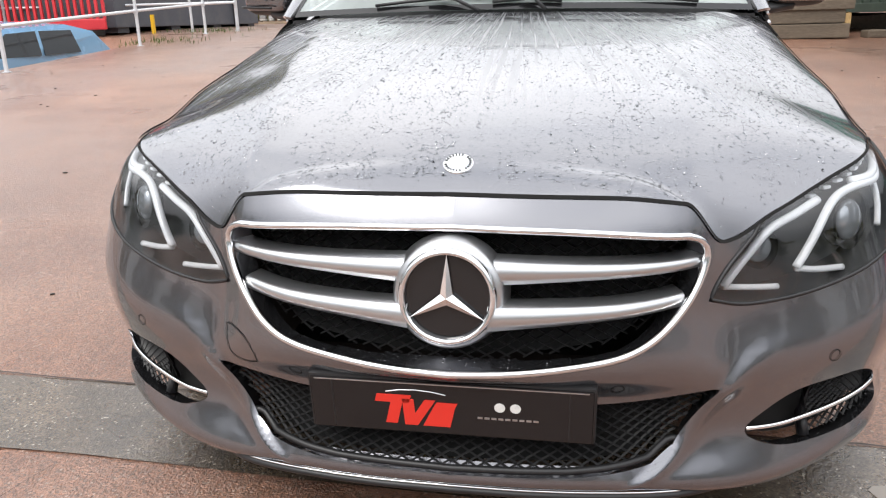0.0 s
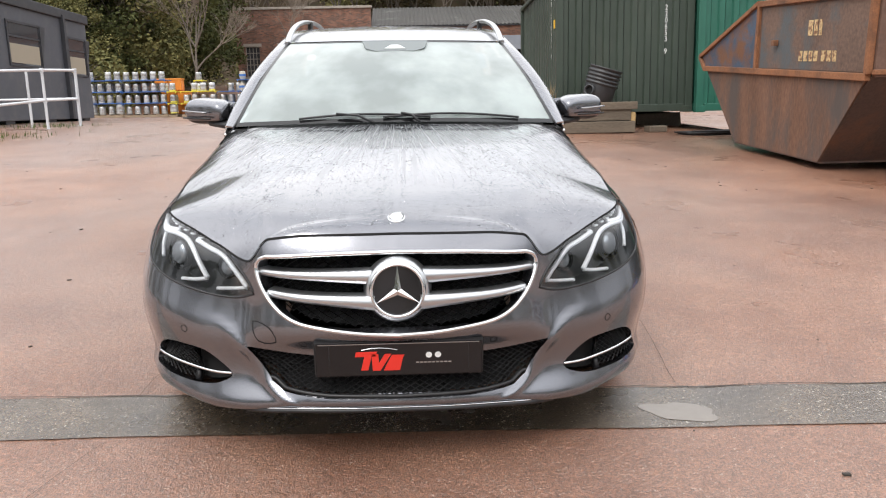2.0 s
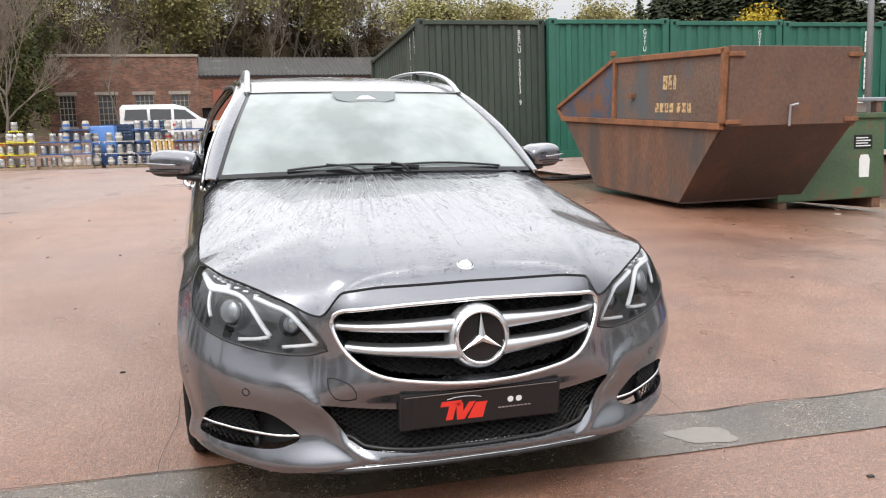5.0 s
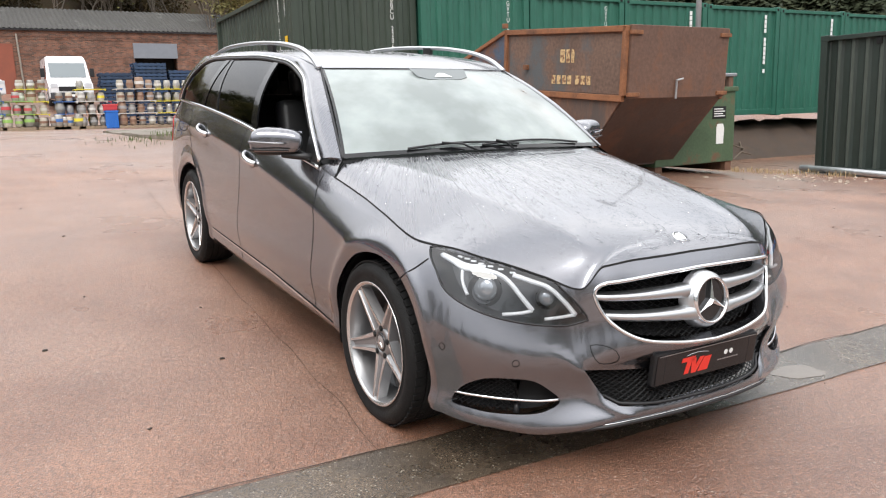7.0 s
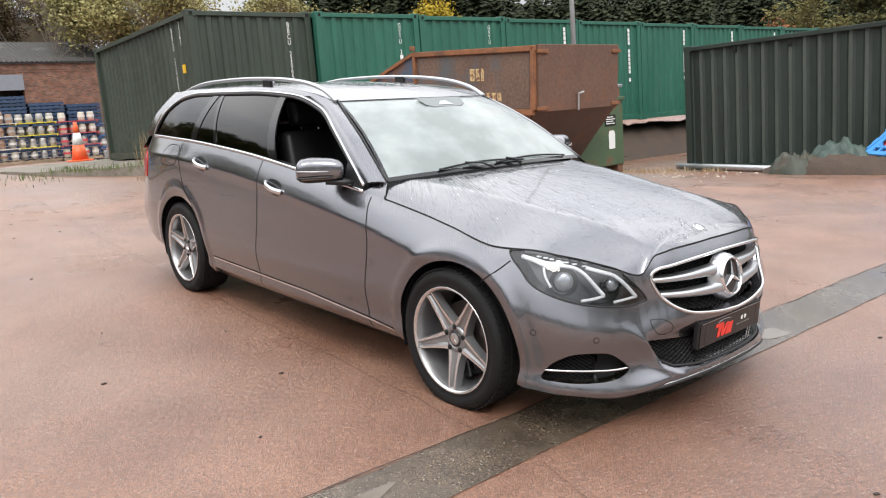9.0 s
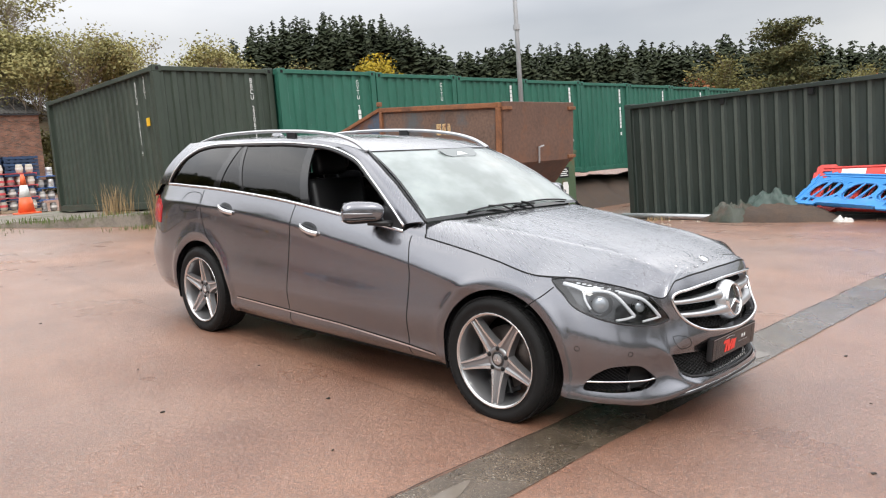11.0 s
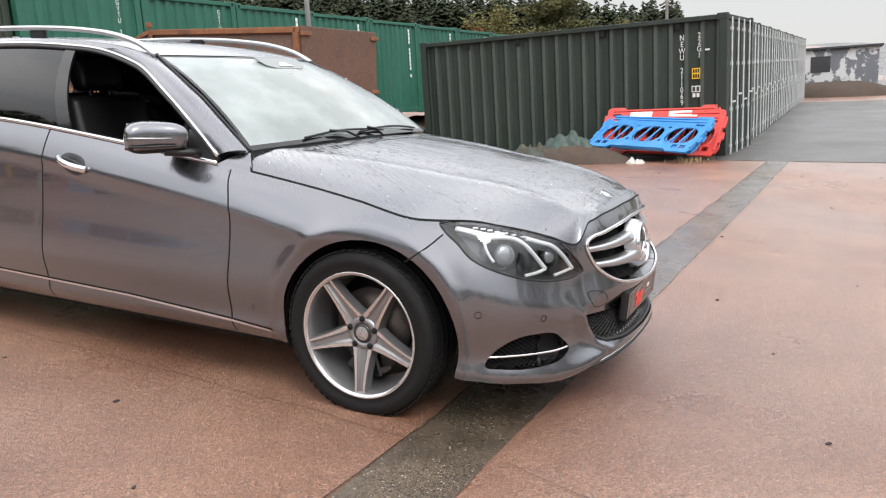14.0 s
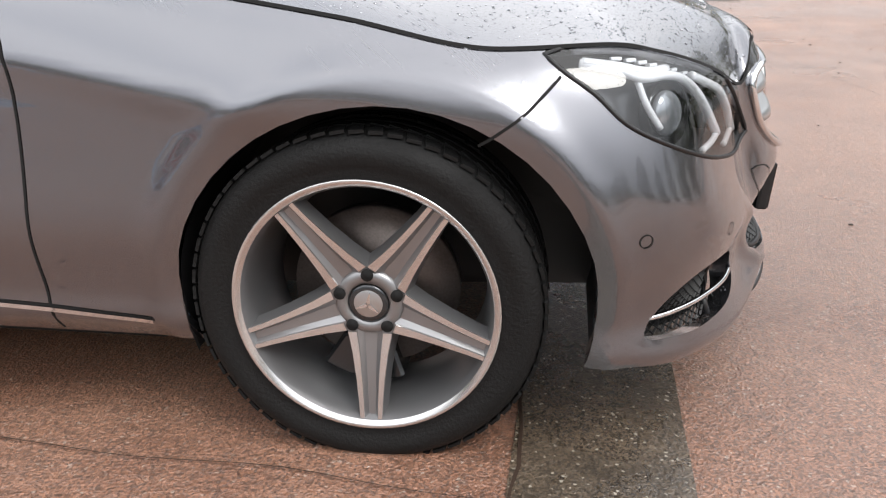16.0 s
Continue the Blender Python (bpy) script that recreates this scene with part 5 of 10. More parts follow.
def wiper(x0, x1, x2):
    """From pivot to blade ends, lying along the foot of the screen."""
    def foot(x, c, lift):
        p = screen_grid(np.array(min(1.0, abs(x) / 0.74)), np.array(c))
        return Vector((x, p[1] - 0.5 * lift, p[2] + 0.86 * lift))
    b = bmesh.new()
    sweep(b, [foot(x1 + (x2 - x1) * k / 12, 0.028 + 0.030 * math.sin(math.pi * k / 12), 0.012) for k in range(13)], 0.0058, 6)
    w = part("wiper", b, M_BLACK, CAR, "black wiper blade", True)
    b = bmesh.new()
    sweep(b, [foot(x0, -0.03, 0.016), foot(x0 + (x2 - x0) * 0.22, 0.026, 0.026), foot(x0 + (x2 - x0) * 0.5, 0.050, 0.022)], 0.009, 6, flat=0.6)
    part("wiper_arm", b, M_BLACK, w, "", True)


wiper(0.11, 0.58, -0.06)
wiper(-0.10, 0.16, -0.45)

# tailgate closes the back
zz, c = np.linspace(0, 1, 16)[:, None], np.linspace(-1, 1, 30)[None]
z = 1.0 + 0.42 * zz
xw = np.interp(z, [1.0, 1.1, 1.2, 1.3, 1.425], [0.80, 0.765, 0.715, 0.66, 0.585])
yt = np.interp(z, [1.0, 1.1, 1.25, 1.35, 1.425], [3.71, 3.64, 3.54, 3.45, 3.37])
yc = np.interp(z, [1.0, 1.2, 1.425], [3.92, 3.78, 3.58])
TAILGATE = grid_part("tailgate", np.stack([xw * c, yc + (yt - yc) * np.abs(c) ** 3, z + 0 * c], -1), M_PAINT, CAR, "", True)
grid_part("rear_window", np.stack([xw * c * 0.86, yc + 0.006 + (yt - yc) * np.abs(c * 0.86) ** 3, 1.08 + 0.27 * zz + 0 * c], -1), M_PRIVACY, TAILGATE, "", True)

# ---- front end: grilles, lamps, plate ----
M_MESH_BLACK = plain("black_mesh_plastic", (0.009, 0.009, 0.0095), 0.42)


def lattice(poly, pitch_u, pitch_z, inset, width=0.0028, u_max=9.0, u_min=-1.0):
    """Crossing slanted bars that fill an outline of the flat body, on both sides of the nose."""
    us, zs = [p[0] for p in poly], [p[1] for p in poly]
    runs = []
    step = 0.006
    slope = pitch_z / pitch_u
    for sign in (-1, 1):
        lo = min(zs) - slope * (max(us) - min(us)) - 0.02
        k = 0
        while True:
            c = lo + k * pitch_z
            if c > max(zs) + slope * (max(us) - min(us)) + 0.02:
                break
            k += 1
            run = []
            u = max(0.0, min(us))
            while u < max(us):
                z = c + sign * slope * (u - min(us)) + (0 if sign > 0 else slope * (max(us) - min(us)) * 0)
                if sign < 0:
                    z = c + slope * (max(us) - u)
                if u_min < u < u_max and within((u, z), poly):
                    run.append((u, z))
                else:
                    if len(run) > 1:
                        runs.append(run)
                    run = []
                u += step
            if len(run) > 1:
                runs.append(run)
    bm = bmesh.new()
    for run in runs:
        q = np.array(run)
        t = np.array([1.0, slope if q[-1, 1] > q[0, 1] else -slope])
        t /= np.hypot(*t)
        nrm = np.array([-t[1], t[0]]) * width / 2
        rows = []
        for kk, dep in ((-1, 0.004), (0, 0.0), (1, 0.004)):
            a = q + kk * nrm
            c = on_shell(np.maximum(a[:, 0], 0), a[:, 1])
            _, _, nx, ny = outline_at(a[:, 0])
            rows.append(c - (inset + dep) * np.stack([nx, ny, 0 * nx], -1))
        for side in (-1, 1):
            vs = [[bm.verts.new(mirror_pts(p, side)) for p in r] for r in rows]
            for r0, r1 in zip(vs, vs[1:]):
                for j in range(len(q) - 1):
                    f = (r0[j], r0[j + 1], r1[j + 1], r1[j])
                    bm.faces.new(f if side > 0 else f[::-1])
    return bm


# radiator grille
# near-black sheet behind the mesh stands for the shade inside
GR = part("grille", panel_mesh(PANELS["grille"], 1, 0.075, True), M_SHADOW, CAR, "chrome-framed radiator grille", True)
part("grille_mesh", lattice(GRILLE, 0.036, 0.019, 0.052, 0.0035), M_MESH_BLACK, GR)
edge = np.array([p for p in GRILLE if p[0] >= 0])
c = on_shell(edge[:, 0], edge[:, 1])
_, _, nx, ny = outline_at(edge[:, 0])
c = c + 0.004 * np.stack([nx, ny, 0 * nx], -1)
ring = np.concatenate([c, mirror_pts(c, -1)[::-1][1:-1]])
ring = rounded(np.vstack([ring, ring[:1]]), 3)[:-1]
b = bmesh.new()
sweep(b, ring, 0.0078, 8, closed=True, flat=0.9)
part("grille_frame", b, M_CHROME, GR, "bright chrome grille frame", True)


def vane(side, u0, u1, zo, zi, ho, hi_):
    """A tapering silver bar from the frame in to the ring."""
    n = 26
    s = np.linspace(0, 1, n)
    u, zc, h = u0 + (u1 - u0) * s, zo + (zi - zo) * s, ho + (hi_ - ho) * s**2
    out = -0.010 * (1 - s) + 0.009 * s**1.5
    prof = ((-0.5, -0.040), (-0.5, -0.007), (-0.40, 0.000), (-0.30, 0.001), (-0.26, 0.005), (0.10, 0.006), (0.40, 0.003), (0.5, -0.003), (0.5, -0.040))
    rows = []
    for fz, fo in prof:
        z = zc + fz * h
        p = on_shell(u, z)
        _, _, nx, ny = outline_at(u)
        ref = on_shell(u, zc)
        p[:, :2] = ref[:, :2] * 0.55 + p[:, :2] * 0.45
        rows.append(p + (out + fo)[:, None] * np.stack([nx, ny, 0 * nx], -1))
    grid_part("grille_vane", mirror_pts(np.stack(rows, 1), side), M_SATIN, GR, "satin silver grille bar", side > 0)


for side in (-1, 1):
    vane(side, 0.474, 0.070, 0.620, 0.619, 0.024, 0.046)
    vane(side, 0.432, 0.070, 0.556, 0.545, 0.027, 0.046)
EMBLEM = pose(0, -0.858, 0.584, 90 - 9, 0, 0)
b = bmesh.new()
lathe(b, [(0.0725, -0.012), (0.0735, 0.001), (0.0765, 0.006), (0.0805, 0.007), (0.085, 0.002), (0.087, -0.012)], 64, EMBLEM)
SKIRT = lathe(bmesh.new(), [(0.0865, -0.006), (0.092, -0.009), (0.098, -0.020), (0.106, -0.055)], 48, EMBLEM)
RING = part("emblem_ring", b, M_CHROME, GR, "large chrome ring in the grille's middle", True)
b = bmesh.new()
lathe(b, [(0.0001, -0.008), (0.0735, -0.008)], 48, EMBLEM)
part("ring_back", b, M_GLOSS_BLACK, RING)
part("ring_fairing", SKIRT, M_SATIN, RING, "", True)
b = bmesh.new()
apex = b.verts.new(EMBLEM @ Vector((0, 0, 0.010)))
rim_v = []
for k in range(6):
    a = math.radians(90 + 60 * k)
    r, h = (0.0755, 0.002) if k % 2 == 0 else (0.0125, 0.003)
    rim_v.append(b.verts.new(EMBLEM @ Vector((r * math.cos(a), r * math.sin(a), h))))
base_v = []
for k in range(6):
    a = math.radians(90 + 60 * k)
    r = 0.0755 if k % 2 == 0 else 0.0125
    base_v.append(b.verts.new(EMBLEM @ Vector((r * math.cos(a), r * math.sin(a), -0.0075))))
for k in range(6):
    b.faces.new((apex, rim_v[k], rim_v[(k + 1) % 6]))
    b.faces.new((rim_v[k], base_v[k], base_v[(k + 1) % 6], rim_v[(k + 1) % 6]))
part("emblem", b, M_CHROME, RING, "three-armed chrome ornament")

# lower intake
# the backing sheet is near-black in place of the intake's inner shade
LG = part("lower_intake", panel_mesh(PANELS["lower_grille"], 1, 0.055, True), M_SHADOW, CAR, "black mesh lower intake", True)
part("intake_mesh", lattice(LOWER_GRILLE, 0.030, 0.0165, 0.010, 0.0036), M_MESH_BLACK, LG)
# black splitter edge under the bumper
us = np.linspace(0, 0.54, 60)
p0 = shell(us, 0.0)
_, _, nx, ny = outline_at(us)
tuck = 0.006 - 0.030 * np.clip((us - 0.34) / 0.20, 0, 1) ** 2
lip = p0 + np.stack([nx * tuck, ny * tuck, 0 * nx - 0.006], -1)
b = bmesh.new()
sweep(b, np.concatenate([mirror_pts(lip, -1)[::-1], lip[1:]]), 0.007, 6)
part("splitter", b, M_BLACK, CAR, "thin black lip under the bumper", True)
b = bmesh.new()
sweep(b, np.concatenate([mirror_pts(lip + (0, 0, 0.008), -1)[::-1], lip[1:] + (0, 0, 0.008)]), 0.0022, 6)
part("splitter_trim", b, M_CHROME, CAR, "", True)


def fog(side):
    bm = panel_mesh(PANELS["fog"], side, 0.050)
    # near-black sheet paints the shade at the back of the side intake
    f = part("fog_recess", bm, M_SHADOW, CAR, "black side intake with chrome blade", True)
    bm = lattice(FOG, 0.024, 0.016, 0.018, 0.0032, u_min=0.735)
    for v in [v for v in bm.verts if v.co.x * side < 0]:
        bm.verts.remove(v)
    part("intake_mesh", bm, M_MESH_BLACK, f)
    q = rounded([(0.960, 0.287), (0.866, 0.284), (0.763, 0.277), (0.66, 0.271), (0.588, 0.272)], 8)
    c = on_shell(q[:, 0], q[:, 1])
    _, _, nx, ny = outline_at(q[:, 0])
    b = bmesh.new()
    sweep(b, mirror_pts(c - 0.004 * np.stack([nx, ny, 0 * nx], -1), side), 0.0055, 6)
    part("chrome_blade", b, M_CHROME, f, "", True)
    b = bmesh.new()
    q = [(0.735, 0.225), (0.735, 0.262), (0.735, 0.335)]
    c = on_shell(np.array([p[0] for p in q]), np.array([p[1] for p in q]))
    _, _, nx, ny = outline_at(np.array([p[0] for p in q]))
    sweep(b, mirror_pts(c - 0.026 * np.stack([nx, ny, 0 * nx], -1), side), 0.012, 6)
    part("intake_post", b, M_BLACK, f, "", True)


both(fog)


def guide(line, inset, radius, side, parent, name="light_guide", mat=None, flat=1.0):
    q = rounded(line, 7)
    c = on_shell(q[:, 0], np.minimum(q[:, 1], section(q[:, 0], np.full(len(q), N_LINES - 1.0))[0] - 0.004))
    _, _, nx, ny = outline_at(q[:, 0])
    b = bmesh.new()
    sweep(b, mirror_pts(c - inset * np.stack([nx, ny, 0 * nx], -1), side), radius, 8, flat=flat)
    return part(name, b, mat or M_LAMP_BRIGHT, parent, "", True)


def shell_frame(u, z, inset, side):
    """A frame on the shell whose z looks outwards."""
    p = on_shell(np.array([u]), np.array([z]))[0]
    _, _, nx, ny = outline_at(np.array([u]))
    o = Vector((float(nx[0]), float(ny[0]), 0.18)).normalized()
    at = Vector(p) - inset * Vector((o.x, o.y, 0))
    at.x, o.x = at.x * side, o.x * side
    return Matrix.Translation(at) @ o.to_track_quat("Z", "Y").to_matrix().to_4x4()


M_PROJECTOR = plain("projector_glass", (0.34, 0.36, 0.38), 0.08, 0.6)


def headlamp(side):
    bm = panel_mesh(PANELS["headlamp"], side, 0.075)
    h = part("headlamp", bm, M_LAMP_SHELL, CAR, "clear headlamp with dark housing and white light strips", True)
    ln = part("lens", panel_mesh(PANELS["headlamp"], side, 0.0), M_LENS, h, "clear lamp glass", True)
    ln.visible_shadow = False
    # side walls of the housing
    edge = np.array(HEADLAMP + HEADLAMP[:1])
    top = section(edge[:, 0], np.full(len(edge), N_LINES - 1.0))[0]
    z = np.minimum(edge[:, 1], top - 0.002)
    c = on_shell(edge[:, 0], z)
    _, _, nx, ny = outline_at(edge[:, 0])
    nn = np.stack([nx, ny, 0 * nx], -1)
    grid_part("housing_wall", mirror_pts(np.stack([c - 0.003 * nn, c - 0.075 * nn], 1), side), M_LAMP_SHELL, h, flip=side < 0)
    b = bmesh.new()
    sweep(b, mirror_pts(c[:-1] + 0.0005 * nn[:-1], side), 0.004, 6, closed=True)
    part("lamp_seal", b, M_BLACK, h, "", True)
    # light guides, two hooked strips
    guide([(1.11, 0.731), (1.038, 0.719), (0.975, 0.705), (0.886, 0.703), (0.818, 0.693), (0.772, 0.668), (0.724, 0.616), (0.688, 0.577)], 0.018, 0.0085, side, h)
    guide([(1.105, 0.733), (1.038, 0.725), (0.960, 0.714), (0.870, 0.712)], 0.016, 0.0085, side, h)
    guide([(0.688, 0.576), (0.735, 0.569), (0.795, 0.566)], 0.018, 0.0065, side, h)
    guide([(0.985, 0.702), (0.968, 0.662), (0.935, 0.622)], 0.024, 0.006, side, h)
    guide([(0.760, 0.690), (0.700, 0.672), (0.632, 0.650), (0.578, 0.606), (0.532, 0.557)], 0.016, 0.0085, side, h)
    guide([(0.532, 0.557), (0.58, 0.552), (0.645, 0.548)], 0.016, 0.0060, side, h)
    for k in range(7):
        u = 0.76 + 0.045 * k
        zt = float(section(np.array([u]), np.array([N_LINES - 1.0]))[0][0])
        b = bmesh.new()
        box(b, -0.010, 0.010, -0.0035, 0.0035, -0.010, 0.002, 0.003, shell_frame(u, zt - 0.022, 0.026, side))
        part("indicator_lens", b, M_LAMP_BRIGHT, h)
    for u, z, r in ((0.868, 0.638, 0.040), (0.632, 0.610, 0.027)):
        fm = shell_frame(u, z, 0.042, side)
        b = bmesh.new()
        lathe(b, [(r * 1.45, 0.000), (r * 1.30, -0.026), (r * 1.12, -0.030), (r * 1.04, -0.012), (r * 0.98, -0.012)], 28, fm)
        pr = part("projector", b, M_LAMP_DARK, h, "", True)
        b = bmesh.new()
        lathe(b, [(r * math.cos(t), -0.006 + 0.45 * r * math.sin(t)) for t in np.linspace(0, math.pi / 2 - 0.01, 8)], 28, fm)
        part("projector_lens", b, M_PROJECTOR, pr, "", True)


both(headlamp)
for side in (-1, 1):
    part("arch_liner", boxed(min(0.40 * side, 0.80 * side), max(0.40 * side, 0.80 * side), -0.480, -0.465, 0.20, 0.52, 0.004), M_SHADOW, CAR, "black wheel-arch liner")

# black bar added along the foot of the lower intake as painted shade
INTAKE_FOOT = LOWER_GRILLE[:4]
us = np.linspace(0, 0.44, 40)
c = on_shell(us, np.interp(us, [p[0] for p in INTAKE_FOOT], [p[1] for p in INTAKE_FOOT]) + 0.006)
_, _, nx, ny = outline_at(us)
c = c - 0.010 * np.stack([nx, ny, 0 * nx], -1)
b = bmesh.new()
sweep(b, np.concatenate([mirror_pts(c, -1)[::-1], c[1:]]), 0.007, 8)
part("intake_edge_shade", b, M_BLACK, LG, "", True)

# show plate
PL = pose(0, -0.852, 0.368, 4, 0, 0)
b = boxed(-0.262, 0.262, -0.012, 0.018, -0.060, 0.060, 0.008, m=PL)
PLATE = part("plate_holder", b, M_BLACK, CAR, "black dealer plate with red emblem and white dots")
part("plate", boxed(-0.256, 0.256, -0.0145, -0.011, -0.055, 0.055, 0.003, m=PL), M_PLATE, PLATE)
b = bmesh.new()
for x0, x1, z0, z1 in ((-0.248, 0.248, 0.0505, 0.0525),):
    box(b, x0, x1, -0.0152, -0.0140, z0, z1, m=PL)
part("plate_line", b, M_SATIN, PLATE)
for x in (-0.215, 0.215):
    part("plate_rib", boxed(x - 0.0012, x + 0.0012, -0.0150, -0.0140, -0.052, 0.052, m=PL), M_BLACK, PLATE)
# red emblem: three slanted blocks
for outline in ([(-0.132, 0.026), (-0.068, 0.026), (-0.073, 0.010), (-0.085, 0.010), (-0.096, -0.036), (-0.118, -0.036), (-0.107, 0.010), (-0.136, 0.010)],
                [(-0.085, 0.018), (-0.064, 0.018), (-0.062, -0.012), (-0.044, 0.018), (-0.024, 0.018), (-0.058, -0.038), (-0.082, -0.038)],
                [(-0.022, 0.014), (0.016, 0.014), (0.011, 0.002), (0.008, -0.012), (0.002, -0.038), (-0.048, -0.038), (-0.036, -0.012)]):
    b = bmesh.new()
    prism(b, outline, -0.0160, -0.0140, "y", PL)
    part("emblem_block", b, M_RED_LOGO, PLATE)
b = bmesh.new()
sweep(b, [PL @ Vector((x, -0.0152, z)) for x, z in ((-0.115, 0.032), (-0.09, 0.037), (-0.06, 0.0385), (-0.03, 0.036), (-0.005, 0.031))], 0.0011, 5)
part("emblem_arc", b, M_SATIN, PLATE)
for x in (0.092, 0.120):
    b = bmesh.new()
    lathe(b, [(0.0001, 0.0), (0.0098, 0.0), (0.0098, -0.002)], 20, PL @ pose(x, -0.0150, 0.011, 90, 0, 0))
    part("plate_dot", b, M_WHITE_PAINT, PLATE)
b = bmesh.new()
for k in range(9):
    box(b, 0.052 + 0.0125 * k, 0.061 + 0.0125 * k, -0.0152, -0.0142, -0.0155, -0.0115, m=PL)
part("small_print", b, M_SATIN, PLATE)


# ---- wheels: axis along z, outer face up; then turned to the side ----
def wheel_meshes():
    out = {}
    b = bmesh.new()
    prof = [(0.238, -0.100), (0.268, -0.118), (0.298, -0.1225), (0.315, -0.108), (0.3235, -0.085)]
    for h in (-0.055, -0.018, 0.018, 0.055):
        prof += [(0.3255, h - 0.010), (0.3255, h - 0.005), (0.3175, h - 0.004), (0.3175, h + 0.004), (0.3255, h + 0.005), (0.3255, h + 0.010)]
    prof += [(0.3235, 0.085), (0.319, 0.098), (0.313, 0.110), (0.304, 0.117), (0.296, 0.1215), (0.283, 0.1225), (0.270, 0.119), (0.256, 0.113), (0.250, 0.1145), (0.243, 0.110), (0.238, 0.100)]
    out["tyre"] = lathe(b, prof, 72)
    b = bmesh.new()
    for k in range(62):
        for h0, h1, tw in ((0.064, 0.104, 9), (0.026, 0.050, -14), (-0.050, -0.026, 14)):
            box(b, 0.3205, 0.3266, -0.0125, 0.0125, h0, h1, 0.0, pose(0, 0, 0, 0, 0, 360 * (k + 0.4 * (h0 < 0.05)) / 62) @ pose(0, 0, 0, tw, 0, 0))
    out["tread"] = b
    b = bmesh.new()
    out["rim"] = lathe(b, [(0.2375, 0.100), (0.2445, 0.112), (0.2470, 0.1155), (0.2455, 0.1185), (0.240, 0.1165), (0.233, 0.110)], 72)
    b = bmesh.new()
    out["barrel"] = lathe(b, [(0.233, 0.110), (0.2275, 0.098), (0.2235, 0.075), (0.219, 0.040), (0.212, 0.0), (0.208, -0.06), (0.230, -0.098)], 72)
    b = bmesh.new()
    # one spoke pointing along +y: grey web
    rows = [(0.030, 0.046, 0.076), (0.060, 0.042, 0.082), (0.10, 0.034, 0.089), (0.15, 0.0275, 0.097), (0.20, 0.023, 0.104), (0.231, 0.0215, 0.1085)]
    tops, bots, low = [], [], []
    for r, w, h in rows:
        tops.append([b.verts.new((x, r, h - dz)) for x, dz in ((-w, 0.003), (-w * 0.55, 0.003), (-w * 0.30, 0.011), (w * 0.30, 0.011), (w * 0.55, 0.003), (w, 0.003))])
        bots.append([b.verts.new((-w * 1.25, r, h - 0.038)), b.verts.new((w * 1.25, r, h - 0.038))])
    for k in range(len(rows) - 1):
        for j in range(5):
            b.faces.new((tops[k][j], tops[k][j + 1], tops[k + 1][j + 1], tops[k + 1][j]))
        b.faces.new((tops[k][0], tops[k + 1][0], bots[k + 1][0], bots[k][0]))
        b.faces.new((tops[k][5], bots[k][1], bots[k + 1][1], tops[k + 1][5]))
        b.faces.new((bots[k][0], bots[k + 1][0], bots[k + 1][1], bots[k][1]))
    out["spoke"] = b
    for nm, s in (("spoke_face_a", -1), ("spoke_face_b", 1)):
        b = bmesh.new()
        vs = []
        for r, w, h in rows[1:]:
            vs.append([b.verts.new((s * w * f, r, h + dz)) for f, dz in ((1.0, -0.012), (0.99, 0.0), (0.60, 0.0), (0.52, -0.006))])
        for k in range(len(vs) - 1):
            for j in range(3):
                b.faces.new((vs[k][j], vs[k][j + 1], vs[k + 1][j + 1], vs[k + 1][j]))
        out[nm] = b
    b = bmesh.new()
    out["hub"] = lathe(b, [(0.056, 0.03), (0.066, 0.070), (0.060, 0.079), (0.040, 0.081), (0.039, 0.074)], 40)
    b = bmesh.new()
    lathe(b, [(0.0375, 0.070), (0.0375, 0.080), (0.034, 0.083), (0.026, 0.083)], 36)
    out["cap_ring"] = b
    b = bmesh.new()
    out["cap"] = lathe(b, [(0.027, 0.083), (0.020, 0.0855), (0.0001, 0.0865)], 36)
    b = bmesh.new()
    for k in range(3):
        prism(b, [(-0.0045, 0.0), (0.0045, 0.0), (0.0008, 0.023), (-0.0008, 0.023)], 0.084, 0.0885, "z", pose(0, 0, 0, 0, 0, 120 * k))
    out["cap_star"] = b
    b = bmesh.new()
    out["bolt"] = tube(b, (0, 0.056, 0.060), (0, 0.056, 0.0835), 0.0115, seg=12)
    b = bmesh.new()
    out["disc"] = lathe(b, [(0.055, 0.010), (0.075, 0.016), (0.085, 0.006), (0.160, 0.006), (0.160, -0.024), (0.06, -0.024)], 48)
    b = bmesh.new()
    prism(b, [(0.105 * math.cos(t), 0.105 * math.sin(t)) for t in np.linspace(0.35, 1.25, 8)] + [(0.19 * math.cos(t), 0.19 * math.sin(t)) for t in np.linspace(1.25, 0.35, 8)], -0.05, 0.035, "z")
    bmesh.ops.bevel(b, geom=list(b.edges), offset=0.006, segments=1, affect="EDGES")
    out["caliper"] = b
    return out


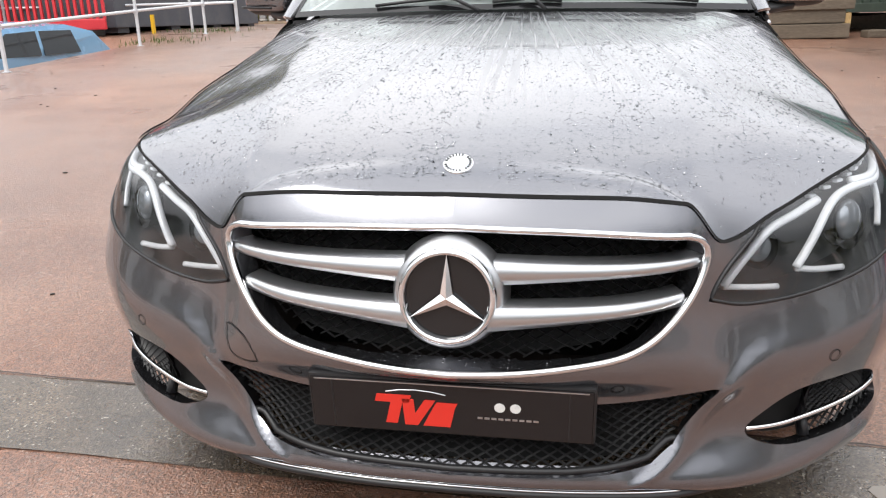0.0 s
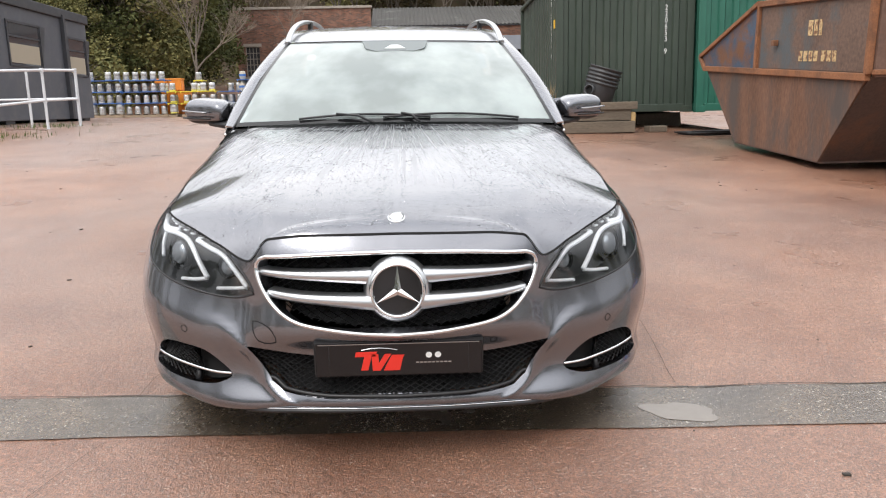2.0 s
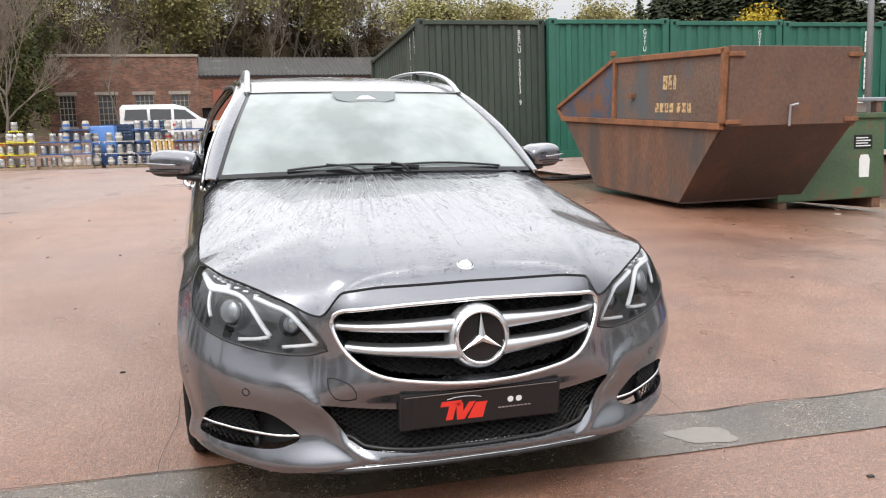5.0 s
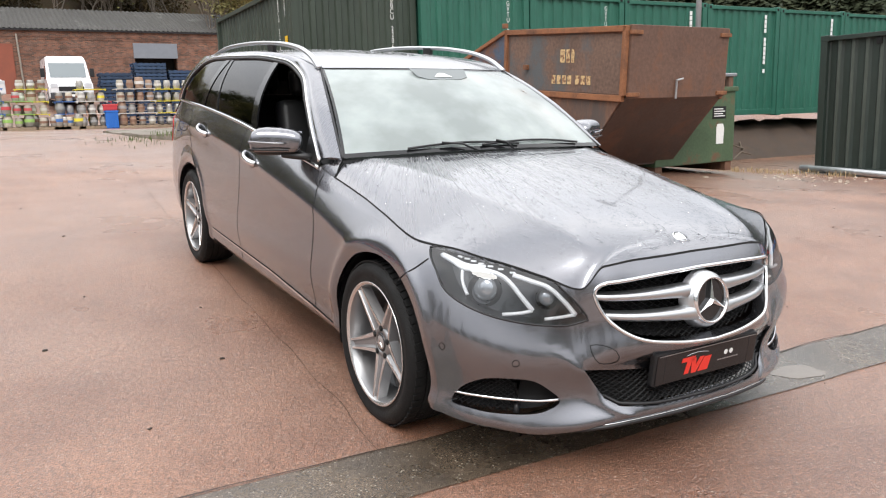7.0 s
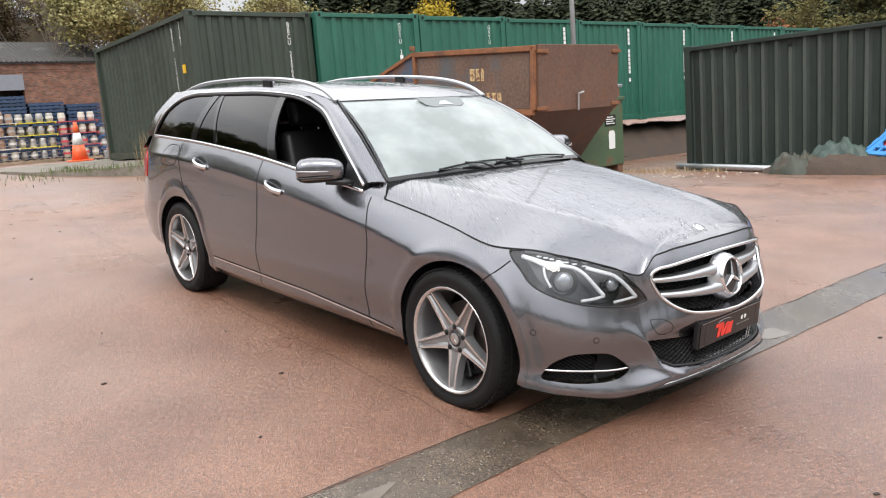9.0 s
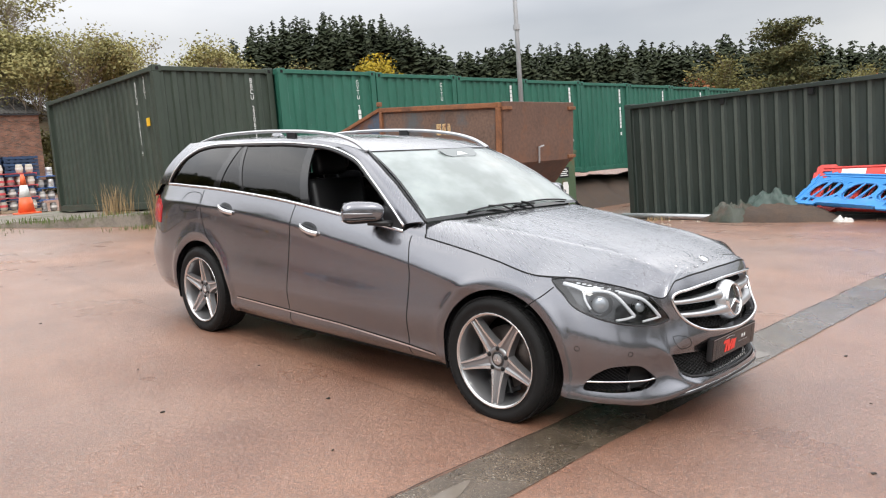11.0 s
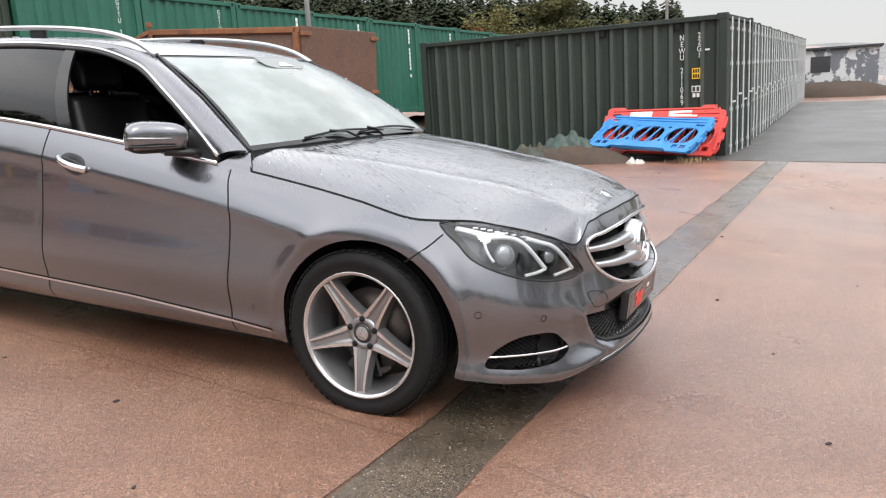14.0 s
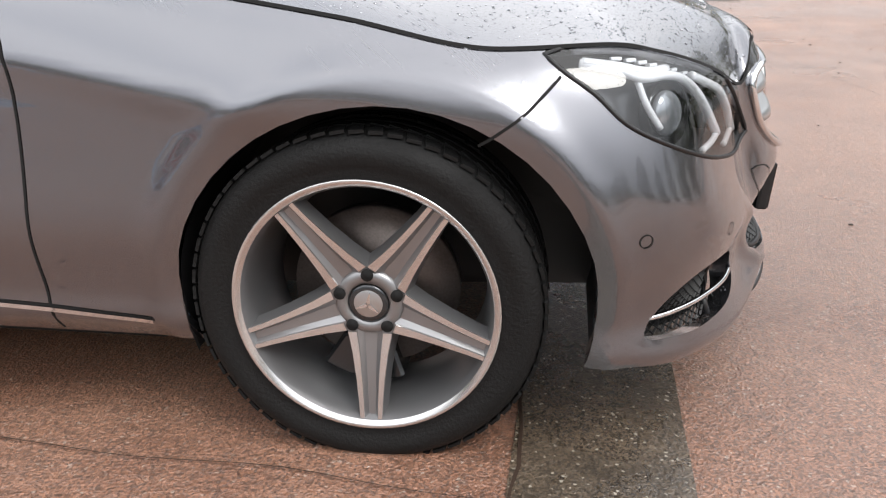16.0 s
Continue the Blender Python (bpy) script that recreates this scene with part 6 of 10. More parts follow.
WHEEL_MATS = {"tyre": M_TYRE, "tread": M_TYRE, "rim": M_ALLOY, "barrel": M_ALLOY_DARK, "spoke": M_ALLOY_DARK, "hub": M_ALLOY_DARK, "cap_ring": M_LAMP_DARK, "cap": M_SATIN, "cap_star": M_ALLOY, "bolt": M_SHADOW, "disc": M_DISC, "caliper": M_LAMP_DARK, "spoke_face_a": M_ALLOY, "spoke_face_b": M_ALLOY}
_first = {}
for hub, turn, mid in ((HUB_F, 0, ARCH_MID_F), (HUB_R, 178, ARCH_MID_R)):
    for side in (-1, 1):
        m = Matrix.Translation((side * HUB_X, hub[0], hub[1])) @ pose(0, 0, 0, 0, 90 * side, 0) @ pose(0, 0, 0, 0, 0, 90 if side < 0 else -90)
        if not _first:
            for k, bm in wheel_meshes().items():
                me = bpy.data.meshes.new(k)
                bmesh.ops.recalc_face_normals(bm, faces=bm.faces)
                bm.to_mesh(me)
                bm.free()
                me.materials.append(WHEEL_MATS[k])
                flat = k in ("spoke_face_a", "spoke_face_b", "cap_star", "caliper", "spoke", "tread")
                me.polygons.foreach_set("use_smooth", [not flat] * len(me.polygons))
                _first[k] = me

        def wp(name, key, parent, mm):
            o = new(name, _first[key])
            o.parent = parent
            o.matrix_basis = mm
            return o
        W = wp("wheel", "rim", CAR, m)
        tagged(W, "alloy wheel with five tapered star spokes")
        I = Matrix.Identity(4)
        ty = wp("tyre", "tyre", W, I)
        tagged(wp("tread", "tread", W, I), kind="stuff")
        tagged(ty, "black low-profile tyre")
        wp("barrel", "barrel", W, I)
        for k in range(5):
            t = pose(0, 0, 0, 0, 0, turn + 72 * k)
            wp("spoke", "spoke", W, t)
            wp("spoke_face", "spoke_face_a", W, t)
            wp("spoke_face", "spoke_face_b", W, t)
            wp("wheel_bolt", "bolt", W, pose(0, 0, 0, 0, 0, turn + 36 + 72 * k))
        for nm in ("hub", "cap_ring", "cap", "cap_star"):
            wp(nm, nm, W, pose(0, 0, 0, 0, 0, 170))
        wp("brake_disc", "disc", W, I)
        wp("brake_caliper", "caliper", W, pose(0, 0, 0, 0, 0, 35 if side < 0 else 100))
        # arch liner
        b = bmesh.new()
        n = 28
        vs = []
        for xx, rr in ((0.895, 0.362), (0.87, 0.372), (0.55, 0.380)):
            vs.append([b.verts.new((side * (xx - 0.16 * max(0.0, -math.cos(math.radians(-18 + 216 * k / n)) - 0.55)), mid[0] + rr * 1.05 * math.cos(math.radians(-18 + 216 * k / n)), mid[1] + rr * math.sin(math.radians(-18 + 216 * k / n)))) for k in range(n + 1)])
        for r0, r1 in zip(vs, vs[1:]):
            for j in range(n):
                b.faces.new((r0[j], r0[j + 1], r1[j + 1], r1[j]))
        b.faces.new(vs[-1])
        part("arch_liner", b, M_BLACK, CAR)

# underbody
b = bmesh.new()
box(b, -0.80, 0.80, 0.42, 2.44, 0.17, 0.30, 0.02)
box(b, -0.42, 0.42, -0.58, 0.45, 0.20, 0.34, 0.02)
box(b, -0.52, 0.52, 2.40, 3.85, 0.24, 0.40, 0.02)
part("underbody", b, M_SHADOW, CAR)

# door handles; flat dark patches paint the shade of their cupped recesses
def handle(side, u, z, kind):
    d = DOORS[kind, side]
    fm = shell_frame(u, z, 0.0, side)
    p0 = on_shell(np.array([u - 0.09, u - 0.045, u, u + 0.045, u + 0.09]), np.array([z - 0.022, z - 0.011, z, z + 0.011, z + 0.022]))
    _, _, nx, ny = outline_at(np.array([u - 0.09, u - 0.045, u, u + 0.045, u + 0.09]))
    lift = np.array([0.004, 0.026, 0.032, 0.026, 0.004])[:, None]
    line = rounded(mirror_pts(p0 + lift * np.stack([nx, ny, 0 * nx], -1), side), 5)
    b = bmesh.new()
    sweep(b, line, 0.0125, 10, flat=1.35)
    part("door_handle", b, M_CHROME, d, "chrome door handle", True)
    q = loop([(u - 0.075, z - 0.012), (u - 0.03, z - 0.050), (u + 0.05, z - 0.028), (u + 0.085, z + 0.020), (u + 0.04, z + 0.048), (u - 0.05, z + 0.030)], 5)
    c = on_shell(np.array([p[0] for p in q]), np.array([p[1] for p in q]))
    mid = on_shell(np.array([u]), np.array([z]))[0] - np.array([0.0, 0, 0])
    b = bmesh.new()
    cv = b.verts.new(mirror_pts(mid + (0.0016, 0, 0), side))
    rv = [b.verts.new(mirror_pts(p + (0.0016, 0, 0), side)) for p in c]
    for k in range(len(rv)):
        f = (cv, rv[k], rv[(k + 1) % len(rv)])
        b.faces.new(f)
    part("handle_cup_shade", b, M_LAMP_DARK, d, "", True)


for side in (-1, 1):
    handle(side, 2.975, 0.874, "front_door")
    handle(side, 3.935, 0.955, "rear_door")
    # tail lamp
    bm = panel_mesh(PANELS["tail_lamp"], side, -0.004)
    back(bm, 0.03)
    part("tail_lamp", bm, M_RED_LENS, CAR, "red wrap-around tail lamp", True)


def door_mirror(side):
    fd = DOORS["front_door", side]
    b = bmesh.new()
    bmesh.ops.create_uvsphere(b, u_segments=28, v_segments=18, radius=1.0)
    for v in b.verts:
        x, y, z = v.co
        sx, sy, sz = (math.copysign(abs(q) ** 0.62, q) for q in (x, y, z))
        taper = 1.0 - 0.16 * (sx + 1) / 2
        zz = sz * (0.070 if sz > 0 else 0.058) * taper
        v.co = (sx * 0.120, sy * 0.062 * (1.0 if sy > 0 else 1.1) - 0.030 * sx * sx, zz)
    place = pose(-0.934, 0.925, 1.008, 0, 0, -30) @ Matrix.Diagonal((1.02, 1.05, 1.08, 1))
    bmesh.ops.transform(b, matrix=place, verts=b.verts)
    if side > 0:
        for v in b.verts:
            v.co.x *= -1
        bmesh.ops.reverse_faces(b, faces=b.faces)
    low = [f for f in b.faces if f.calc_center_median().z < 0.972]
    for f in low:
        f.material_index = 1
    mm = link_mesh("door_mirror", b, [M_PAINT, M_BLACK], True)
    mm.parent = CAR
    tagged(mm, "body-coloured door mirror with indicator strip")

    def at(x, y, z):
        p = place @ Vector((x, y, z))
        return Vector((p.x * -side, p.y, p.z))
    b = bmesh.new()
    sweep(b, [at(-0.118 + 0.02 * k, -0.079 - 0.004 * math.sin(k * 0.4) + 0.030 * (1 - ((-0.118 + 0.02 * k) / 0.12) ** 2) * 0 - 0.012 * (1 - abs(-0.118 + 0.02 * k) / 0.12), 0.008 - 0.0006 * k) for k in range(9)], 0.0065, 6, flat=0.8)
    part("indicator_strip", b, plain("smoked_indicator", (0.30, 0.30, 0.31), 0.15, 0.6), mm, "", True)
    b = bmesh.new()
    sweep(b, [at(-0.118 + 0.02 * k, -0.079 - 0.012 * (1 - abs(-0.118 + 0.02 * k) / 0.12), -0.024) for k in range(10)], 0.005, 6)
    part("shadow_line", b, M_BLACK, mm, "", True)
    b = bmesh.new()
    sweep(b, [Vector((side * 0.80, 0.80, 0.945)), Vector((side * 0.855, 0.83, 0.950)), Vector((side * 0.93, 0.88, 0.958))], 0.026, 8, flat=0.7)
    part("mirror_arm", b, M_BLACK, mm, "", True)
    b = bmesh.new()
    prism(b, [(-0.105, -0.048), (0.098, -0.045), (0.100, 0.045), (-0.09, 0.055)], 0.060, 0.064, "y")
    bmesh.ops.transform(b, matrix=place, verts=b.verts)
    for v in b.verts:
        v.co.x *= -side
    part("mirror_glass", b, plain("mirror_silver", (0.85, 0.86, 0.87), 0.02, 1.0), mm)


both(door_mirror)

# ---- cabin inside, seen through the open window and the screen ----
b = bmesh.new()
box(b, -0.72, 0.72, 0.62, 3.6, 0.30, 0.36)
part("cabin_floor", b, M_CABIN, CAR)
b = bmesh.new()
prism(b, [(0.66, 0.93), (0.80, 0.965), (1.02, 0.955), (1.10, 0.90), (1.08, 0.70), (1.0, 0.60), (0.66, 0.60)], -0.74, 0.74, "x")
bmesh.ops.bevel(b, geom=list(b.edges), offset=0.025, segments=2, affect="EDGES")
part("dashboard", b, M_CABIN, CAR, "", True)
b = bmesh.new()
wheel_m = pose(-0.36, 1.14, 0.90, 62, 0, 0)
sweep(b, [wheel_m @ Vector((0.185 * math.cos(2 * math.pi * k / 32), 0.185 * math.sin(2 * math.pi * k / 32), 0)) for k in range(32)], 0.016, 8, closed=True)
box(b, -0.16, 0.16, -0.02, 0.02, -0.012, 0.012, 0.008, wheel_m)
box(b, -0.02, 0.02, -0.16, 0.0, -0.012, 0.012, 0.008, wheel_m)
part("steering_wheel", b, M_LEATHER, CAR, "", True)


def seat(x, y):
    b = bmesh.new()
    box(b, x - 0.25, x + 0.25, y - 0.02, y + 0.50, 0.50, 0.64, 0.05)
    s = part("seat", b, M_LEATHER, CAR, "black leather seat with headrest", True)
    b = bmesh.new()
    box(b, x - 0.24, x + 0.24, -0.065, 0.065, 0.0, 0.60, 0.055, Matrix.Translation((0, y + 0.47, 0.58)) @ pose(0, 0, 0, -14, 0, 0))
    part("backrest", b, M_LEATHER, s, "", True)
    b = bmesh.new()
    box(b, x - 0.135, x + 0.135, -0.05, 0.05, 0.62, 0.80, 0.045, Matrix.Translation((0, y + 0.50, 0.58)) @ pose(0, 0, 0, -12, 0, 0))
    part("headrest", b, M_LEATHER, s, "", True)
    for dx in (-0.06, 0.06):
        b = bmesh.new()
        m = Matrix.Translation((0, y + 0.49, 0.58)) @ pose(0, 0, 0, -13, 0, 0)
        tube(b, m @ Vector((x + dx, 0, 0.58)), m @ Vector((x + dx, 0, 0.66)), 0.006)
        part("headrest_post", b, M_CHROME, s)


for x, y in ((-0.37, 1.28), (0.37, 1.28), (-0.40, 2.18), (0.40, 2.18), (0.0, 2.20)):
    seat(x, y)
ys, c = np.linspace(1.27, 3.5, 30)[:, None], np.linspace(-1, 1, 20)[None]
grid_part("headlining", np.stack([0.555 * c + 0 * ys, ys - 0.17 * (1 - c**2) * (3.5 - ys) / 2.23, roof_mid_z(ys - 0.17 * (1 - c**2) * (3.5 - ys) / 2.23) - 0.030 - 0.03 * c**2], -1), plain("grey_headlining", (0.14, 0.13, 0.12), 0.9), CAR, flip=True)
for side in (-1, 1):
    bm = panel_mesh([f for f in PANELS["front_door"] + PANELS["rear_door"]], side, 0.06)
    part("door_lining", bm, M_CABIN, CAR, "", True)

# ---- rain beads standing on the bonnet, roof and lamps ----
def water():
    mt = bpy.data.materials.new("rain_water")
    mt.use_nodes = True
    b = mt.node_tree.nodes["Principled BSDF"]
    b.inputs["Transmission Weight"].default_value, b.inputs["Roughness"].default_value, b.inputs["IOR"].default_value = 1.0, 0.0, 1.33
    b.inputs["Base Color"].default_value = (0.92, 0.94, 0.95, 1)
    return mt


def beads(name, label, spots):
    """Flat domes on a surface: each spot is (point, normal, radius)."""
    verts, faces = [], []
    for p, nrm, rad in spots:
        nrm = Vector(nrm).normalized()
        s = nrm.orthogonal().normalized()
        t = nrm.cross(s)
        k0 = len(verts)
        for f, h in ((1.0, -0.03), (0.72, 0.34)):
            for j in range(6):
                a = math.pi * (2 * j + (h > 0)) / 6
                verts.append(Vector(p) + (s * math.cos(a) + t * math.sin(a)) * rad * f + nrm * rad * h)
        verts.append(Vector(p) + nrm * rad * 0.5)
        for j in range(6):
            q = (j + 1) % 6
            faces += [(k0 + j, k0 + q, k0 + 6 + j), (k0 + q, k0 + 6 + q, k0 + 6 + j), (k0 + 6 + j, k0 + 6 + q, k0 + 12)]
    me = bpy.data.meshes.new(name)
    me.from_pydata(verts, [], faces)
    me.polygons.foreach_set("use_smooth", [True] * len(me.polygons))
    me.materials.append(M_WATER)
    ob = new(name, me)
    ob.parent = CAR
    return tagged(ob, label, kind="stuff")


M_WATER = water()
rr_ = random.Random(77)


def hood_normal(u, s):
    a, b, c = (hood_point(np.array(q[0]), np.array(q[1])) for q in ((u, s), (u + 0.01, s), (u, s + 0.01)))
    nv = np.cross(c - a, b - a)
    return a, nv if nv[2] > 0 else -nv


spots = []
while len(spots) < 9000:
    u, s = rr_.uniform(0.34, HOOD_END - 0.03), rr_.uniform(0.02, 0.97)
    p, nv = hood_normal(u, s)
    side = rr_.choice((-1, 1))
    fan = side * p[0] / (1.15 - 0.85 * p[1])
    patch = noise.noise((fan * 16, p[1] * 1.3, 2.0)) + 0.55 * noise.noise((fan * 45, p[1] * 2.0, 5.0))
    if patch + 0.25 * (p[1] + 0.35) < rr_.uniform(-0.75, 0.50):
        continue
    spots.append(((side * p[0], p[1], p[2]), (side * nv[0], nv[1], nv[2]), min(0.0036, max(0.0009, rr_.lognormvariate(-6.35, 0.38)))))
beads("rainwater", "small clear rain beads over the bonnet", spots)
spots = []
while len(spots) < 900:
    y, f = rr_.uniform(1.45, 3.6), rr_.uniform(-0.97, 0.97)
    z = float(roof_mid_z(y)) + (float(roof_edge_z(y)) - float(roof_mid_z(y))) * f * f
    spots.append(((f * float(roof_edge_x(y)), y, z + 0.001), (0.1 * f, 0, 1), rr_.uniform(0.0015, 0.004)))
beads("rainwater", "small clear rain beads over the roof", spots)

# ---- things in the yard ----
def spot(x, y, turn=0.0, lift=0.0):
    return pose(x, y, ground_z(x, y) + lift, 0, 0, turn)


# rusty closed skip
M_BLUE_RUST = material("blue_paint_under_rust", (0.060, 0.085, 0.125), 0.6, vary=0.3, scale=3, second=(0.16, 0.075, 0.04), second_at=(0.46, 0.60), second_scale=2.2, bump=0.3, bump_scale=40)
M_RUST_DARK = material("dark_brown_rust", (0.060, 0.036, 0.028), 0.45, vary=0.4, scale=3, second=(0.12, 0.052, 0.028), second_at=(0.48, 0.7), bump=0.3, bump_scale=40)
M_RUST_EDGE = material("bright_rust_rim", (0.235, 0.100, 0.045), 0.8, vary=0.35, scale=6, second=(0.10, 0.05, 0.03), second_at=(0.5, 0.7), bump=0.4, bump_scale=60)
M_OCHRE = material("worn_yellow_marking", (0.55, 0.40, 0.20), 0.7, vary=0.4, scale=30, second=(0.19, 0.09, 0.05), second_at=(0.50, 0.56), second_scale=22)
SK = thing("rubbish_skip", "large rusty closed skip with sloped ends and worn yellow marks", "skip", pose(4.70, 4.43, 0.285, 3.6, 0, 0.5))
SIDE = [(0.0, 1.84), (0.05, 0.97), (0.80, 0.02), (2.95, 0.02), (4.05, 0.98), (4.30, 1.12), (4.28, 1.20), (2.45, 1.86)]
for x, nm in ((0.0, "side_plate"), (1.78, "side_plate")):
    b = bmesh.new()
    prism(b, SIDE, x, x + 0.04, "x")
    part(nm, b, M_RUST, SK)
b = bmesh.new()
prism(b, [(2.50, 1.80), (4.20, 1.17), (4.10, 1.03), (2.52, 1.00)], -0.006, 0.0, "x")
part("end_cheek", b, M_BLUE_RUST, SK, "faded blue triangular cheek plate")
b = bmesh.new()
prism(b, [(0.10, 1.74), (0.10, 1.02), (2.36, 1.03), (2.36, 1.76)], -0.004, 0.0, "x")
part("side_panel", b, material("patchy_grey_rust", (0.135, 0.085, 0.062), 0.7, vary=0.4, scale=2.2, second=(0.085, 0.095, 0.10), second_at=(0.46, 0.60), second_scale=1.3, bump=0.3, bump_scale=40), SK)
for pts, w in (([(0.0, 1.80), (2.45, 1.82)], 0.07), ([(2.45, 1.84), (4.30, 1.17)], 0.055), ([(0.03, 0.97), (4.1, 1.00)], 0.075), ([(2.44, 1.0), (2.44, 1.84)], 0.06), ([(0.035, 1.0), (0.035, 1.84)], 0.06), ([(4.08, 0.98), (4.30, 1.17)], 0.05)):
    for x in (-0.012, 1.80):
        b = bmesh.new()
        (y0, z0), (y1, z1) = pts
        d = Vector((0, y1 - y0, z1 - z0))
        m = Matrix.Translation((x, y0, z0)) @ Vector((0, d.y, d.z)).to_track_quat("Y", "Z").to_matrix().to_4x4()
        box(b, -0.028, 0.040, 0, d.length, -w / 2, w / 2, 0.008, m)
        part("rim_bar", b, M_RUST_EDGE, SK)
b = bmesh.new()
box(b, 0.03, 1.79, -0.03, 0.02, 0.97, 1.85, 0.01)
part("front_door", b, material("brown_rust_sheet", (0.120, 0.068, 0.048), 0.7, vary=0.3, scale=2, second=(0.165, 0.075, 0.04), second_at=(0.52, 0.7), bump=0.25, bump_scale=50), SK, "flat rusty end door")
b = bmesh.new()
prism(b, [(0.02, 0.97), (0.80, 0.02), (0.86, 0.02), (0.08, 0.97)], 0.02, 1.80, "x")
part("chute_plate", b, M_RUST_DARK, SK, "dark rusty sloping plate")
b = bmesh.new()
prism(b, [(2.45, 1.86), (4.28, 1.20), (4.28, 1.16), (2.45, 1.81)], 0.03, 1.79, "x")
part("lid_plate", b, M_RUST, SK)
b = bmesh.new()
prism(b, [(0.0, 1.84), (2.45, 1.86), (2.45, 1.82), (0.0, 1.80)], 0.03, 1.79, "x")
part("top_plate", b, M_RUST, SK)
b = bmesh.new()
prism(b, [(2.95, 0.02), (4.05, 0.98), (4.05, 0.92), (2.99, 0.0)], 0.03, 1.79, "x")
part("rear_plate", b, M_RUST, SK)
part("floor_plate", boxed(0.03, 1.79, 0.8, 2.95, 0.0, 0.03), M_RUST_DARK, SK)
for z in (1.02, 1.76):
    for x in (0.10, 1.72):
        part("hinge", boxed(x - 0.10, x + 0.10, -0.055, -0.02, z - 0.025, z + 0.025, 0.008), M_RUST_EDGE, SK)
b = bmesh.new()
tube(b, (0.83, -0.06, 0.96), (0.83, -0.06, 1.20), 0.014, seg=8)
tube(b, (0.83, -0.06, 1.19), (0.92, -0.08, 1.21), 0.012, seg=8)
part("latch_lever", b, M_STEEL, SK, "worn steel latch lever")
for k, (y0, w, z, h) in enumerate(((0.95, 0.055, 1.40, 0.17), (1.04, 0.07, 1.40, 0.17), (1.14, 0.09, 1.40, 0.17))):
    part("worn_mark", boxed(-0.009, -0.0045, y0, y0 + w, z, z + h), M_OCHRE, SK)
for k in range(7):
    y0 = 0.62 + 0.108 * k + (0.05 if k > 2 else 0)
    part("worn_mark", boxed(-0.009, -0.0045, y0, y0 + 0.075, 1.12, 1.235), M_OCHRE, SK)
for y0, z0 in ((1.90, 1.30), (2.42, 1.88)):
    part("lifting_lug", boxed(-0.07, -0.005, y0, y0 + 0.07, z0, z0 + 0.07, 0.01), M_RUST_EDGE, SK)

# green steel bin behind it
M_BIN = material("scuffed_green_bin_paint", (0.065, 0.105, 0.055), 0.6, vary=0.3, scale=2.5, second=(0.15, 0.07, 0.04), second_at=(0.56, 0.68), second_scale=2.5, bump=0.2, bump_scale=40)
BIN = thing("steel_bin", "scuffed green steel bin with rust patches and white stickers", "bin", pose(6.15, 5.22, ground_z(7, 5.3), 0, 0, 1))
part("body", boxed(0, 1.72, 0, 1.5, 0.14, 1.22, 0.02), M_BIN, BIN)
for x in (0.02, 1.56):
    part("skid", boxed(x, x + 0.14, 0.02, 1.48, 0, 0.15, 0.01), M_RUST, BIN)
part("rim", boxed(-0.03, 1.75, -0.03, 1.53, 1.20, 1.27, 0.012), M_BIN, BIN)
for x in (0.05, 1.58):
    part("lid_post", boxed(x, x + 0.10, 0.02, 0.12, 1.26, 1.44, 0.01), M_RUST, BIN)
part("lid_bar", boxed(0.0, 1.74, 0.0, 0.10, 1.42, 1.47, 0.01), M_STEEL, BIN)
part("sack", boxed(1.22, 1.52, 0.1, 0.5, 1.27, 1.42, 0.06), material("pale_rubble_sack", (0.5, 0.42, 0.38), 0.8, vary=0.2), BIN)
part("sticker", boxed(1.20, 1.50, -0.006, -0.001, 0.80, 0.98), M_BLACK, BIN, "black and white sticker")
for k in range(4):
    part("sticker_line", boxed(1.23, 1.47 - 0.04 * (k % 2), -0.009, -0.005, 0.83 + 0.035 * k, 0.845 + 0.035 * k), M_WHITE_PAINT, BIN)
b = bmesh.new()
prism(b, [(1.30, 0.42), (1.46, 0.42), (1.47, 0.66), (1.44, 0.72), (1.32, 0.72), (1.295, 0.66)], -0.006, -0.001, "y")
part("sticker", b, M_WHITE_PAINT, BIN, "blank white sticker")

# lamp posts
M_POST = material("grey_lamp_post_paint", (0.36, 0.37, 0.38), 0.5, vary=0.12, scale=4)
for x, y, z, h, r in ((11.2, 8.9, -0.3, 8.5, 0.062), (41.0, 6.8, 0.0, 15.0, 0.09)):
    L = thing("lamp_post", "tall grey painted steel lamp post", "lamp post", pose(x, y, z, 0, 0, 0), "lamp posts")
    b = bmesh.new()
    tube(b, (0, 0, 0), (0, 0, 1.6), r * 1.5, seg=14)
    part("base", b, M_POST, L, "", True)
    b = bmesh.new()
    tube(b, (0, 0, 1.6), (0, 0, h), r, r * 0.7, seg=14)
    part("pole", b, M_POST, L, "", True)
    part("collar", tube(bmesh.new(), (0, 0, h * 0.55), (0, 0, h * 0.55 + 0.12), r * 1.25, seg=14), M_POST, L)
    part("lantern", boxed(-0.12, 0.12, -0.1, 0.7, h, h + 0.14, 0.04), M_POST, L)

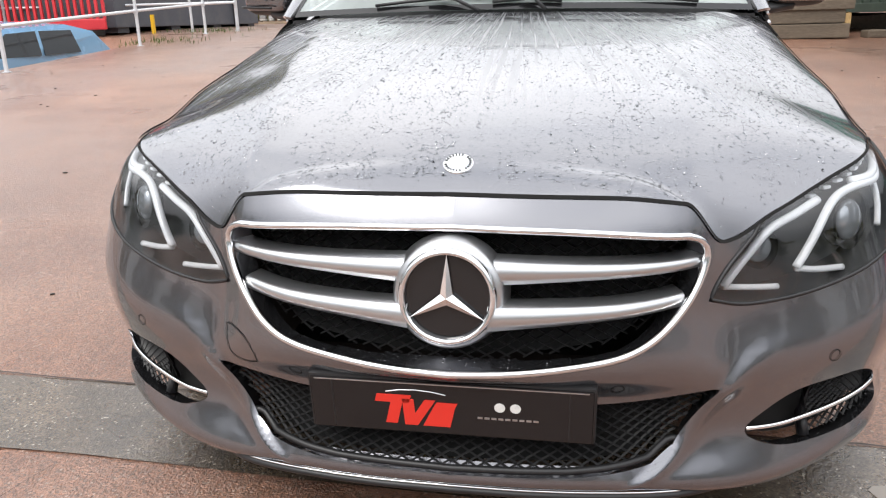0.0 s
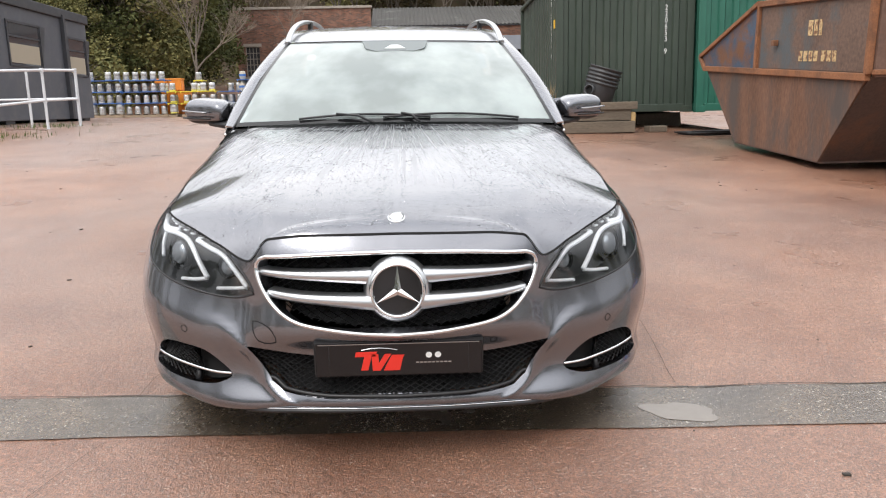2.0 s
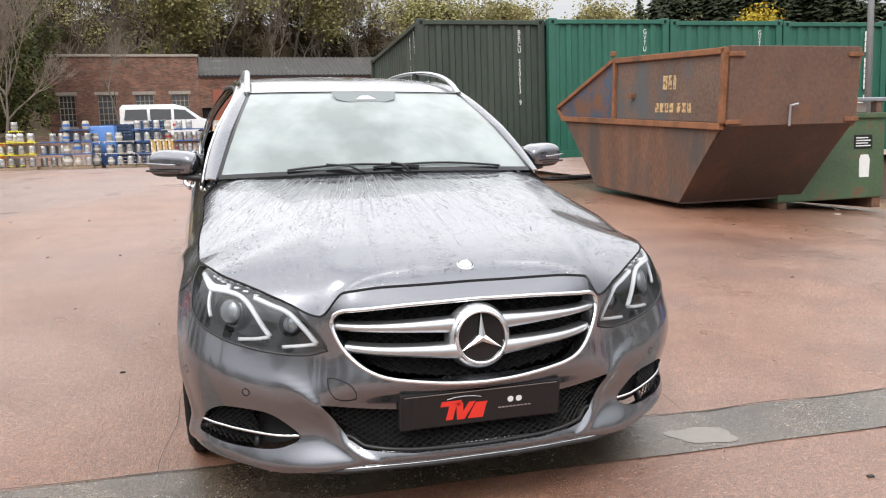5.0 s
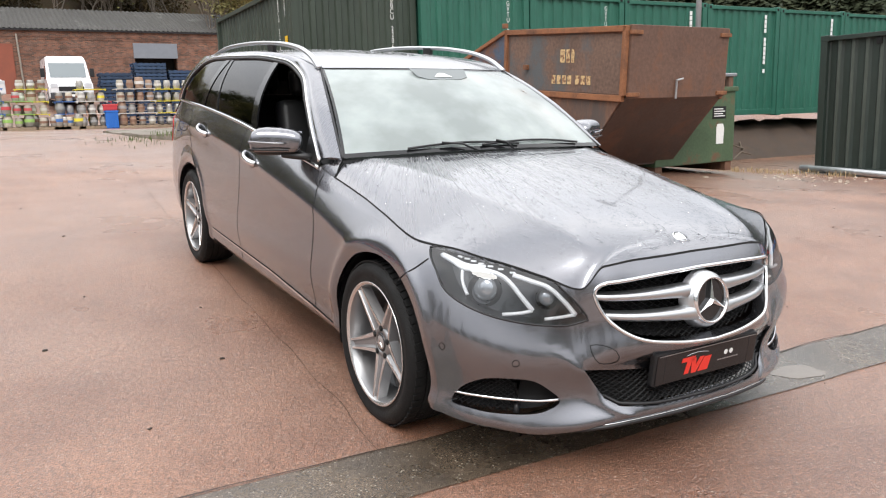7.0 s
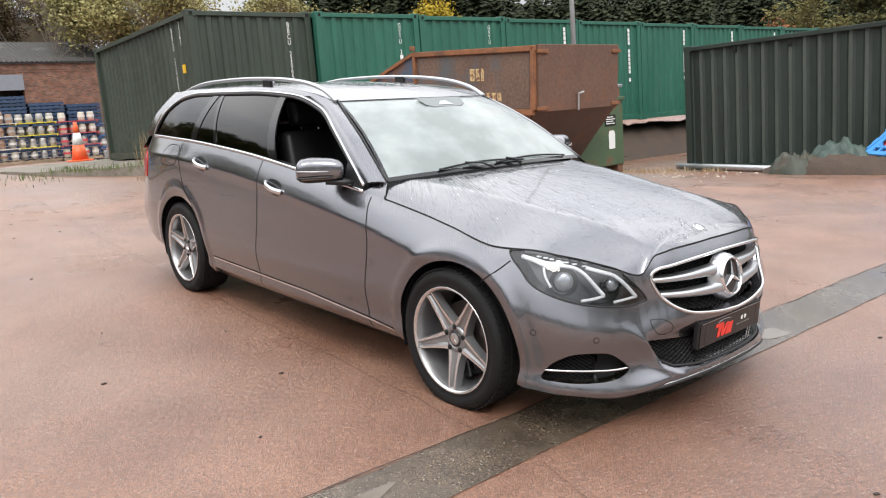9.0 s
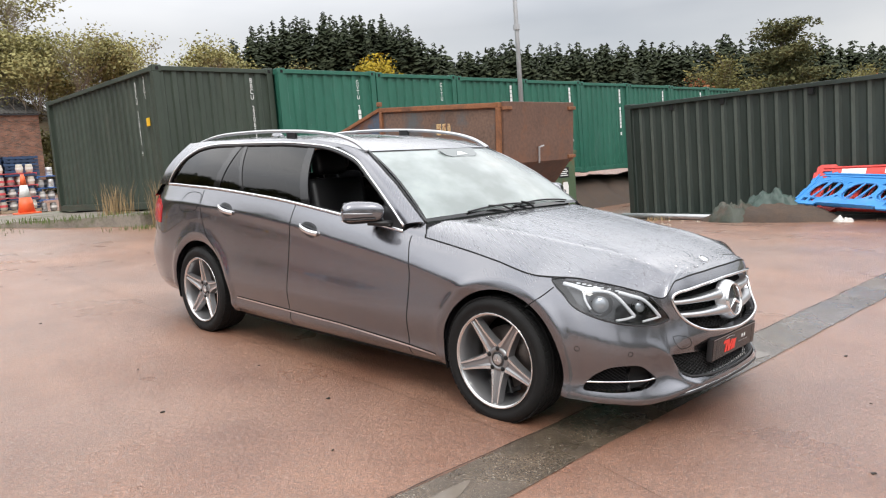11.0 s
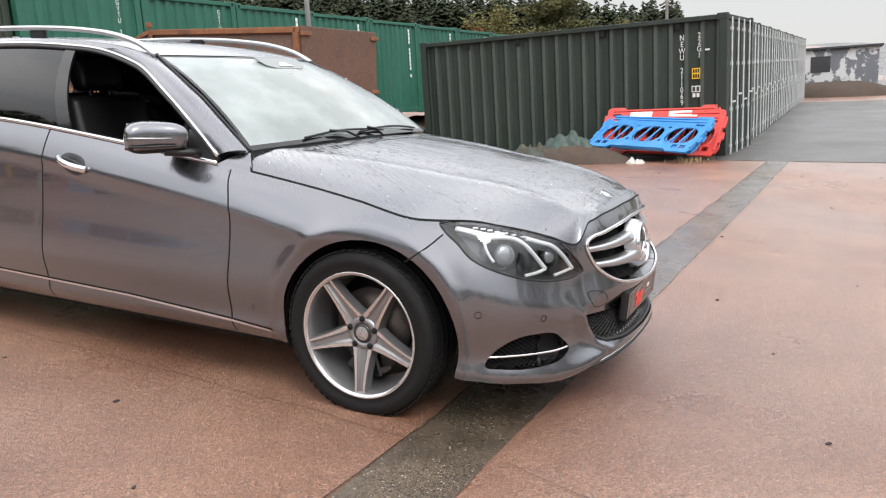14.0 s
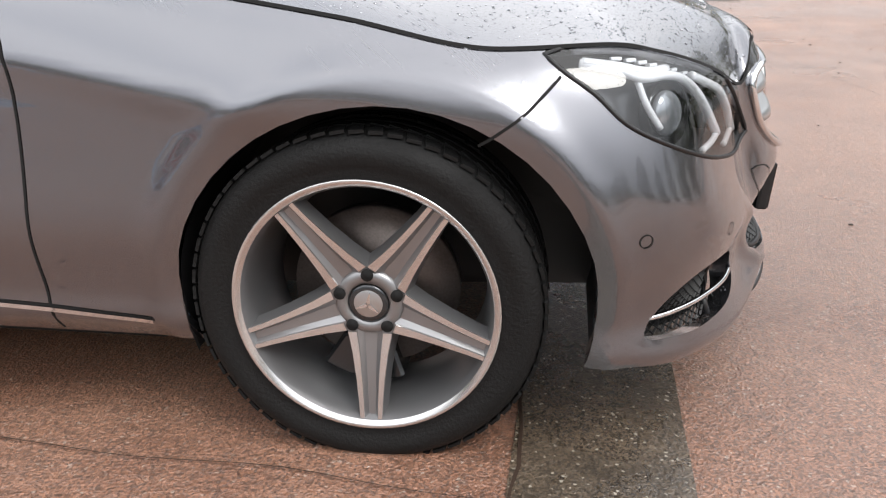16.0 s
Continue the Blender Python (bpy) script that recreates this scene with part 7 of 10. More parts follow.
# black inspection chamber on old sleepers
M_SLEEPER = material("old_wet_timber", (0.125, 0.098, 0.070), 0.75, vary=0.4, scale=5, bump=0.5, bump_scale=30, stretch=(0.25, 1, 1))
TS = thing("timber_stack", "stack of old wet timber beams", "timber", spot(2.62, 9.72, -2))
for k, (x0, x1, y0, z0) in enumerate(((0.0, 1.36, 0.0, 0.0), (0.05, 1.30, 0.42, 0.0), (0.10, 1.30, 0.05, 0.20), (0.02, 1.34, 0.40, 0.20), (0.0, 1.40, 0.02, 0.38), (0.06, 1.32, 0.40, 0.38))):
    part("beam", boxed(x0, x1, y0, y0 + 0.30, z0, z0 + (0.19 if z0 < 0.3 else 0.13), 0.012), M_SLEEPER, TS)
part("split_end", boxed(1.30, 1.385, 0.06, 0.20, 0.12, 0.34, 0.03), material("fresh_split_wood", (0.45, 0.30, 0.13), 0.7, vary=0.3, scale=20), TS)
M_PIPE = material("black_ribbed_plastic", (0.030, 0.031, 0.033), 0.42, vary=0.15, scale=8)
CH = thing("drain_chamber", "black ribbed plastic drain chamber with round side opening", "drain chamber", TS.matrix_basis @ pose(0.76, 0.30, 0.545, 0, 17, -20))
b = bmesh.new()
prof = [(0.245, 0.0), (0.262, 0.02), (0.262, 0.26)]
for k in range(4):
    z = 0.27 + 0.062 * k
    prof += [(0.262, z), (0.285, z + 0.010), (0.285, z + 0.034), (0.262, z + 0.044)]
prof += [(0.270, 0.53), (0.288, 0.54), (0.288, 0.56), (0.250, 0.56), (0.240, 0.02), (0.0001, 0.02)]
lathe(b, prof, 40)
part("body", b, M_PIPE, CH, "", True)
b = bmesh.new()
m = pose(-0.12, -0.232, 0.14, 90, 0, -27)
lathe(b, [(0.085, -0.03), (0.095, 0.05), (0.075, 0.05), (0.070, -0.02)], 28, m)
part("socket", b, M_PIPE, CH, "", True)
b = bmesh.new()
lathe(b, [(0.0001, 0.005), (0.075, 0.005)], 24, m)
part("socket_hole", b, M_SHADOW, CH)
RUB = R
CB = thing("cable_heap", "tangle of black cable lying by the containers", "cable", spot(5.3, 9.4))
for k in range(5):
    b = bmesh.new()
    pts = []
    for j in range(26):
        a = j * 0.5 + k
        pts.append((0.55 * math.cos(a) * (1 + 0.1 * k) + RUB.uniform(-0.03, 0.03) + 0.05 * j * (k == 4), 0.22 * math.sin(a) + RUB.uniform(-0.03, 0.03) - 0.02 * j * (k == 4), 0.02 + 0.016 * k))
    sweep(b, pts, 0.012, 5)
    part("cable", b, M_BLACK, CB, "", True)
PLK = thing("scrap_block", "small dark block of scrap timber", "scrap", spot(4.25, 9.75, 12))
part("block", boxed(0, 0.34, 0, 0.2, 0.0, 0.11, 0.02), M_SLEEPER, PLK)

# concrete plinth with a broken kerb under the dark container
M_KERB = material("mossy_old_concrete", (0.20, 0.175, 0.145), 0.8, vary=0.35, scale=2.5, bump=0.6, bump_scale=25, second=(0.07, 0.085, 0.03), second_at=(0.52, 0.66), second_scale=1.6)
b = bmesh.new()
edge = [(5.35, 11.3), (2.85, 11.3), (2.62, 10.72), (2.30, 10.66), (1.55, 11.5), (0.75, 12.9), (0.55, 14.2), (0.60, 18.6), (5.4, 18.6)]
ring_pts = []
for (x0, y0), (x1, y1) in zip(edge, edge[1:] + edge[:1]):
    n = max(1, int(math.hypot(x1 - x0, y1 - y0) / 0.22))
    for k in range(n):
        x, y = x0 + (x1 - x0) * k / n, y0 + (y1 - y0) * k / n
        ring_pts.append((x + 0.05 * noise.noise((x * 2, y * 2, 0)), y + 0.05 * noise.noise((x * 2, y * 2, 5))))
lo = [b.verts.new((x, y, ground_z(x, y) - 0.02)) for x, y in ring_pts]
hi = [b.verts.new((x * 0.997, y + 0.02, 0.855 + 0.03 * noise.noise((x, y, 2)))) for x, y in ring_pts]
for k in range(len(lo)):
    j = (k + 1) % len(lo)
    b.faces.new((lo[k], lo[j], hi[j], hi[k]))
b.faces.new(hi)
bmesh.ops.recalc_face_normals(b, faces=b.faces)
tagged(link_mesh("pavement_plinth", b, M_KERB), "low broken concrete plinth with moss and dirt", "plinth", kind="structure")


def weeds(name, label, places, blades, height, colour, seed):
    """Tufts of thin dry or green stalks."""
    r = random.Random(seed)
    bm = bmesh.new()
    for cx, cy, spread in places:
        for _ in range(blades):
            x, y = cx + r.gauss(0, spread), cy + r.gauss(0, spread * 0.6)
            z = max(ground_z(x, y), 0.84 if (0.7 < x < 5.3 and 10.5 < y < 18) else -9)
            h, a = height * r.uniform(0.4, 1.1), r.uniform(0, 6.28)
            lean = r.uniform(0.05, 0.5) * h
            w = 0.006
            p0, p1 = Vector((x, y, z - 0.01)), Vector((x + lean * math.cos(a) * 0.4, y + lean * math.sin(a) * 0.4, z + h * 0.6))
            p2 = Vector((x + lean * math.cos(a), y + lean * math.sin(a), z + h))
            s = Vector((-math.sin(a), math.cos(a), 0)) * w
            v = [bm.verts.new(q) for q in (p0 - s, p0 + s, p1 + s * 0.8, p1 - s * 0.8, p2)]
            bm.faces.new(v[:4])
            bm.faces.new((v[3], v[2], v[4]))
    mt = material(name + "_stalks", colour, 0.8, vary=0.4, scale=3)
    return tagged(link_mesh(name, bm, mt), label, "weeds", kind="stuff")


weeds("dry_weeds", "dry straw-coloured weeds along the plinth", [(2.30, 11.6, 0.16), (2.62, 10.5, 0.08)], 120, 0.62, (0.30, 0.21, 0.11), 3)
weeds("green_weeds", "low green weeds and moss at the kerb", [(1.3, 11.5, 0.5), (0.7, 12.6, 0.5), (2.2, 10.4, 0.3), (-7.0, 12.9, 0.5), (-7.0, 10.5, 0.6)], 160, 0.10, (0.085, 0.12, 0.03), 4)
weeds("straw", "flattened straw beside the containers", [(10.15, 0.55, 0.25), (9.9, 5.7, 0.35), (10.3, 5.0, 0.3), (9.6, 6.3, 0.4)], 120, 0.10, (0.36, 0.27, 0.15), 5)

# bank of soil and roots under the green row
b = bmesh.new()
nx, ny = 60, 8
vs = []
for j in range(ny):
    vs.append([])
    for i in range(nx):
        x, y = 8.0 + 16 * i / (nx - 1), 8.9 + 1.9 * j / (ny - 1)
        h = (0.62 - ground_z(x, y)) * smooth(0, 1, j / (ny - 2)) + 0.12 * noise.noise((x * 2, y * 2, 4)) * min(1, j)
        vs[-1].append(b.verts.new((x, y, ground_z(x, y) - 0.01 + max(0, h))))
for j in range(ny - 1):
    for i in range(nx - 1):
        b.faces.new((vs[j][i], vs[j][i + 1], vs[j + 1][i + 1], vs[j + 1][i]))
tagged(link_mesh("soil_bank", b, M_SOIL, True), "dark bank of soil and roots under the containers", "soil", kind="structure")
r = random.Random(12)
ST = thing("brushwood_heap", "heap of dead branches and stones on the soil bank", "brushwood", pose(10.0, 8.8, 0))
for k in range(26):
    b = bmesh.new()
    x, y = r.uniform(-1.2, 3.5), r.uniform(-0.3, 1.0)
    a, l = r.uniform(0, 3.14), r.uniform(0.4, 1.3)
    z = ground_z(10 + x, 8.8 + y) + 0.05 + 0.25 * max(0, y)
    sweep(b, [(x, y, z), (x + l * 0.5 * math.cos(a), y + l * 0.3 * math.sin(a), z + 0.10 + 0.1 * r.random()), (x + l * math.cos(a), y + l * 0.5 * math.sin(a), z + 0.05)], r.uniform(0.010, 0.022), 5)
    part("branch", b, M_SLEEPER, ST)
PI = thing("steel_pipe", "long galvanised pipe lying along the container", "pipe", pose(0, 0, 0))
b = bmesh.new()
sweep(b, [(10.72, 6.0, ground_z(10.7, 6) + 0.07), (10.45, 4.9, ground_z(10.4, 4.9) + 0.07), (10.1, 3.5, ground_z(10.1, 3.5) + 0.06)], 0.058, 12)
part("tube", b, M_STEEL, PI, "", True)

# heap of soil under a green tarpaulin
def heap(name, label, cat, cx, cy, rx, ry, h, mat, seed, folds=0.5):
    bm = bmesh.new()
    n, m = 44, 16
    top = bm.verts.new((cx, cy, ground_z(cx, cy) + h))
    rings = []
    for j in range(1, m + 1):
        f = j / m
        row = []
        for k in range(n):
            a = 2 * math.pi * k / n
            wob = 1 + 0.22 * noise.noise((math.cos(a) * 1.6 + seed, math.sin(a) * 1.6, 0))
            x, y = cx + rx * f * wob * math.cos(a), cy + ry * f * wob * math.sin(a)
            z = h * (1 - f**3.4) + folds * h * 0.5 * noise.noise((x * 5, y * 5, seed)) * (1 - f) + folds * 0.06 * noise.noise((x * 13, y * 13, seed)) * (f < 0.97)
            row.append(bm.verts.new((x, y, ground_z(x, y) + max(-0.01, z) - 0.01 * (f > 0.99))))
        rings.append(row)
    for k in range(n):
        bm.faces.new((top, rings[0][k], rings[0][(k + 1) % n]))
    for a_, b_ in zip(rings, rings[1:]):
        for k in range(n):
            bm.faces.new((a_[k], b_[k], b_[(k + 1) % n], a_[(k + 1) % n]))
    ob = link_mesh(name, bm, mat, True)
    return tagged(ob, label, cat)


heap("soil_mound", "low heap of wet brown soil by the container", "soil", 10.20, 2.75, 0.60, 1.30, 0.28, M_SOIL, 3, 0.5)
heap("tarpaulin", "crumpled dark green tarpaulin thrown over the soil", "tarpaulin", 10.40, 2.75, 0.42, 0.62, 0.42, material("green_tarpaulin", (0.036, 0.062, 0.050), 0.5, vary=0.4, scale=7, second=(0.085, 0.135, 0.115), second_at=(0.5, 0.64), bump=1.0, bump_scale=12), 8, 1.9)
heap("fabric_sheet", "dark green bundle of dirty sheeting", "sheeting", 10.0, 3.30, 0.38, 0.46, 0.30, material("dark_green_sheeting", (0.040, 0.048, 0.034), 0.6, vary=0.5, scale=8, second=(0.075, 0.055, 0.038), second_at=(0.48, 0.62), bump=1.0, bump_scale=12), 5, 2.0)
heap("plastic_bag", "crumpled white plastic bag on the ground", "bag", 9.92, 1.42, 0.10, 0.17, 0.07, material("white_crumpled_plastic", (0.50, 0.48, 0.44), 0.4, vary=0.15, scale=20), 2, 1.4)

# plastic road barriers, leaning in a pile against the container
M_BARRIER_BLUE = material("blue_barrier_plastic", (0.050, 0.24, 0.56), 0.42, vary=0.15, scale=6, second=(0.10, 0.27, 0.55), second_at=(0.55, 0.75))
M_BARRIER_RED = material("red_barrier_plastic", (0.58, 0.055, 0.045), 0.42, vary=0.15, scale=6, second=(0.50, 0.11, 0.09), second_at=(0.55, 0.75))


def ring_outline(cx, cz, rx, rz, n=18, p=0.62):
    return [(cx + rx * math.copysign(abs(math.cos(2 * math.pi * k / n)) ** p, math.cos(2 * math.pi * k / n)), cz + rz * math.copysign(abs(math.sin(2 * math.pi * k / n)) ** p, math.sin(2 * math.pi * k / n))) for k in range(n)]


def plate_with_holes(outer, holes, thick):
    bm = bmesh.new()
    edges = []
    for loop_ in [outer] + holes:
        vs = [bm.verts.new((x, -thick / 2, z)) for x, z in loop_]
        edges += [bm.edges.new((vs[k], vs[(k + 1) % len(vs)])) for k in range(len(vs))]
    bmesh.ops.triangle_fill(bm, edges=edges, use_beauty=True)
    ext = bmesh.ops.extrude_face_region(bm, geom=bm.faces[:])
    bmesh.ops.translate(bm, vec=(0, thick, 0), verts=[q for q in ext["geom"] if isinstance(q, bmesh.types.BMVert)])
    bmesh.ops.recalc_face_normals(bm, faces=bm.faces)
    return bm


def barrier(m, colour, label):
    """Two metres long, a metre high, along x; a moulded plate with three oval openings and slats."""
    o = thing("road_barrier", label, "barrier", m, "pile of road barriers")
    outer = [(0.0, 0.10), (0.04, 0.0), (0.42, 0.0), (0.46, 0.06), (1.54, 0.06), (1.58, 0.0), (1.96, 0.0), (2.0, 0.10), (2.0, 0.30), (2.05, 0.32), (2.05, 0.46), (2.0, 0.48), (2.0, 0.66), (2.05, 0.68), (2.05, 0.82), (2.0, 0.84), (1.99, 0.97), (1.95, 1.0), (1.70, 1.0), (1.66, 0.95), (0.34, 0.95), (0.30, 1.0), (0.05, 1.0), (0.01, 0.97), (0.0, 0.84), (-0.05, 0.82), (-0.05, 0.68), (0.0, 0.66), (0.0, 0.48), (-0.05, 0.46), (-0.05, 0.32), (0.0, 0.30)]
    holes = [ring_outline(cx, 0.49, 0.272, 0.262, 18, 0.75) for cx in (0.37, 1.0, 1.63)]
    holes += [[(x, 0.80), (x + w, 0.80), (x + w, 0.855), (x, 0.855)] for x, w in ((0.10, 0.16), (1.74, 0.16))]
    holes += [[(x, 0.10), (x + 0.10, 0.10), (x + 0.10, 0.20), (x, 0.20)] for x in (0.12, 0.26, 1.64, 1.78)]
    holes += [ring_outline(x, z, 0.035, 0.035, 8, 1.0) for x in (0.685, 1.315) for z in (0.30, 0.72)]
    part("panel", plate_with_holes(outer, holes, 0.030), colour, o)
    for cx in (0.37, 1.0, 1.63):
        b = bmesh.new()
        sweep(b, [(x, 0, z) for x, z in ring_outline(cx, 0.49, 0.285, 0.275, 18, 0.75)], 0.024, 8, closed=True)
        part("opening_rim", b, colour, o, "", True)
        for dx in (-0.10, 0.09):
            b = bmesh.new()
            tube(b, (cx + dx - 0.03, 0, 0.22), (cx + dx + 0.05, 0, 0.76), 0.014, seg=6)
            part("slat", b, colour, o)
    for z in (0.045, 0.90):
        part("stiffening_rib", boxed(0.10 if z > 0.5 else 0.5, 1.90 if z > 0.5 else 1.5, -0.035, 0.035, z, z + 0.035, 0.01), colour, o)
    for x in (-0.005, 1.965):
        part("end_rib", boxed(x, x + 0.04, -0.035, 0.035, 0.12, 0.95, 0.01), colour, o)
    for x in (0.42, 1.12) if colour is M_BARRIER_RED else ():
        part("reflector", boxed(x, x + 0.40, -0.021, -0.0155, 0.74, 0.885), M_WHITE_PAINT, o, "white reflective strip")
    return o


def leaning(x, y, z, tilt, turn, roll=0.0):
    """The barrier's foot runs along -y from (x, y); it leans towards +x."""
    return pose(x, y, z, 0, 0, -90 + turn) @ pose(0, 0, 0, -tilt, 0, 0) @ pose(0, 0, 0, 0, roll, 0)


G0 = ground_z(10.2, 1.0)
barrier(leaning(10.66, 2.22, G0 + 0.14, 40, 0, 0.5), M_BARRIER_RED, "red plastic road barrier leaning in a pile")
barrier(leaning(10.62, 2.16, G0 + 0.12, 45, -3, 1.0), M_BARRIER_RED, "red plastic road barrier leaning in a pile")
barrier(leaning(10.56, 2.20, G0 + 0.14, 50, -5, 3.0), M_BARRIER_RED, "red plastic road barrier leaning in a pile")
barrier(leaning(10.46, 2.40, G0 + 0.26, 58, -11, 5.5), M_BARRIER_BLUE, "blue plastic road barrier leaning on the pile")
barrier(leaning(10.42, 2.42, G0 + 0.29, 63, -14, 6.5), M_BARRIER_BLUE, "blue plastic road barrier leaning on the pile")
# traffic cone
CN = thing("traffic_cone", "orange and white traffic cone on the plinth's end", "cone", pose(2.90, 18.15, 0.86))
M_ORANGE = plain("orange_cone_plastic", (0.80, 0.13, 0.04), 0.45)
part("base", boxed(-0.26, 0.26, -0.26, 0.26, 0, 0.05, 0.02), M_ORANGE, CN)
for z0, z1, r0, r1, mt in ((0.05, 0.42, 0.20, 0.135, M_ORANGE), (0.42, 0.72, 0.137, 0.085, M_WHITE_PAINT), (0.72, 0.99, 0.084, 0.04, M_ORANGE)):
    part("cone_band", tube(bmesh.new(), (0, 0, z0), (0, 0, z1), r0, r1, 24), mt, CN, "", True)

# small litter and grit on the yard
r = random.Random(5)
b = bmesh.new()
for k in range(520):
    x, y = r.uniform(-7, 10), r.uniform(-5, 14)
    if abs(x) < 1.0 and -1 < y < 4.2:
        continue
    s = r.uniform(0.004, 0.013)
    box(b, -s, s, -s * 0.6, s * 0.6, -0.002, s * 0.5, 0, spot(x, y, r.uniform(0, 360)))
tagged(link_mesh("grit", b, material("dark_grit", (0.035, 0.03, 0.025), 0.8, vary=0.4)), "specks of dark grit and leaf litter on the concrete", "grit", kind="stuff")
b = bmesh.new()
for k in range(60):
    x, y = r.gauss(9.0, 1.0), r.gauss(4.6, 0.6)
    s = r.uniform(0.01, 0.035)
    box(b, -s, s, -s * 0.6, s * 0.6, -0.002, s * 0.4, 0, spot(x, y, r.uniform(0, 360)))
tagged(link_mesh("rubble_bits", b, material("pale_rubble", (0.5, 0.44, 0.36), 0.8, vary=0.3)), "pale crumbs of rubble beside the skips", "rubble", kind="stuff")

# ---- the far side of the yard: kegs, cabin, railing, buildings ----
M_ALU = material("scuffed_steel_keg", (0.50, 0.50, 0.49), 0.35, 0.85, vary=0.3, scale=5, second=(0.32, 0.28, 0.24), second_at=(0.55, 0.75), per_object=0.25)
M_CASK = {
    "cream": material("cream_cask", (0.44, 0.40, 0.33), 0.5, vary=0.2, scale=5, second=(0.30, 0.22, 0.16), second_at=(0.52, 0.72), per_object=0.2),
    "tin": material("tin_cask", (0.34, 0.325, 0.30), 0.42, 0.5, vary=0.25, scale=5, second=(0.22, 0.17, 0.13), second_at=(0.55, 0.75), per_object=0.25),
    "brown": material("brown_cask", (0.30, 0.20, 0.14), 0.55, vary=0.25, scale=5, per_object=0.25),
}
BAND = {
    "white": plain("white_band", (0.60, 0.59, 0.56), 0.5), "blue": plain("blue_band", (0.05, 0.15, 0.42), 0.45), "yellow": plain("yellow_band", (0.72, 0.62, 0.05), 0.5),
    "red": plain("red_band", (0.50, 0.07, 0.08), 0.5), "green": plain("green_band", (0.28, 0.48, 0.12), 0.5), "brown": plain("brown_band", (0.22, 0.12, 0.08), 0.6), "grey": plain("grey_band", (0.33, 0.33, 0.33), 0.5),
}
M_PALLET = material("weathered_pallet_wood", (0.25, 0.19, 0.13), 0.85, vary=0.35, scale=8, per_object=0.2, bump=0.2)
M_NAVY = material("dark_blue_pallet_paint", (0.022, 0.045, 0.095), 0.6, vary=0.3, scale=6, per_object=0.3)


def keg(bulge, paint, band, m, label):
    """A keg: straight with rolled hoops, or a bellied cask, with a painted band."""
    k = thing("cask" if bulge else "beer_keg", label, "keg", m, group="kegs at the back of the yard")
    b = bmesh.new()
    if bulge:
        prof = [(0.0, 0.03), (0.15, 0.03), (0.15, 0.0), (0.172, 0.0), (0.18, 0.06), (0.203, 0.16), (0.215, 0.27), (0.203, 0.38), (0.18, 0.47), (0.172, 0.53), (0.15, 0.53), (0.15, 0.50), (0.0, 0.495)]
        zb, rb = (0.20, 0.34), 0.2185
    else:
        prof = [(0.0, 0.03), (0.17, 0.03), (0.17, 0.0), (0.19, 0.0), (0.19, 0.07), (0.196, 0.10), (0.196, 0.15), (0.203, 0.17), (0.196, 0.19), (0.196, 0.35), (0.203, 0.37), (0.196, 0.39), (0.196, 0.43), (0.19, 0.46), (0.19, 0.53), (0.17, 0.53), (0.17, 0.50), (0.0, 0.50)]
        zb, rb = (0.045, 0.09), 0.1985
    lathe(b, prof, 16)
    part("body", b, paint, k, "", True)
    b = bmesh.new()
    lathe(b, [(rb - 0.012, zb[0]), (rb, zb[0]), (rb, zb[1]), (rb - 0.012, zb[1])], 16)
    part("painted_band", b, band, k)
    return k


KEGS = {}
KEG = 0.76  # nine-gallon size


def stack_keg(kind, band, x, y, z):
    m = pose(x, y, z, 0, 0, R.uniform(0, 360)) @ Matrix.Scale(KEG, 4)
    key = (kind, band)
    if key in KEGS:
        return copy_thing(KEGS[key], m)
    if kind == "steel":
        KEGS[key] = keg(False, M_ALU, BAND[band], m, "dented steel beer keg with a %s hoop in a stack" % band)
    else:
        KEGS[key] = keg(True, M_CASK[kind], BAND[band], m, "%s bellied beer cask with a %s band" % (kind, band))
    return KEGS[key]


def pallet(x0, x1, y0, y1, z, mat, label):
    p = thing("pallet", label, "pallet", pose(x0, y0, z), group="pallets")
    w, d = x1 - x0, y1 - y0
    for k in range(3):
        yy = (d - 0.1) * k / 2
        part("bearer", boxed(0, w, yy, yy + 0.1, 0.0, 0.085), mat, p)
    for k in range(6):
        xx = (w - 0.12) * k / 5
        part("slat", boxed(xx, xx + 0.12, 0, d, 0.085, 0.107), mat, p)
    return p


def layer_board(x0, x1, y0, y1, z, colour):
    t = thing("keg_layer_board", "%s plastic board between layers of kegs" % colour, "board", pose(0, 0, 0), group="keg boards")
    part("board", boxed(x0, x1, y0, y1, z, z + 0.022), BAND[colour], t)
    for xx in (x0 + 0.02, x1 - 0.05):
        part("lip", boxed(xx, xx + 0.03, y0 - 0.012, y0, z - 0.05, z + 0.022), BAND[colour], t)


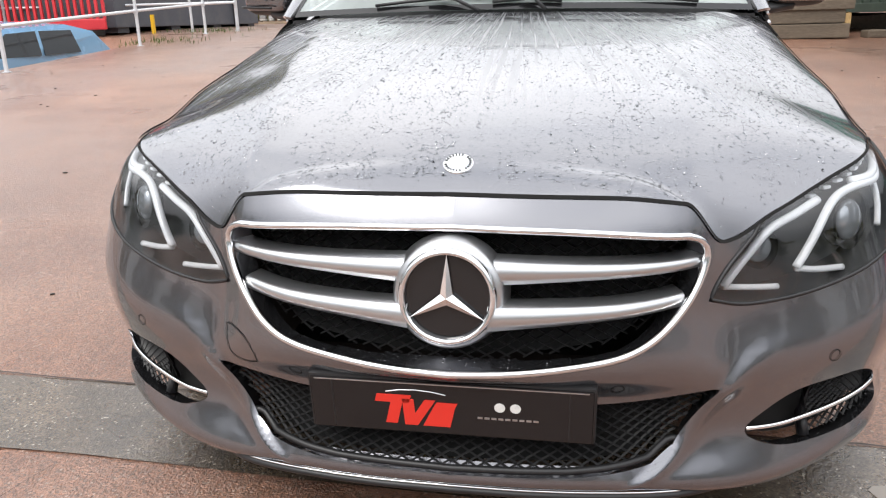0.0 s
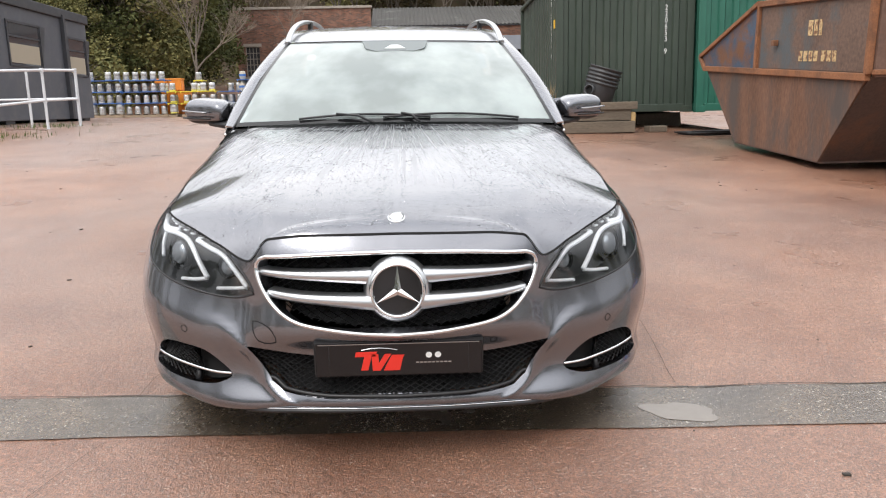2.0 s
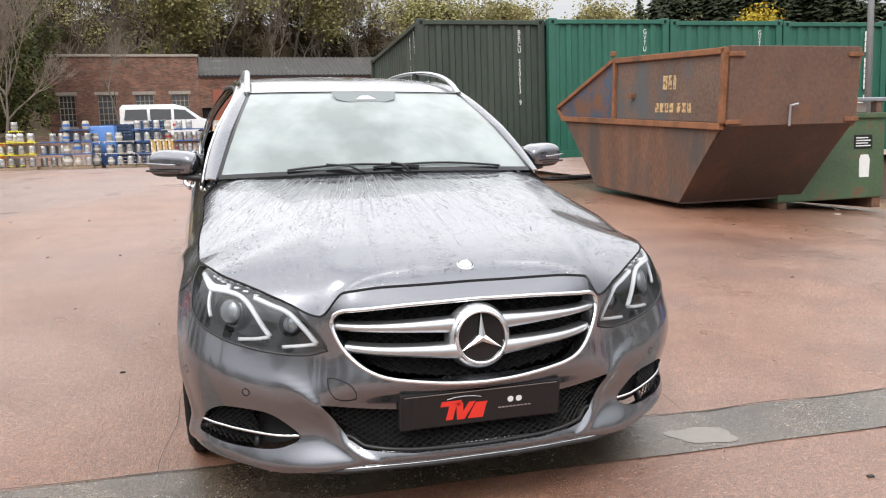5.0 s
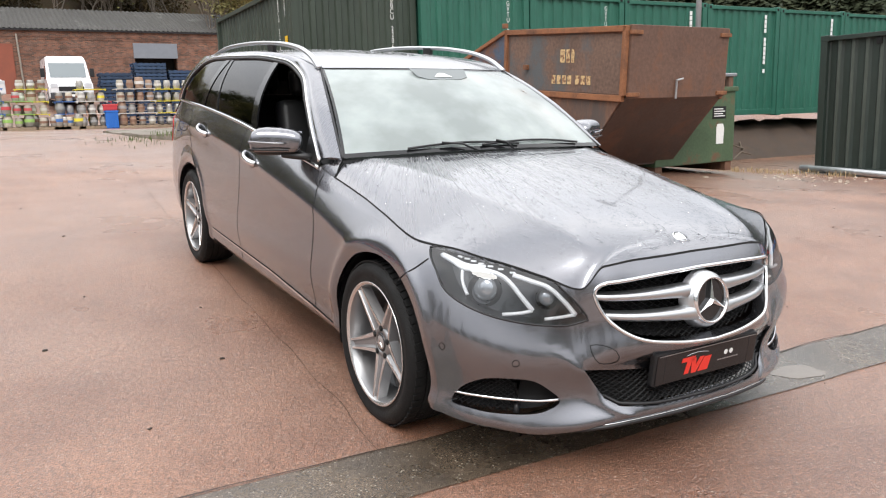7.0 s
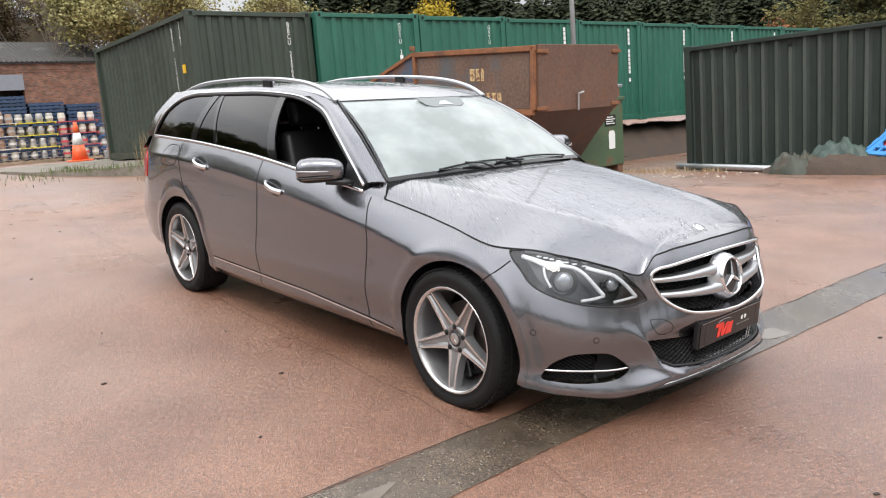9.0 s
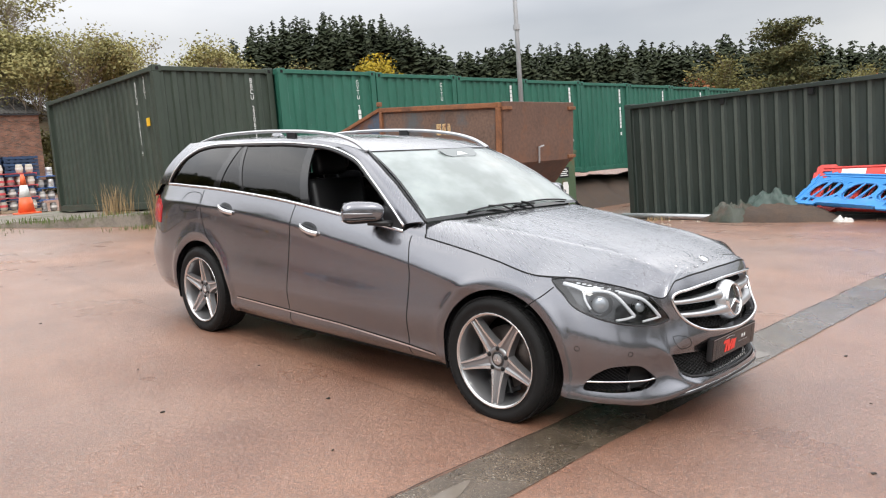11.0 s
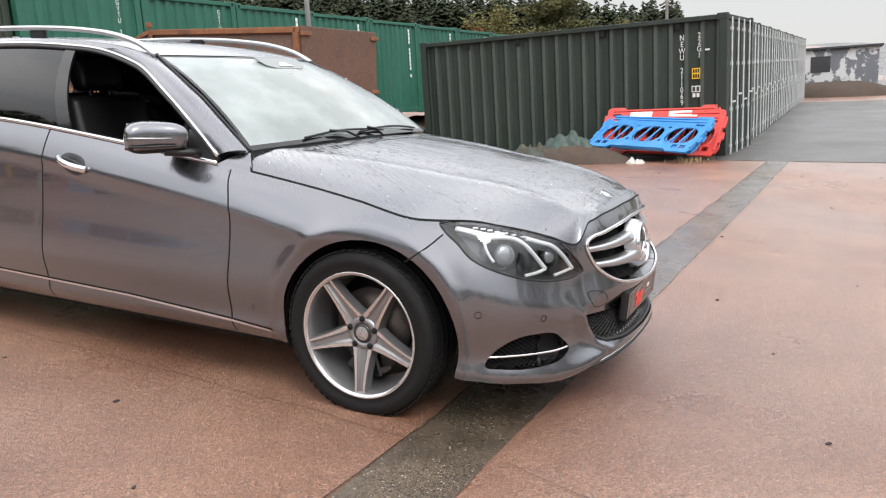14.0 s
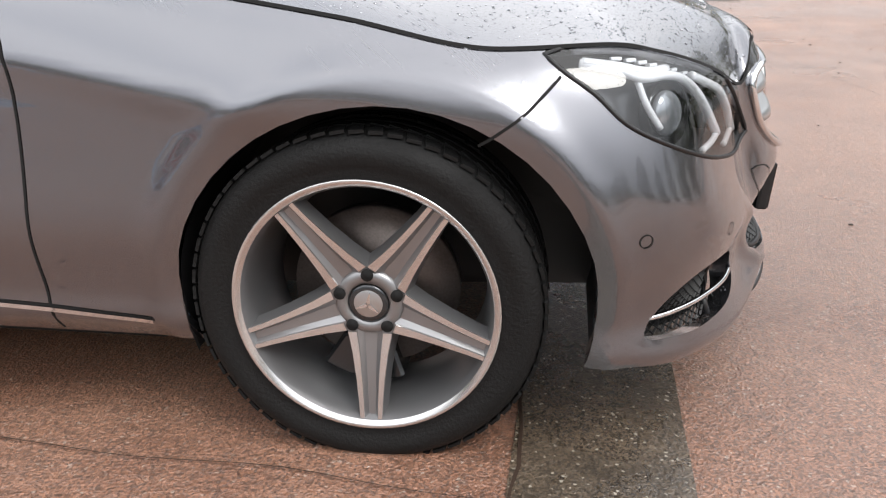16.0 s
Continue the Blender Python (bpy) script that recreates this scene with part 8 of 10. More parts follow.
# x from, columns, layers, kinds, bands, board colour, y
STACKS = [
    (-11.75, 3, 3, ("steel",), ("white", "grey"), "blue", 27.0), (-10.45, 4, 3, ("steel",), ("grey", "white"), "blue", 27.1), (-8.75, 1, 2, ("steel",), ("yellow",), "yellow", 27.0),
    (-8.25, 3, 2, ("steel",), ("grey", "yellow"), "yellow", 27.0), (-7.85, 1, 3, ("steel",), ("grey",), "yellow", 27.5), (-6.95, 2, 2, ("steel",), ("grey",), "blue", 27.3),
    (-6.1, 2, 3, ("steel", "cream"), ("blue", "white"), "blue", 27.0), (-5.2, 1, 2, ("tin",), ("white",), "white", 27.2), (-4.7, 2, 2, ("steel", "tin"), ("grey", "white"), "white", 27.0),
    (-3.75, 2, 3, ("steel",), ("white", "grey"), "blue", 27.2), (-3.05, 2, 3, ("cream",), ("white", "red"), "white", 27.45), (-2.28, 2, 3, ("steel",), ("grey",), "blue", 27.0), (-1.42, 2, 2, ("cream", "tin"), ("red", "green"), "green", 27.0),
    (-0.92, 2, 3, ("cream", "tin"), ("white", "brown"), "yellow", 27.5), (-0.35, 2, 1, ("tin", "cream"), ("brown",), "white", 27.0), (0.12, 2, 1, ("tin", "cream"), ("blue", "yellow"), "blue", 27.0), (0.25, 2, 2, ("cream", "tin"), ("grey", "brown"), "blue", 27.5),
    (0.9, 2, 2, ("tin",), ("white", "grey"), "white", 27.0), (0.95, 2, 3, ("tin", "cream"), ("yellow", "grey"), "yellow", 27.55), (1.75, 1, 2, ("tin",), ("yellow",), "red", 27.5),
    (2.2, 3, 3, ("cream", "tin", "brown"), ("grey", "white", "brown"), "white", 27.0), (3.52, 3, 3, ("tin", "steel"), ("grey", "white"), "yellow", 27.2),
    (4.86, 3, 3, ("cream", "tin"), ("grey", "white", "red"), "red", 27.0), (6.2, 3, 3, ("tin", "steel"), ("white", "grey"), "blue", 27.1),
]
for x0, n, up, kinds, bands, board, y in STACKS:
    n, up, pitch = round(n * 1.32), round(up * 1.33), 0.432 * KEG
    w = n * pitch
    z = ground_z(x0, y - 0.25) - 0.005
    pallet(x0, x0 + w, y - 0.24, y + 0.60, z, M_PALLET, "weathered wooden pallet under stacked kegs")
    z += 0.107
    for layer in range(up):
        for c in range(n):
            for row in range(2 if layer == up - 2 else 1):
                if layer == up - 1 and layer > 0 and R.random() < 0.22:
                    continue
                stack_keg(R.choice(kinds), R.choice(bands), x0 + pitch * (c + 0.5) + R.uniform(-0.012, 0.012), y + pitch * row + R.uniform(-0.02, 0.02), z)
        z += 0.53 * KEG
        if layer < up - 1:
            layer_board(x0 - 0.02, x0 + w + 0.02, y - 0.18, y + 0.52, z, board)
            z += 0.022


def crate(x, y, z, w, h, mat, label, d=0.6):
    c = thing("plastic_crate", label, "crate", pose(x, y, z), group="crates by the kegs")
    part("body", boxed(0, w, 0, d, 0, h, 0.03), mat, c)
    part("rim", boxed(-0.02, w + 0.02, -0.02, d + 0.02, h - 0.06, h - 0.002, 0.01), mat, c)
    for k in range(3):
        xx = w * (0.2 + 0.3 * k)
        part("rib", boxed(xx - 0.02, xx + 0.02, -0.018, 0.004, 0.04, h - 0.07), mat, c)


M_ORANGE = material("orange_plastic", (0.72, 0.24, 0.03), 0.5, vary=0.1, scale=5)
M_CRATE_BLUE = material("bright_blue_plastic", (0.02, 0.14, 0.50), 0.45, vary=0.12, scale=5)
gz = ground_z(-9, 27.7)
for x, z in ((-9.55, 1.0), (-9.02, 1.0), (-9.3, 0.5), (-8.75, 0.5)):
    crate(x, 28.0, gz + z, 0.5, 0.48, M_ORANGE, "bright orange plastic crate stacked behind kegs", 0.45)
pallet(-9.6, -8.2, 27.9, 28.6, gz, M_PALLET, "weathered wooden pallet under orange crates")
for z in (0.107, 0.3):
    crate(-9.5, 28.0, gz + z, 1.2, 0.2, M_ORANGE, "flat orange plastic crate stacked behind kegs", 0.5)
gz = ground_z(1.8, 27)
crate(1.76, 26.75, gz, 0.42, 0.62, M_CRATE_BLUE, "blue plastic crate standing among kegs", 0.4)
crate(1.72, 26.78, gz + 0.62, 0.46, 0.22, plain("red_crate_plastic", (0.52, 0.05, 0.06), 0.5), "shallow red plastic crate on a blue one", 0.4)
TP = thing("covered_stack", "tall stack covered with a light blue tarpaulin", "tarpaulin", pose(-5.3, 27.9, ground_z(-5, 28)))
b = bmesh.new()
box(b, 0, 0.85, 0, 0.8, 0, 1.55, 0.05)
bmesh.ops.subdivide_edges(b, edges=b.edges[:], cuts=3, use_grid_fill=True)
for v in b.verts:
    v.co += Vector((1, 1, 0)) * 0.02 * noise.noise(v.co * 4)
part("cover", b, material("light_blue_tarpaulin", (0.10, 0.22, 0.52), 0.5, vary=0.15, scale=3, bump=0.4, bump_scale=10), TP, "", True)
gz = ground_z(-2.8, 26.9)
for k in range(4):
    crate(-3.13 + 0.20 * k, 26.72, gz + 0.107, 0.17, 0.88, material("yellow_white_sack", (0.50, 0.33, 0.09), 0.6, vary=0.25, scale=8, second=(0.75, 0.72, 0.66), second_at=(0.48, 0.54), second_scale=6), "tall yellow and white carton on a pallet", 0.22)
pallet(-3.15, -2.3, 26.7, 27.1, gz, M_PALLET, "weathered wooden pallet under cartons")
for x0, x1, n in ((-5.0, -3.9, 13), (-3.8, -2.7, 14), (2.0, 3.15, 16), (3.25, 4.4, 19), (4.5, 5.7, 17), (5.8, 7.0, 17)):
    z = ground_z(x0, 29)
    for k in range(n):
        pallet(x0 + R.uniform(-0.03, 0.03), x1, 28.9, 29.8, z + 0.128 * k, M_NAVY, "dark blue wooden pallet in a tall stack")

# grey portable cabin
CAB_Z = ground_z(-8.5, 15) - 0.03
M_CABIN = material("grey_cabin_sheet", (0.078, 0.084, 0.098), 0.5, vary=0.10, scale=1.5, bump=0.05, bump_scale=30, second=(0.12, 0.12, 0.125), second_at=(0.5, 0.8))
M_CABIN_DARK = material("dark_grey_trim", (0.042, 0.044, 0.050), 0.5, vary=0.12, scale=3)
M_PANE = plain("dim_window_glass", (0.055, 0.055, 0.06), 0.06, spec=0.9)
PC = thing("portable_cabin", "dark grey portable cabin with tilted window shutters", "cabin", pose(-8.5, 12.0, CAB_Z))
b = bmesh.new()
box(b, -3.0, 0, 0, 7.0, 0.10, 2.62, 0.02)
part("wall", b, M_CABIN, PC)
part("roof", boxed(-3.05, 0.06, -0.06, 7.06, 2.62, 2.85, 0.02), M_CABIN_DARK, PC)
for k in range(4):
    part("skid", boxed(-2.9, -0.05, 0.1 + 2.1 * k, 0.5 + 2.1 * k, 0, 0.10), M_CABIN_DARK, PC)
part("downpipe_post", boxed(-0.01, 0.10, 5.38, 5.50, 0.10, 2.70, 0.01), M_CABIN_DARK, PC)
for y0, y1, z0, z1 in ((2.62, 4.10, 1.35, 2.25), (5.72, 6.75, 1.25, 2.15), (0.5, 1.6, 1.35, 2.25)):
    wn_ = part("window", boxed(0.0, 0.012, y0, y1, z0, z1), M_PANE, PC, "dim window pane of a cabin")
    for a, c, d, e in ((y0 - 0.05, y0, z0 - 0.05, z1 + 0.05), (y1, y1 + 0.05, z0 - 0.05, z1 + 0.05), (y0, y1, z0 - 0.05, z0), (y0, y1, z1, z1 + 0.05), (y0, y1, (z0 + z1) / 2 + 0.14, (z0 + z1) / 2 + 0.18)):
        part("window_frame", boxed(0.0, 0.03, a, c, d, e), M_CABIN_DARK, wn_)
    b = bmesh.new()
    prism(b, [(y1 + 0.02, z0 - 0.03), (y1 + 0.02, z1 + 0.03), (y1 + 0.3, z1 + 0.03)], 0.03, 0.045, "x")
    part("shutter", b, M_CABIN_DARK, PC)
    b = bmesh.new()
    part("blind", boxed(0.0125, 0.0135, y0 + 0.04, y1 - 0.04, z0 + 0.03, z0 + 0.45), plain("cream_blind", (0.33, 0.29, 0.22), 0.7), wn_, "drawn cream blind")

# white tube railing along the ramp, and its return
M_GALV = material("white_galvanised_tube", (0.66, 0.68, 0.70), 0.42, 0.25, vary=0.10, scale=10)
RL = thing("tube_railing", "white painted tubular railing beside the ramp", "railing", pose(0, 0, 0))
RUN = [(-6.74, 6.6), (-6.76, 9.78), (-6.78, 12.2), (-6.55, 13.15)]
for k, (x, y) in enumerate(RUN):
    b = bmesh.new()
    z = ground_z(x, y)
    tube(b, (x, y, z - 0.02), (x, y, z + 1.12), 0.026, seg=10)
    tube(b, (x, y, z), (x, y, z + 0.012), 0.055, seg=12)
    for h in (0.55, 1.12):
        tube(b, (x, y, z + h - 0.045), (x, y, z + h + 0.035), 0.036, seg=10)
    part("post", b, M_GALV, RL)
for h in (0.55, 1.12):
    b = bmesh.new()
    sweep(b, [(-6.74, 4.4, ground_z(-6.74, 4.4) + h)] + [(x, y, ground_z(x, y) + h) for x, y in RUN], 0.024, 8)
    part("rail", b, M_GALV, RL)
R2 = thing("tube_railing", "white tubular railing along the sunken lane", "railing", pose(0, 0, 0))
RUN2 = [(-10.8, 11.9), (-9.0, 12.2), (-7.4, 12.9), (-6.62, 13.35)]
for x, y in RUN2:
    b = bmesh.new()
    z = ground_z(x, y)
    tube(b, (x, y, z - 0.02), (x, y, z + 1.12), 0.026, seg=10)
    part("post", b, M_GALV, R2)
for h in (0.55, 1.12):
    b = bmesh.new()
    sweep(b, [(x, y, ground_z(x, y) + h) for x, y in RUN2], 0.024, 8)
    part("rail", b, M_GALV, R2)

# red slatted barriers behind the railing
M_RED_PLASTIC = material("red_barrier_plastic", (0.60, 0.035, 0.045), 0.45, vary=0.1, scale=4)


def slat_barrier(x, y, turn, z=None, group="red barriers behind the railing"):
    o = thing("road_barrier", "red plastic slatted road barrier standing upright", "barrier", pose(x, y, ground_z(x, y) if z is None else z, 0, 0, turn), group=group)
    part("bottom_rail", boxed(0, 2.0, -0.03, 0.03, 0.12, 0.32, 0.02), M_RED_PLASTIC, o)
    part("top_rail", boxed(0, 2.0, -0.03, 0.03, 0.82, 1.0, 0.02), M_RED_PLASTIC, o)
    for k in range(15):
        xx = 1.96 * k / 14
        part("slat", boxed(xx, xx + 0.05, -0.02, 0.02, 0.31, 0.83), M_RED_PLASTIC, o)
    part("white_strip", boxed(0.3, 1.7, -0.035, -0.0305, 0.86, 0.96), M_WHITE_PAINT, o, "white reflective strip")
    for xx in (0.25, 1.75):
        part("foot", boxed(xx - 0.06, xx + 0.06, -0.25, 0.25, 0, 0.125, 0.02), M_BLACK, o)
    return o


B0 = slat_barrier(-10.5, 11.6, 2)
copy_thing(B0, pose(-12.65, 11.6, ground_z(-12.65, 11.6), 0, 0, 1))
part("post", boxed(-0.03, 0.03, -0.03, 0.03, 0, 0.36), M_YELLOW, thing("marker_post", "short yellow marker post beside the railing", "post", spot(-8.05, 12.55)))

# light blue hatchback in the lane
M_PALE_BLUE = material("light_blue_car_paint", (0.22, 0.42, 0.62), 0.25, 0.1, vary=0.05, scale=3, coat=0.6)
M_CAR_WHITE = material("white_car_paint", (0.72, 0.73, 0.74), 0.3, vary=0.06, scale=3, coat=0.5)
M_GLASS_DARK = plain("dark_car_glass", (0.015, 0.018, 0.02), 0.08, spec=0.8)
M_TYRE_FAR = plain("black_tyre_rubber", (0.02, 0.02, 0.021), 0.8)


def small_vehicle(name, label, cat, m, body_pts, glass_pts, width, paint, wheels, wheel_r=0.31, front_glass=None, inset=0.16, rounding=0.06):
    """A vehicle from its side outline (x along, z up), with side glass, screens, wheels and lamps."""
    v = thing(name, label, cat, m)
    bm = bmesh.new()
    ptz = [(p[0], p[1]) for p in body_pts]
    top = max(p[1] for p in ptz)
    waist = 0.62 * top
    prism(bm, ptz, -width / 2, width / 2, "y")
    bmesh.ops.bevel(bm, geom=[e for e in bm.edges if abs(e.verts[0].co.y - e.verts[1].co.y) < 1e-5], offset=rounding, segments=2, affect="EDGES")
    for q in bm.verts:
        if q.co.z > waist:
            q.co.y *= 1 - inset * (q.co.z - waist) / (top - waist)
    part("body", bm, paint, v)
    for s in (-1, 1):
        for g in glass_pts:
            bm = bmesh.new()
            yy = lambda z: s * (width / 2 * (1 - inset * max(0, z - waist) / (top - waist)) + 0.004)
            vs = [bm.verts.new((p[0], yy(p[1]), p[1])) for p in g]
            f = bm.faces.new(vs)
            ext = bmesh.ops.extrude_face_region(bm, geom=[f])
            bmesh.ops.translate(bm, vec=(0, -0.02 * s, 0), verts=[q for q in ext["geom"] if isinstance(q, bmesh.types.BMVert)])
            bmesh.ops.recalc_face_normals(bm, faces=bm.faces)
            part("side_window", bm, M_GLASS_DARK, v)
        for xw in wheels:
            bm = bmesh.new()
            lathe(bm, [(0.0, -0.09), (wheel_r * 0.66, -0.10), (wheel_r * 0.9, -0.10), (wheel_r, -0.07), (wheel_r, 0.07), (wheel_r * 0.9, 0.10), (wheel_r * 0.66, 0.10), (0.0, 0.09)], 20, pose(xw, s * (width / 2 - 0.085), wheel_r, 90, 0, 0))
            w = part("wheel", bm, M_TYRE_FAR, v, "", True)
            bm = bmesh.new()
            lathe(bm, [(0.0, 0.0), (wheel_r * 0.62, 0.0), (wheel_r * 0.62, 0.012), (0.0, 0.02)], 16, pose(xw, s * (width / 2 + 0.012), wheel_r, -90 * s, 0, 0))
            part("rim", bm, M_STEEL, w)
    return v


HATCH = [(0.0, 0.30), (0.02, 0.62), (0.12, 0.78), (0.95, 0.92), (1.55, 1.36), (2.9, 1.42), (3.5, 1.30), (3.85, 0.95), (3.92, 0.35), (3.6, 0.22), (0.3, 0.22)]
HGLASS = [[(1.12, 0.96), (1.62, 1.30), (2.2, 1.33), (2.2, 0.96)], [(2.27, 0.96), (2.27, 1.33), (2.95, 1.33), (3.05, 0.98)]]
H = small_vehicle("hatchback", "light blue hatchback parked in the sunken lane", "car", pose(-9.2, 7.0, ground_z(-9.2, 8.5), 3.5, 0, 82), HATCH, HGLASS, 1.68, M_PALE_BLUE, (0.75, 3.1))
b = bmesh.new()
prism(b, [(0.93, 0.94), (1.55, 1.375), (1.57, 1.36), (0.95, 0.92)], -0.62, 0.62, "y")
part("windscreen", b, M_GLASS_DARK, H)
b = bmesh.new()
prism(b, [(3.54, 1.30), (3.87, 0.98), (3.86, 0.96), (3.5, 1.28)], -0.60, 0.60, "y")
part("rear_window", b, M_GLASS_DARK, H)

# white panel van facing the yard
VAN = [(0.0, 0.35), (0.0, 0.85), (0.12, 1.05), (0.75, 1.30), (1.35, 2.15), (1.75, 2.42), (5.2, 2.46), (5.3, 0.4), (5.0, 0.3), (0.4, 0.28)]
VZ = ground_z(1.9, 41)
V = small_vehicle("panel_van", "white panel van facing the yard before the brickwork", "van", pose(1.95, 38.6, VZ, 0, 0, 90), VAN, [[(0.95, 1.32), (1.45, 1.95), (2.1, 1.98), (2.1, 1.32)]], 1.95, M_CAR_WHITE, (0.85, 4.3), 0.36, inset=0.12)
b = bmesh.new()
prism(b, [(0.80, 1.34), (1.30, 2.03), (1.34, 2.05), (0.84, 1.34)], -0.80, 0.80, "y", pose(-0.03, 0, 0.03))
part("windscreen", b, plain("pale_screen", (0.16, 0.19, 0.20), 0.08, spec=0.8), V, "wide windscreen of a van")
part("grille", boxed(-0.02, 0.03, -0.55, 0.55, 0.68, 0.90, 0.01), M_BLACK, V)
part("bumper", boxed(-0.06, 0.10, -0.93, 0.93, 0.32, 0.62, 0.03), M_CABIN_DARK, V)
for s in (-1, 1):
    part("headlamp", boxed(-0.01, 0.10, s * 0.74 - 0.16, s * 0.74 + 0.16, 0.82, 1.06, 0.03), plain("clear_lamp", (0.55, 0.57, 0.6), 0.15), V)
    part("door_mirror", boxed(0.95, 1.08, s * 1.10 - 0.10, s * 1.10 + 0.10, 1.38, 1.80, 0.03), M_BLACK, V)
part("number_plate", boxed(-0.07, -0.06, -0.26, 0.26, 0.42, 0.53), M_WHITE_PAINT, V)

# cream-white minibus side-on
BUS = [(0.0, 0.4), (0.0, 0.95), (0.15, 1.10), (0.9, 1.28), (1.75, 1.92), (2.3, 2.08), (5.0, 2.08), (5.15, 1.9), (5.2, 0.5), (4.9, 0.32), (0.3, 0.3)]
BG = [[(1.15, 1.24), (1.75, 1.75), (2.35, 1.80), (2.35, 1.24)], [(2.5, 1.24), (2.5, 1.80), (3.6, 1.82), (3.6, 1.24)], [(3.75, 1.24), (3.75, 1.82), (4.85, 1.80), (4.95, 1.24)]]
MB = small_vehicle("minibus", "white minibus parked side-on behind the kegs", "minibus", pose(-0.7, 43.2, ground_z(-2, 43), 0, 0, 180), BUS, BG, 1.9, M_CAR_WHITE, (0.95, 4.1), 0.34)
b = bmesh.new()
prism(b, [(0.88, 1.31), (1.72, 1.94), (1.74, 1.92), (0.92, 1.28)], -0.78, 0.78, "y")
part("windscreen", b, M_GLASS_DARK, MB)
part("headlamp", boxed(0.0, 0.3, 0.78, 0.956, 0.86, 1.05, 0.03), plain("clear_bus_lamp", (0.55, 0.57, 0.6), 0.15), MB)

# old brick works
def brick_material():
    mt = bpy.data.materials.new("old_red_brickwork")
    mt.use_nodes = True
    n, l = mt.node_tree.nodes, mt.node_tree.links
    bs = n["Principled BSDF"]
    tc, mp, br, nz, mx = n.new("ShaderNodeTexCoord"), n.new("ShaderNodeMapping"), n.new("ShaderNodeTexBrick"), n.new("ShaderNodeTexNoise"), n.new("ShaderNodeMix")
    mp.inputs["Rotation"].default_value = (radians(90), 0, 0)
    br.inputs["Scale"].default_value = 1.0
    br.inputs["Brick Width"].default_value, br.inputs["Row Height"].default_value, br.inputs["Mortar Size"].default_value = 0.235, 0.078, 0.008
    br.inputs["Color1"].default_value, br.inputs["Color2"].default_value, br.inputs["Mortar"].default_value = (0.250, 0.110, 0.068, 1), (0.098, 0.057, 0.044, 1), (0.18, 0.145, 0.12, 1)
    nz.inputs["Scale"].default_value, nz.inputs["Detail"].default_value = 1.4, 8
    mx.data_type, mx.blend_type = "RGBA", "MULTIPLY"
    mx.inputs[0].default_value = 0.75
    rp = n.new("ShaderNodeValToRGB")
    rp.color_ramp.elements[0].position, rp.color_ramp.elements[0].color = 0.3, (0.55, 0.5, 0.47, 1)
    rp.color_ramp.elements[1].position, rp.color_ramp.elements[1].color = 0.7, (1.25, 1.25, 1.25, 1)
    l.new(tc.outputs["Object"], mp.inputs[0])
    l.new(mp.outputs[0], br.inputs[0])
    l.new(tc.outputs["Object"], nz.inputs["Vector"])
    l.new(nz.outputs["Fac"], rp.inputs[0])
    l.new(br.outputs["Color"], mx.inputs[6])
    l.new(rp.outputs[0], mx.inputs[7])
    l.new(mx.outputs[2], bs.inputs["Base Color"])
    bs.inputs["Roughness"].default_value = 0.9
    return mt


M_BRICK = brick_material()
M_STONE = material("weathered_stone_lintel", (0.30, 0.27, 0.23), 0.85, vary=0.25, scale=3)
M_SHEET_ROOF = material("grey_fibre_cement_roof", (0.052, 0.049, 0.045), 0.8, vary=0.45, scale=0.8, second=(0.15, 0.15, 0.135), second_at=(0.58, 0.74), second_scale=0.7)
BW = thing("brick_works", "old red-brick works with a grey corrugated roof", "building", pose(0, 54, 0))


def wall_with_holes(name, x0, x1, z0, z1, holes, thick=0.4, y=0.0):
    """A wall in the xz plane, built of slabs round its openings."""
    xs = sorted({x0, x1} | {h[0] for h in holes} | {h[1] for h in holes})
    bm = bmesh.new()
    for a, c in zip(xs, xs[1:]):
        cuts = sorted((h[2], h[3]) for h in holes if h[0] <= a + 1e-6 and h[1] >= c - 1e-6)
        lo = z0
        for h0, h1 in cuts:
            if h0 > lo + 1e-6:
                box(bm, a, c, y, y + thick, lo, h0)
            lo = h1
        if lo < z1:
            box(bm, a, c, y, y + thick, lo, z1)
    bmesh.ops.remove_doubles(bm, verts=bm.verts, dist=1e-5)
    part(name, bm, M_BRICK, BW)


WINS = [(-10.9, -9.9, 3.5, 5.6), (-8.5, -7.3, 3.5, 5.6), (-6.1, -4.9, 3.5, 5.6), (-3.75, -2.6, 3.5, 5.6)]
wall_with_holes("wall", -11.5, -1.85, 2.0, 8.15, WINS)
wall_with_holes("wall", -1.85, 16.0, 2.0, 6.75, [(-1.75, -1.0, 2.6, 4.64), (7.6, 10.4, 2.6, 6.0)], y=0.05)
part("coping", boxed(-11.6, -1.75, -0.08, 0.5, 8.15, 8.32, 0.02), M_STONE, BW, "stone coping on a brick parapet")
for x0, x1, z0, z1 in WINS:
    w = part("window", boxed(x0, x1, 0.16, 0.18, z0, z1), M_PANE, BW, "multi-pane metal window of brickworks")
    for k in range(5):
        xx = x0 + (x1 - x0 - 0.04) * k / 4
        part("glazing_bar", boxed(xx, xx + 0.04, 0.13, 0.16, z0, z1), M_STONE, w)
    for k in range(6):
        zz = z0 + (z1 - z0 - 0.04) * k / 5
        part("glazing_bar", boxed(x0, x1, 0.125, 0.155, zz, zz + 0.04), M_STONE, w)
    part("sill", boxed(x0 - 0.1, x1 + 0.1, -0.06, 0.12, z0 - 0.14, z0), M_STONE, BW)
    part("lintel", boxed(x0 - 0.15, x1 + 0.15, -0.012, 0.10, z1, z1 + 0.22), M_STONE, BW)
part("door", boxed(-1.74, -1.01, 0.25, 0.30, 2.6, 4.63), M_SHADOW, BW, "dark painted door of brickworks")
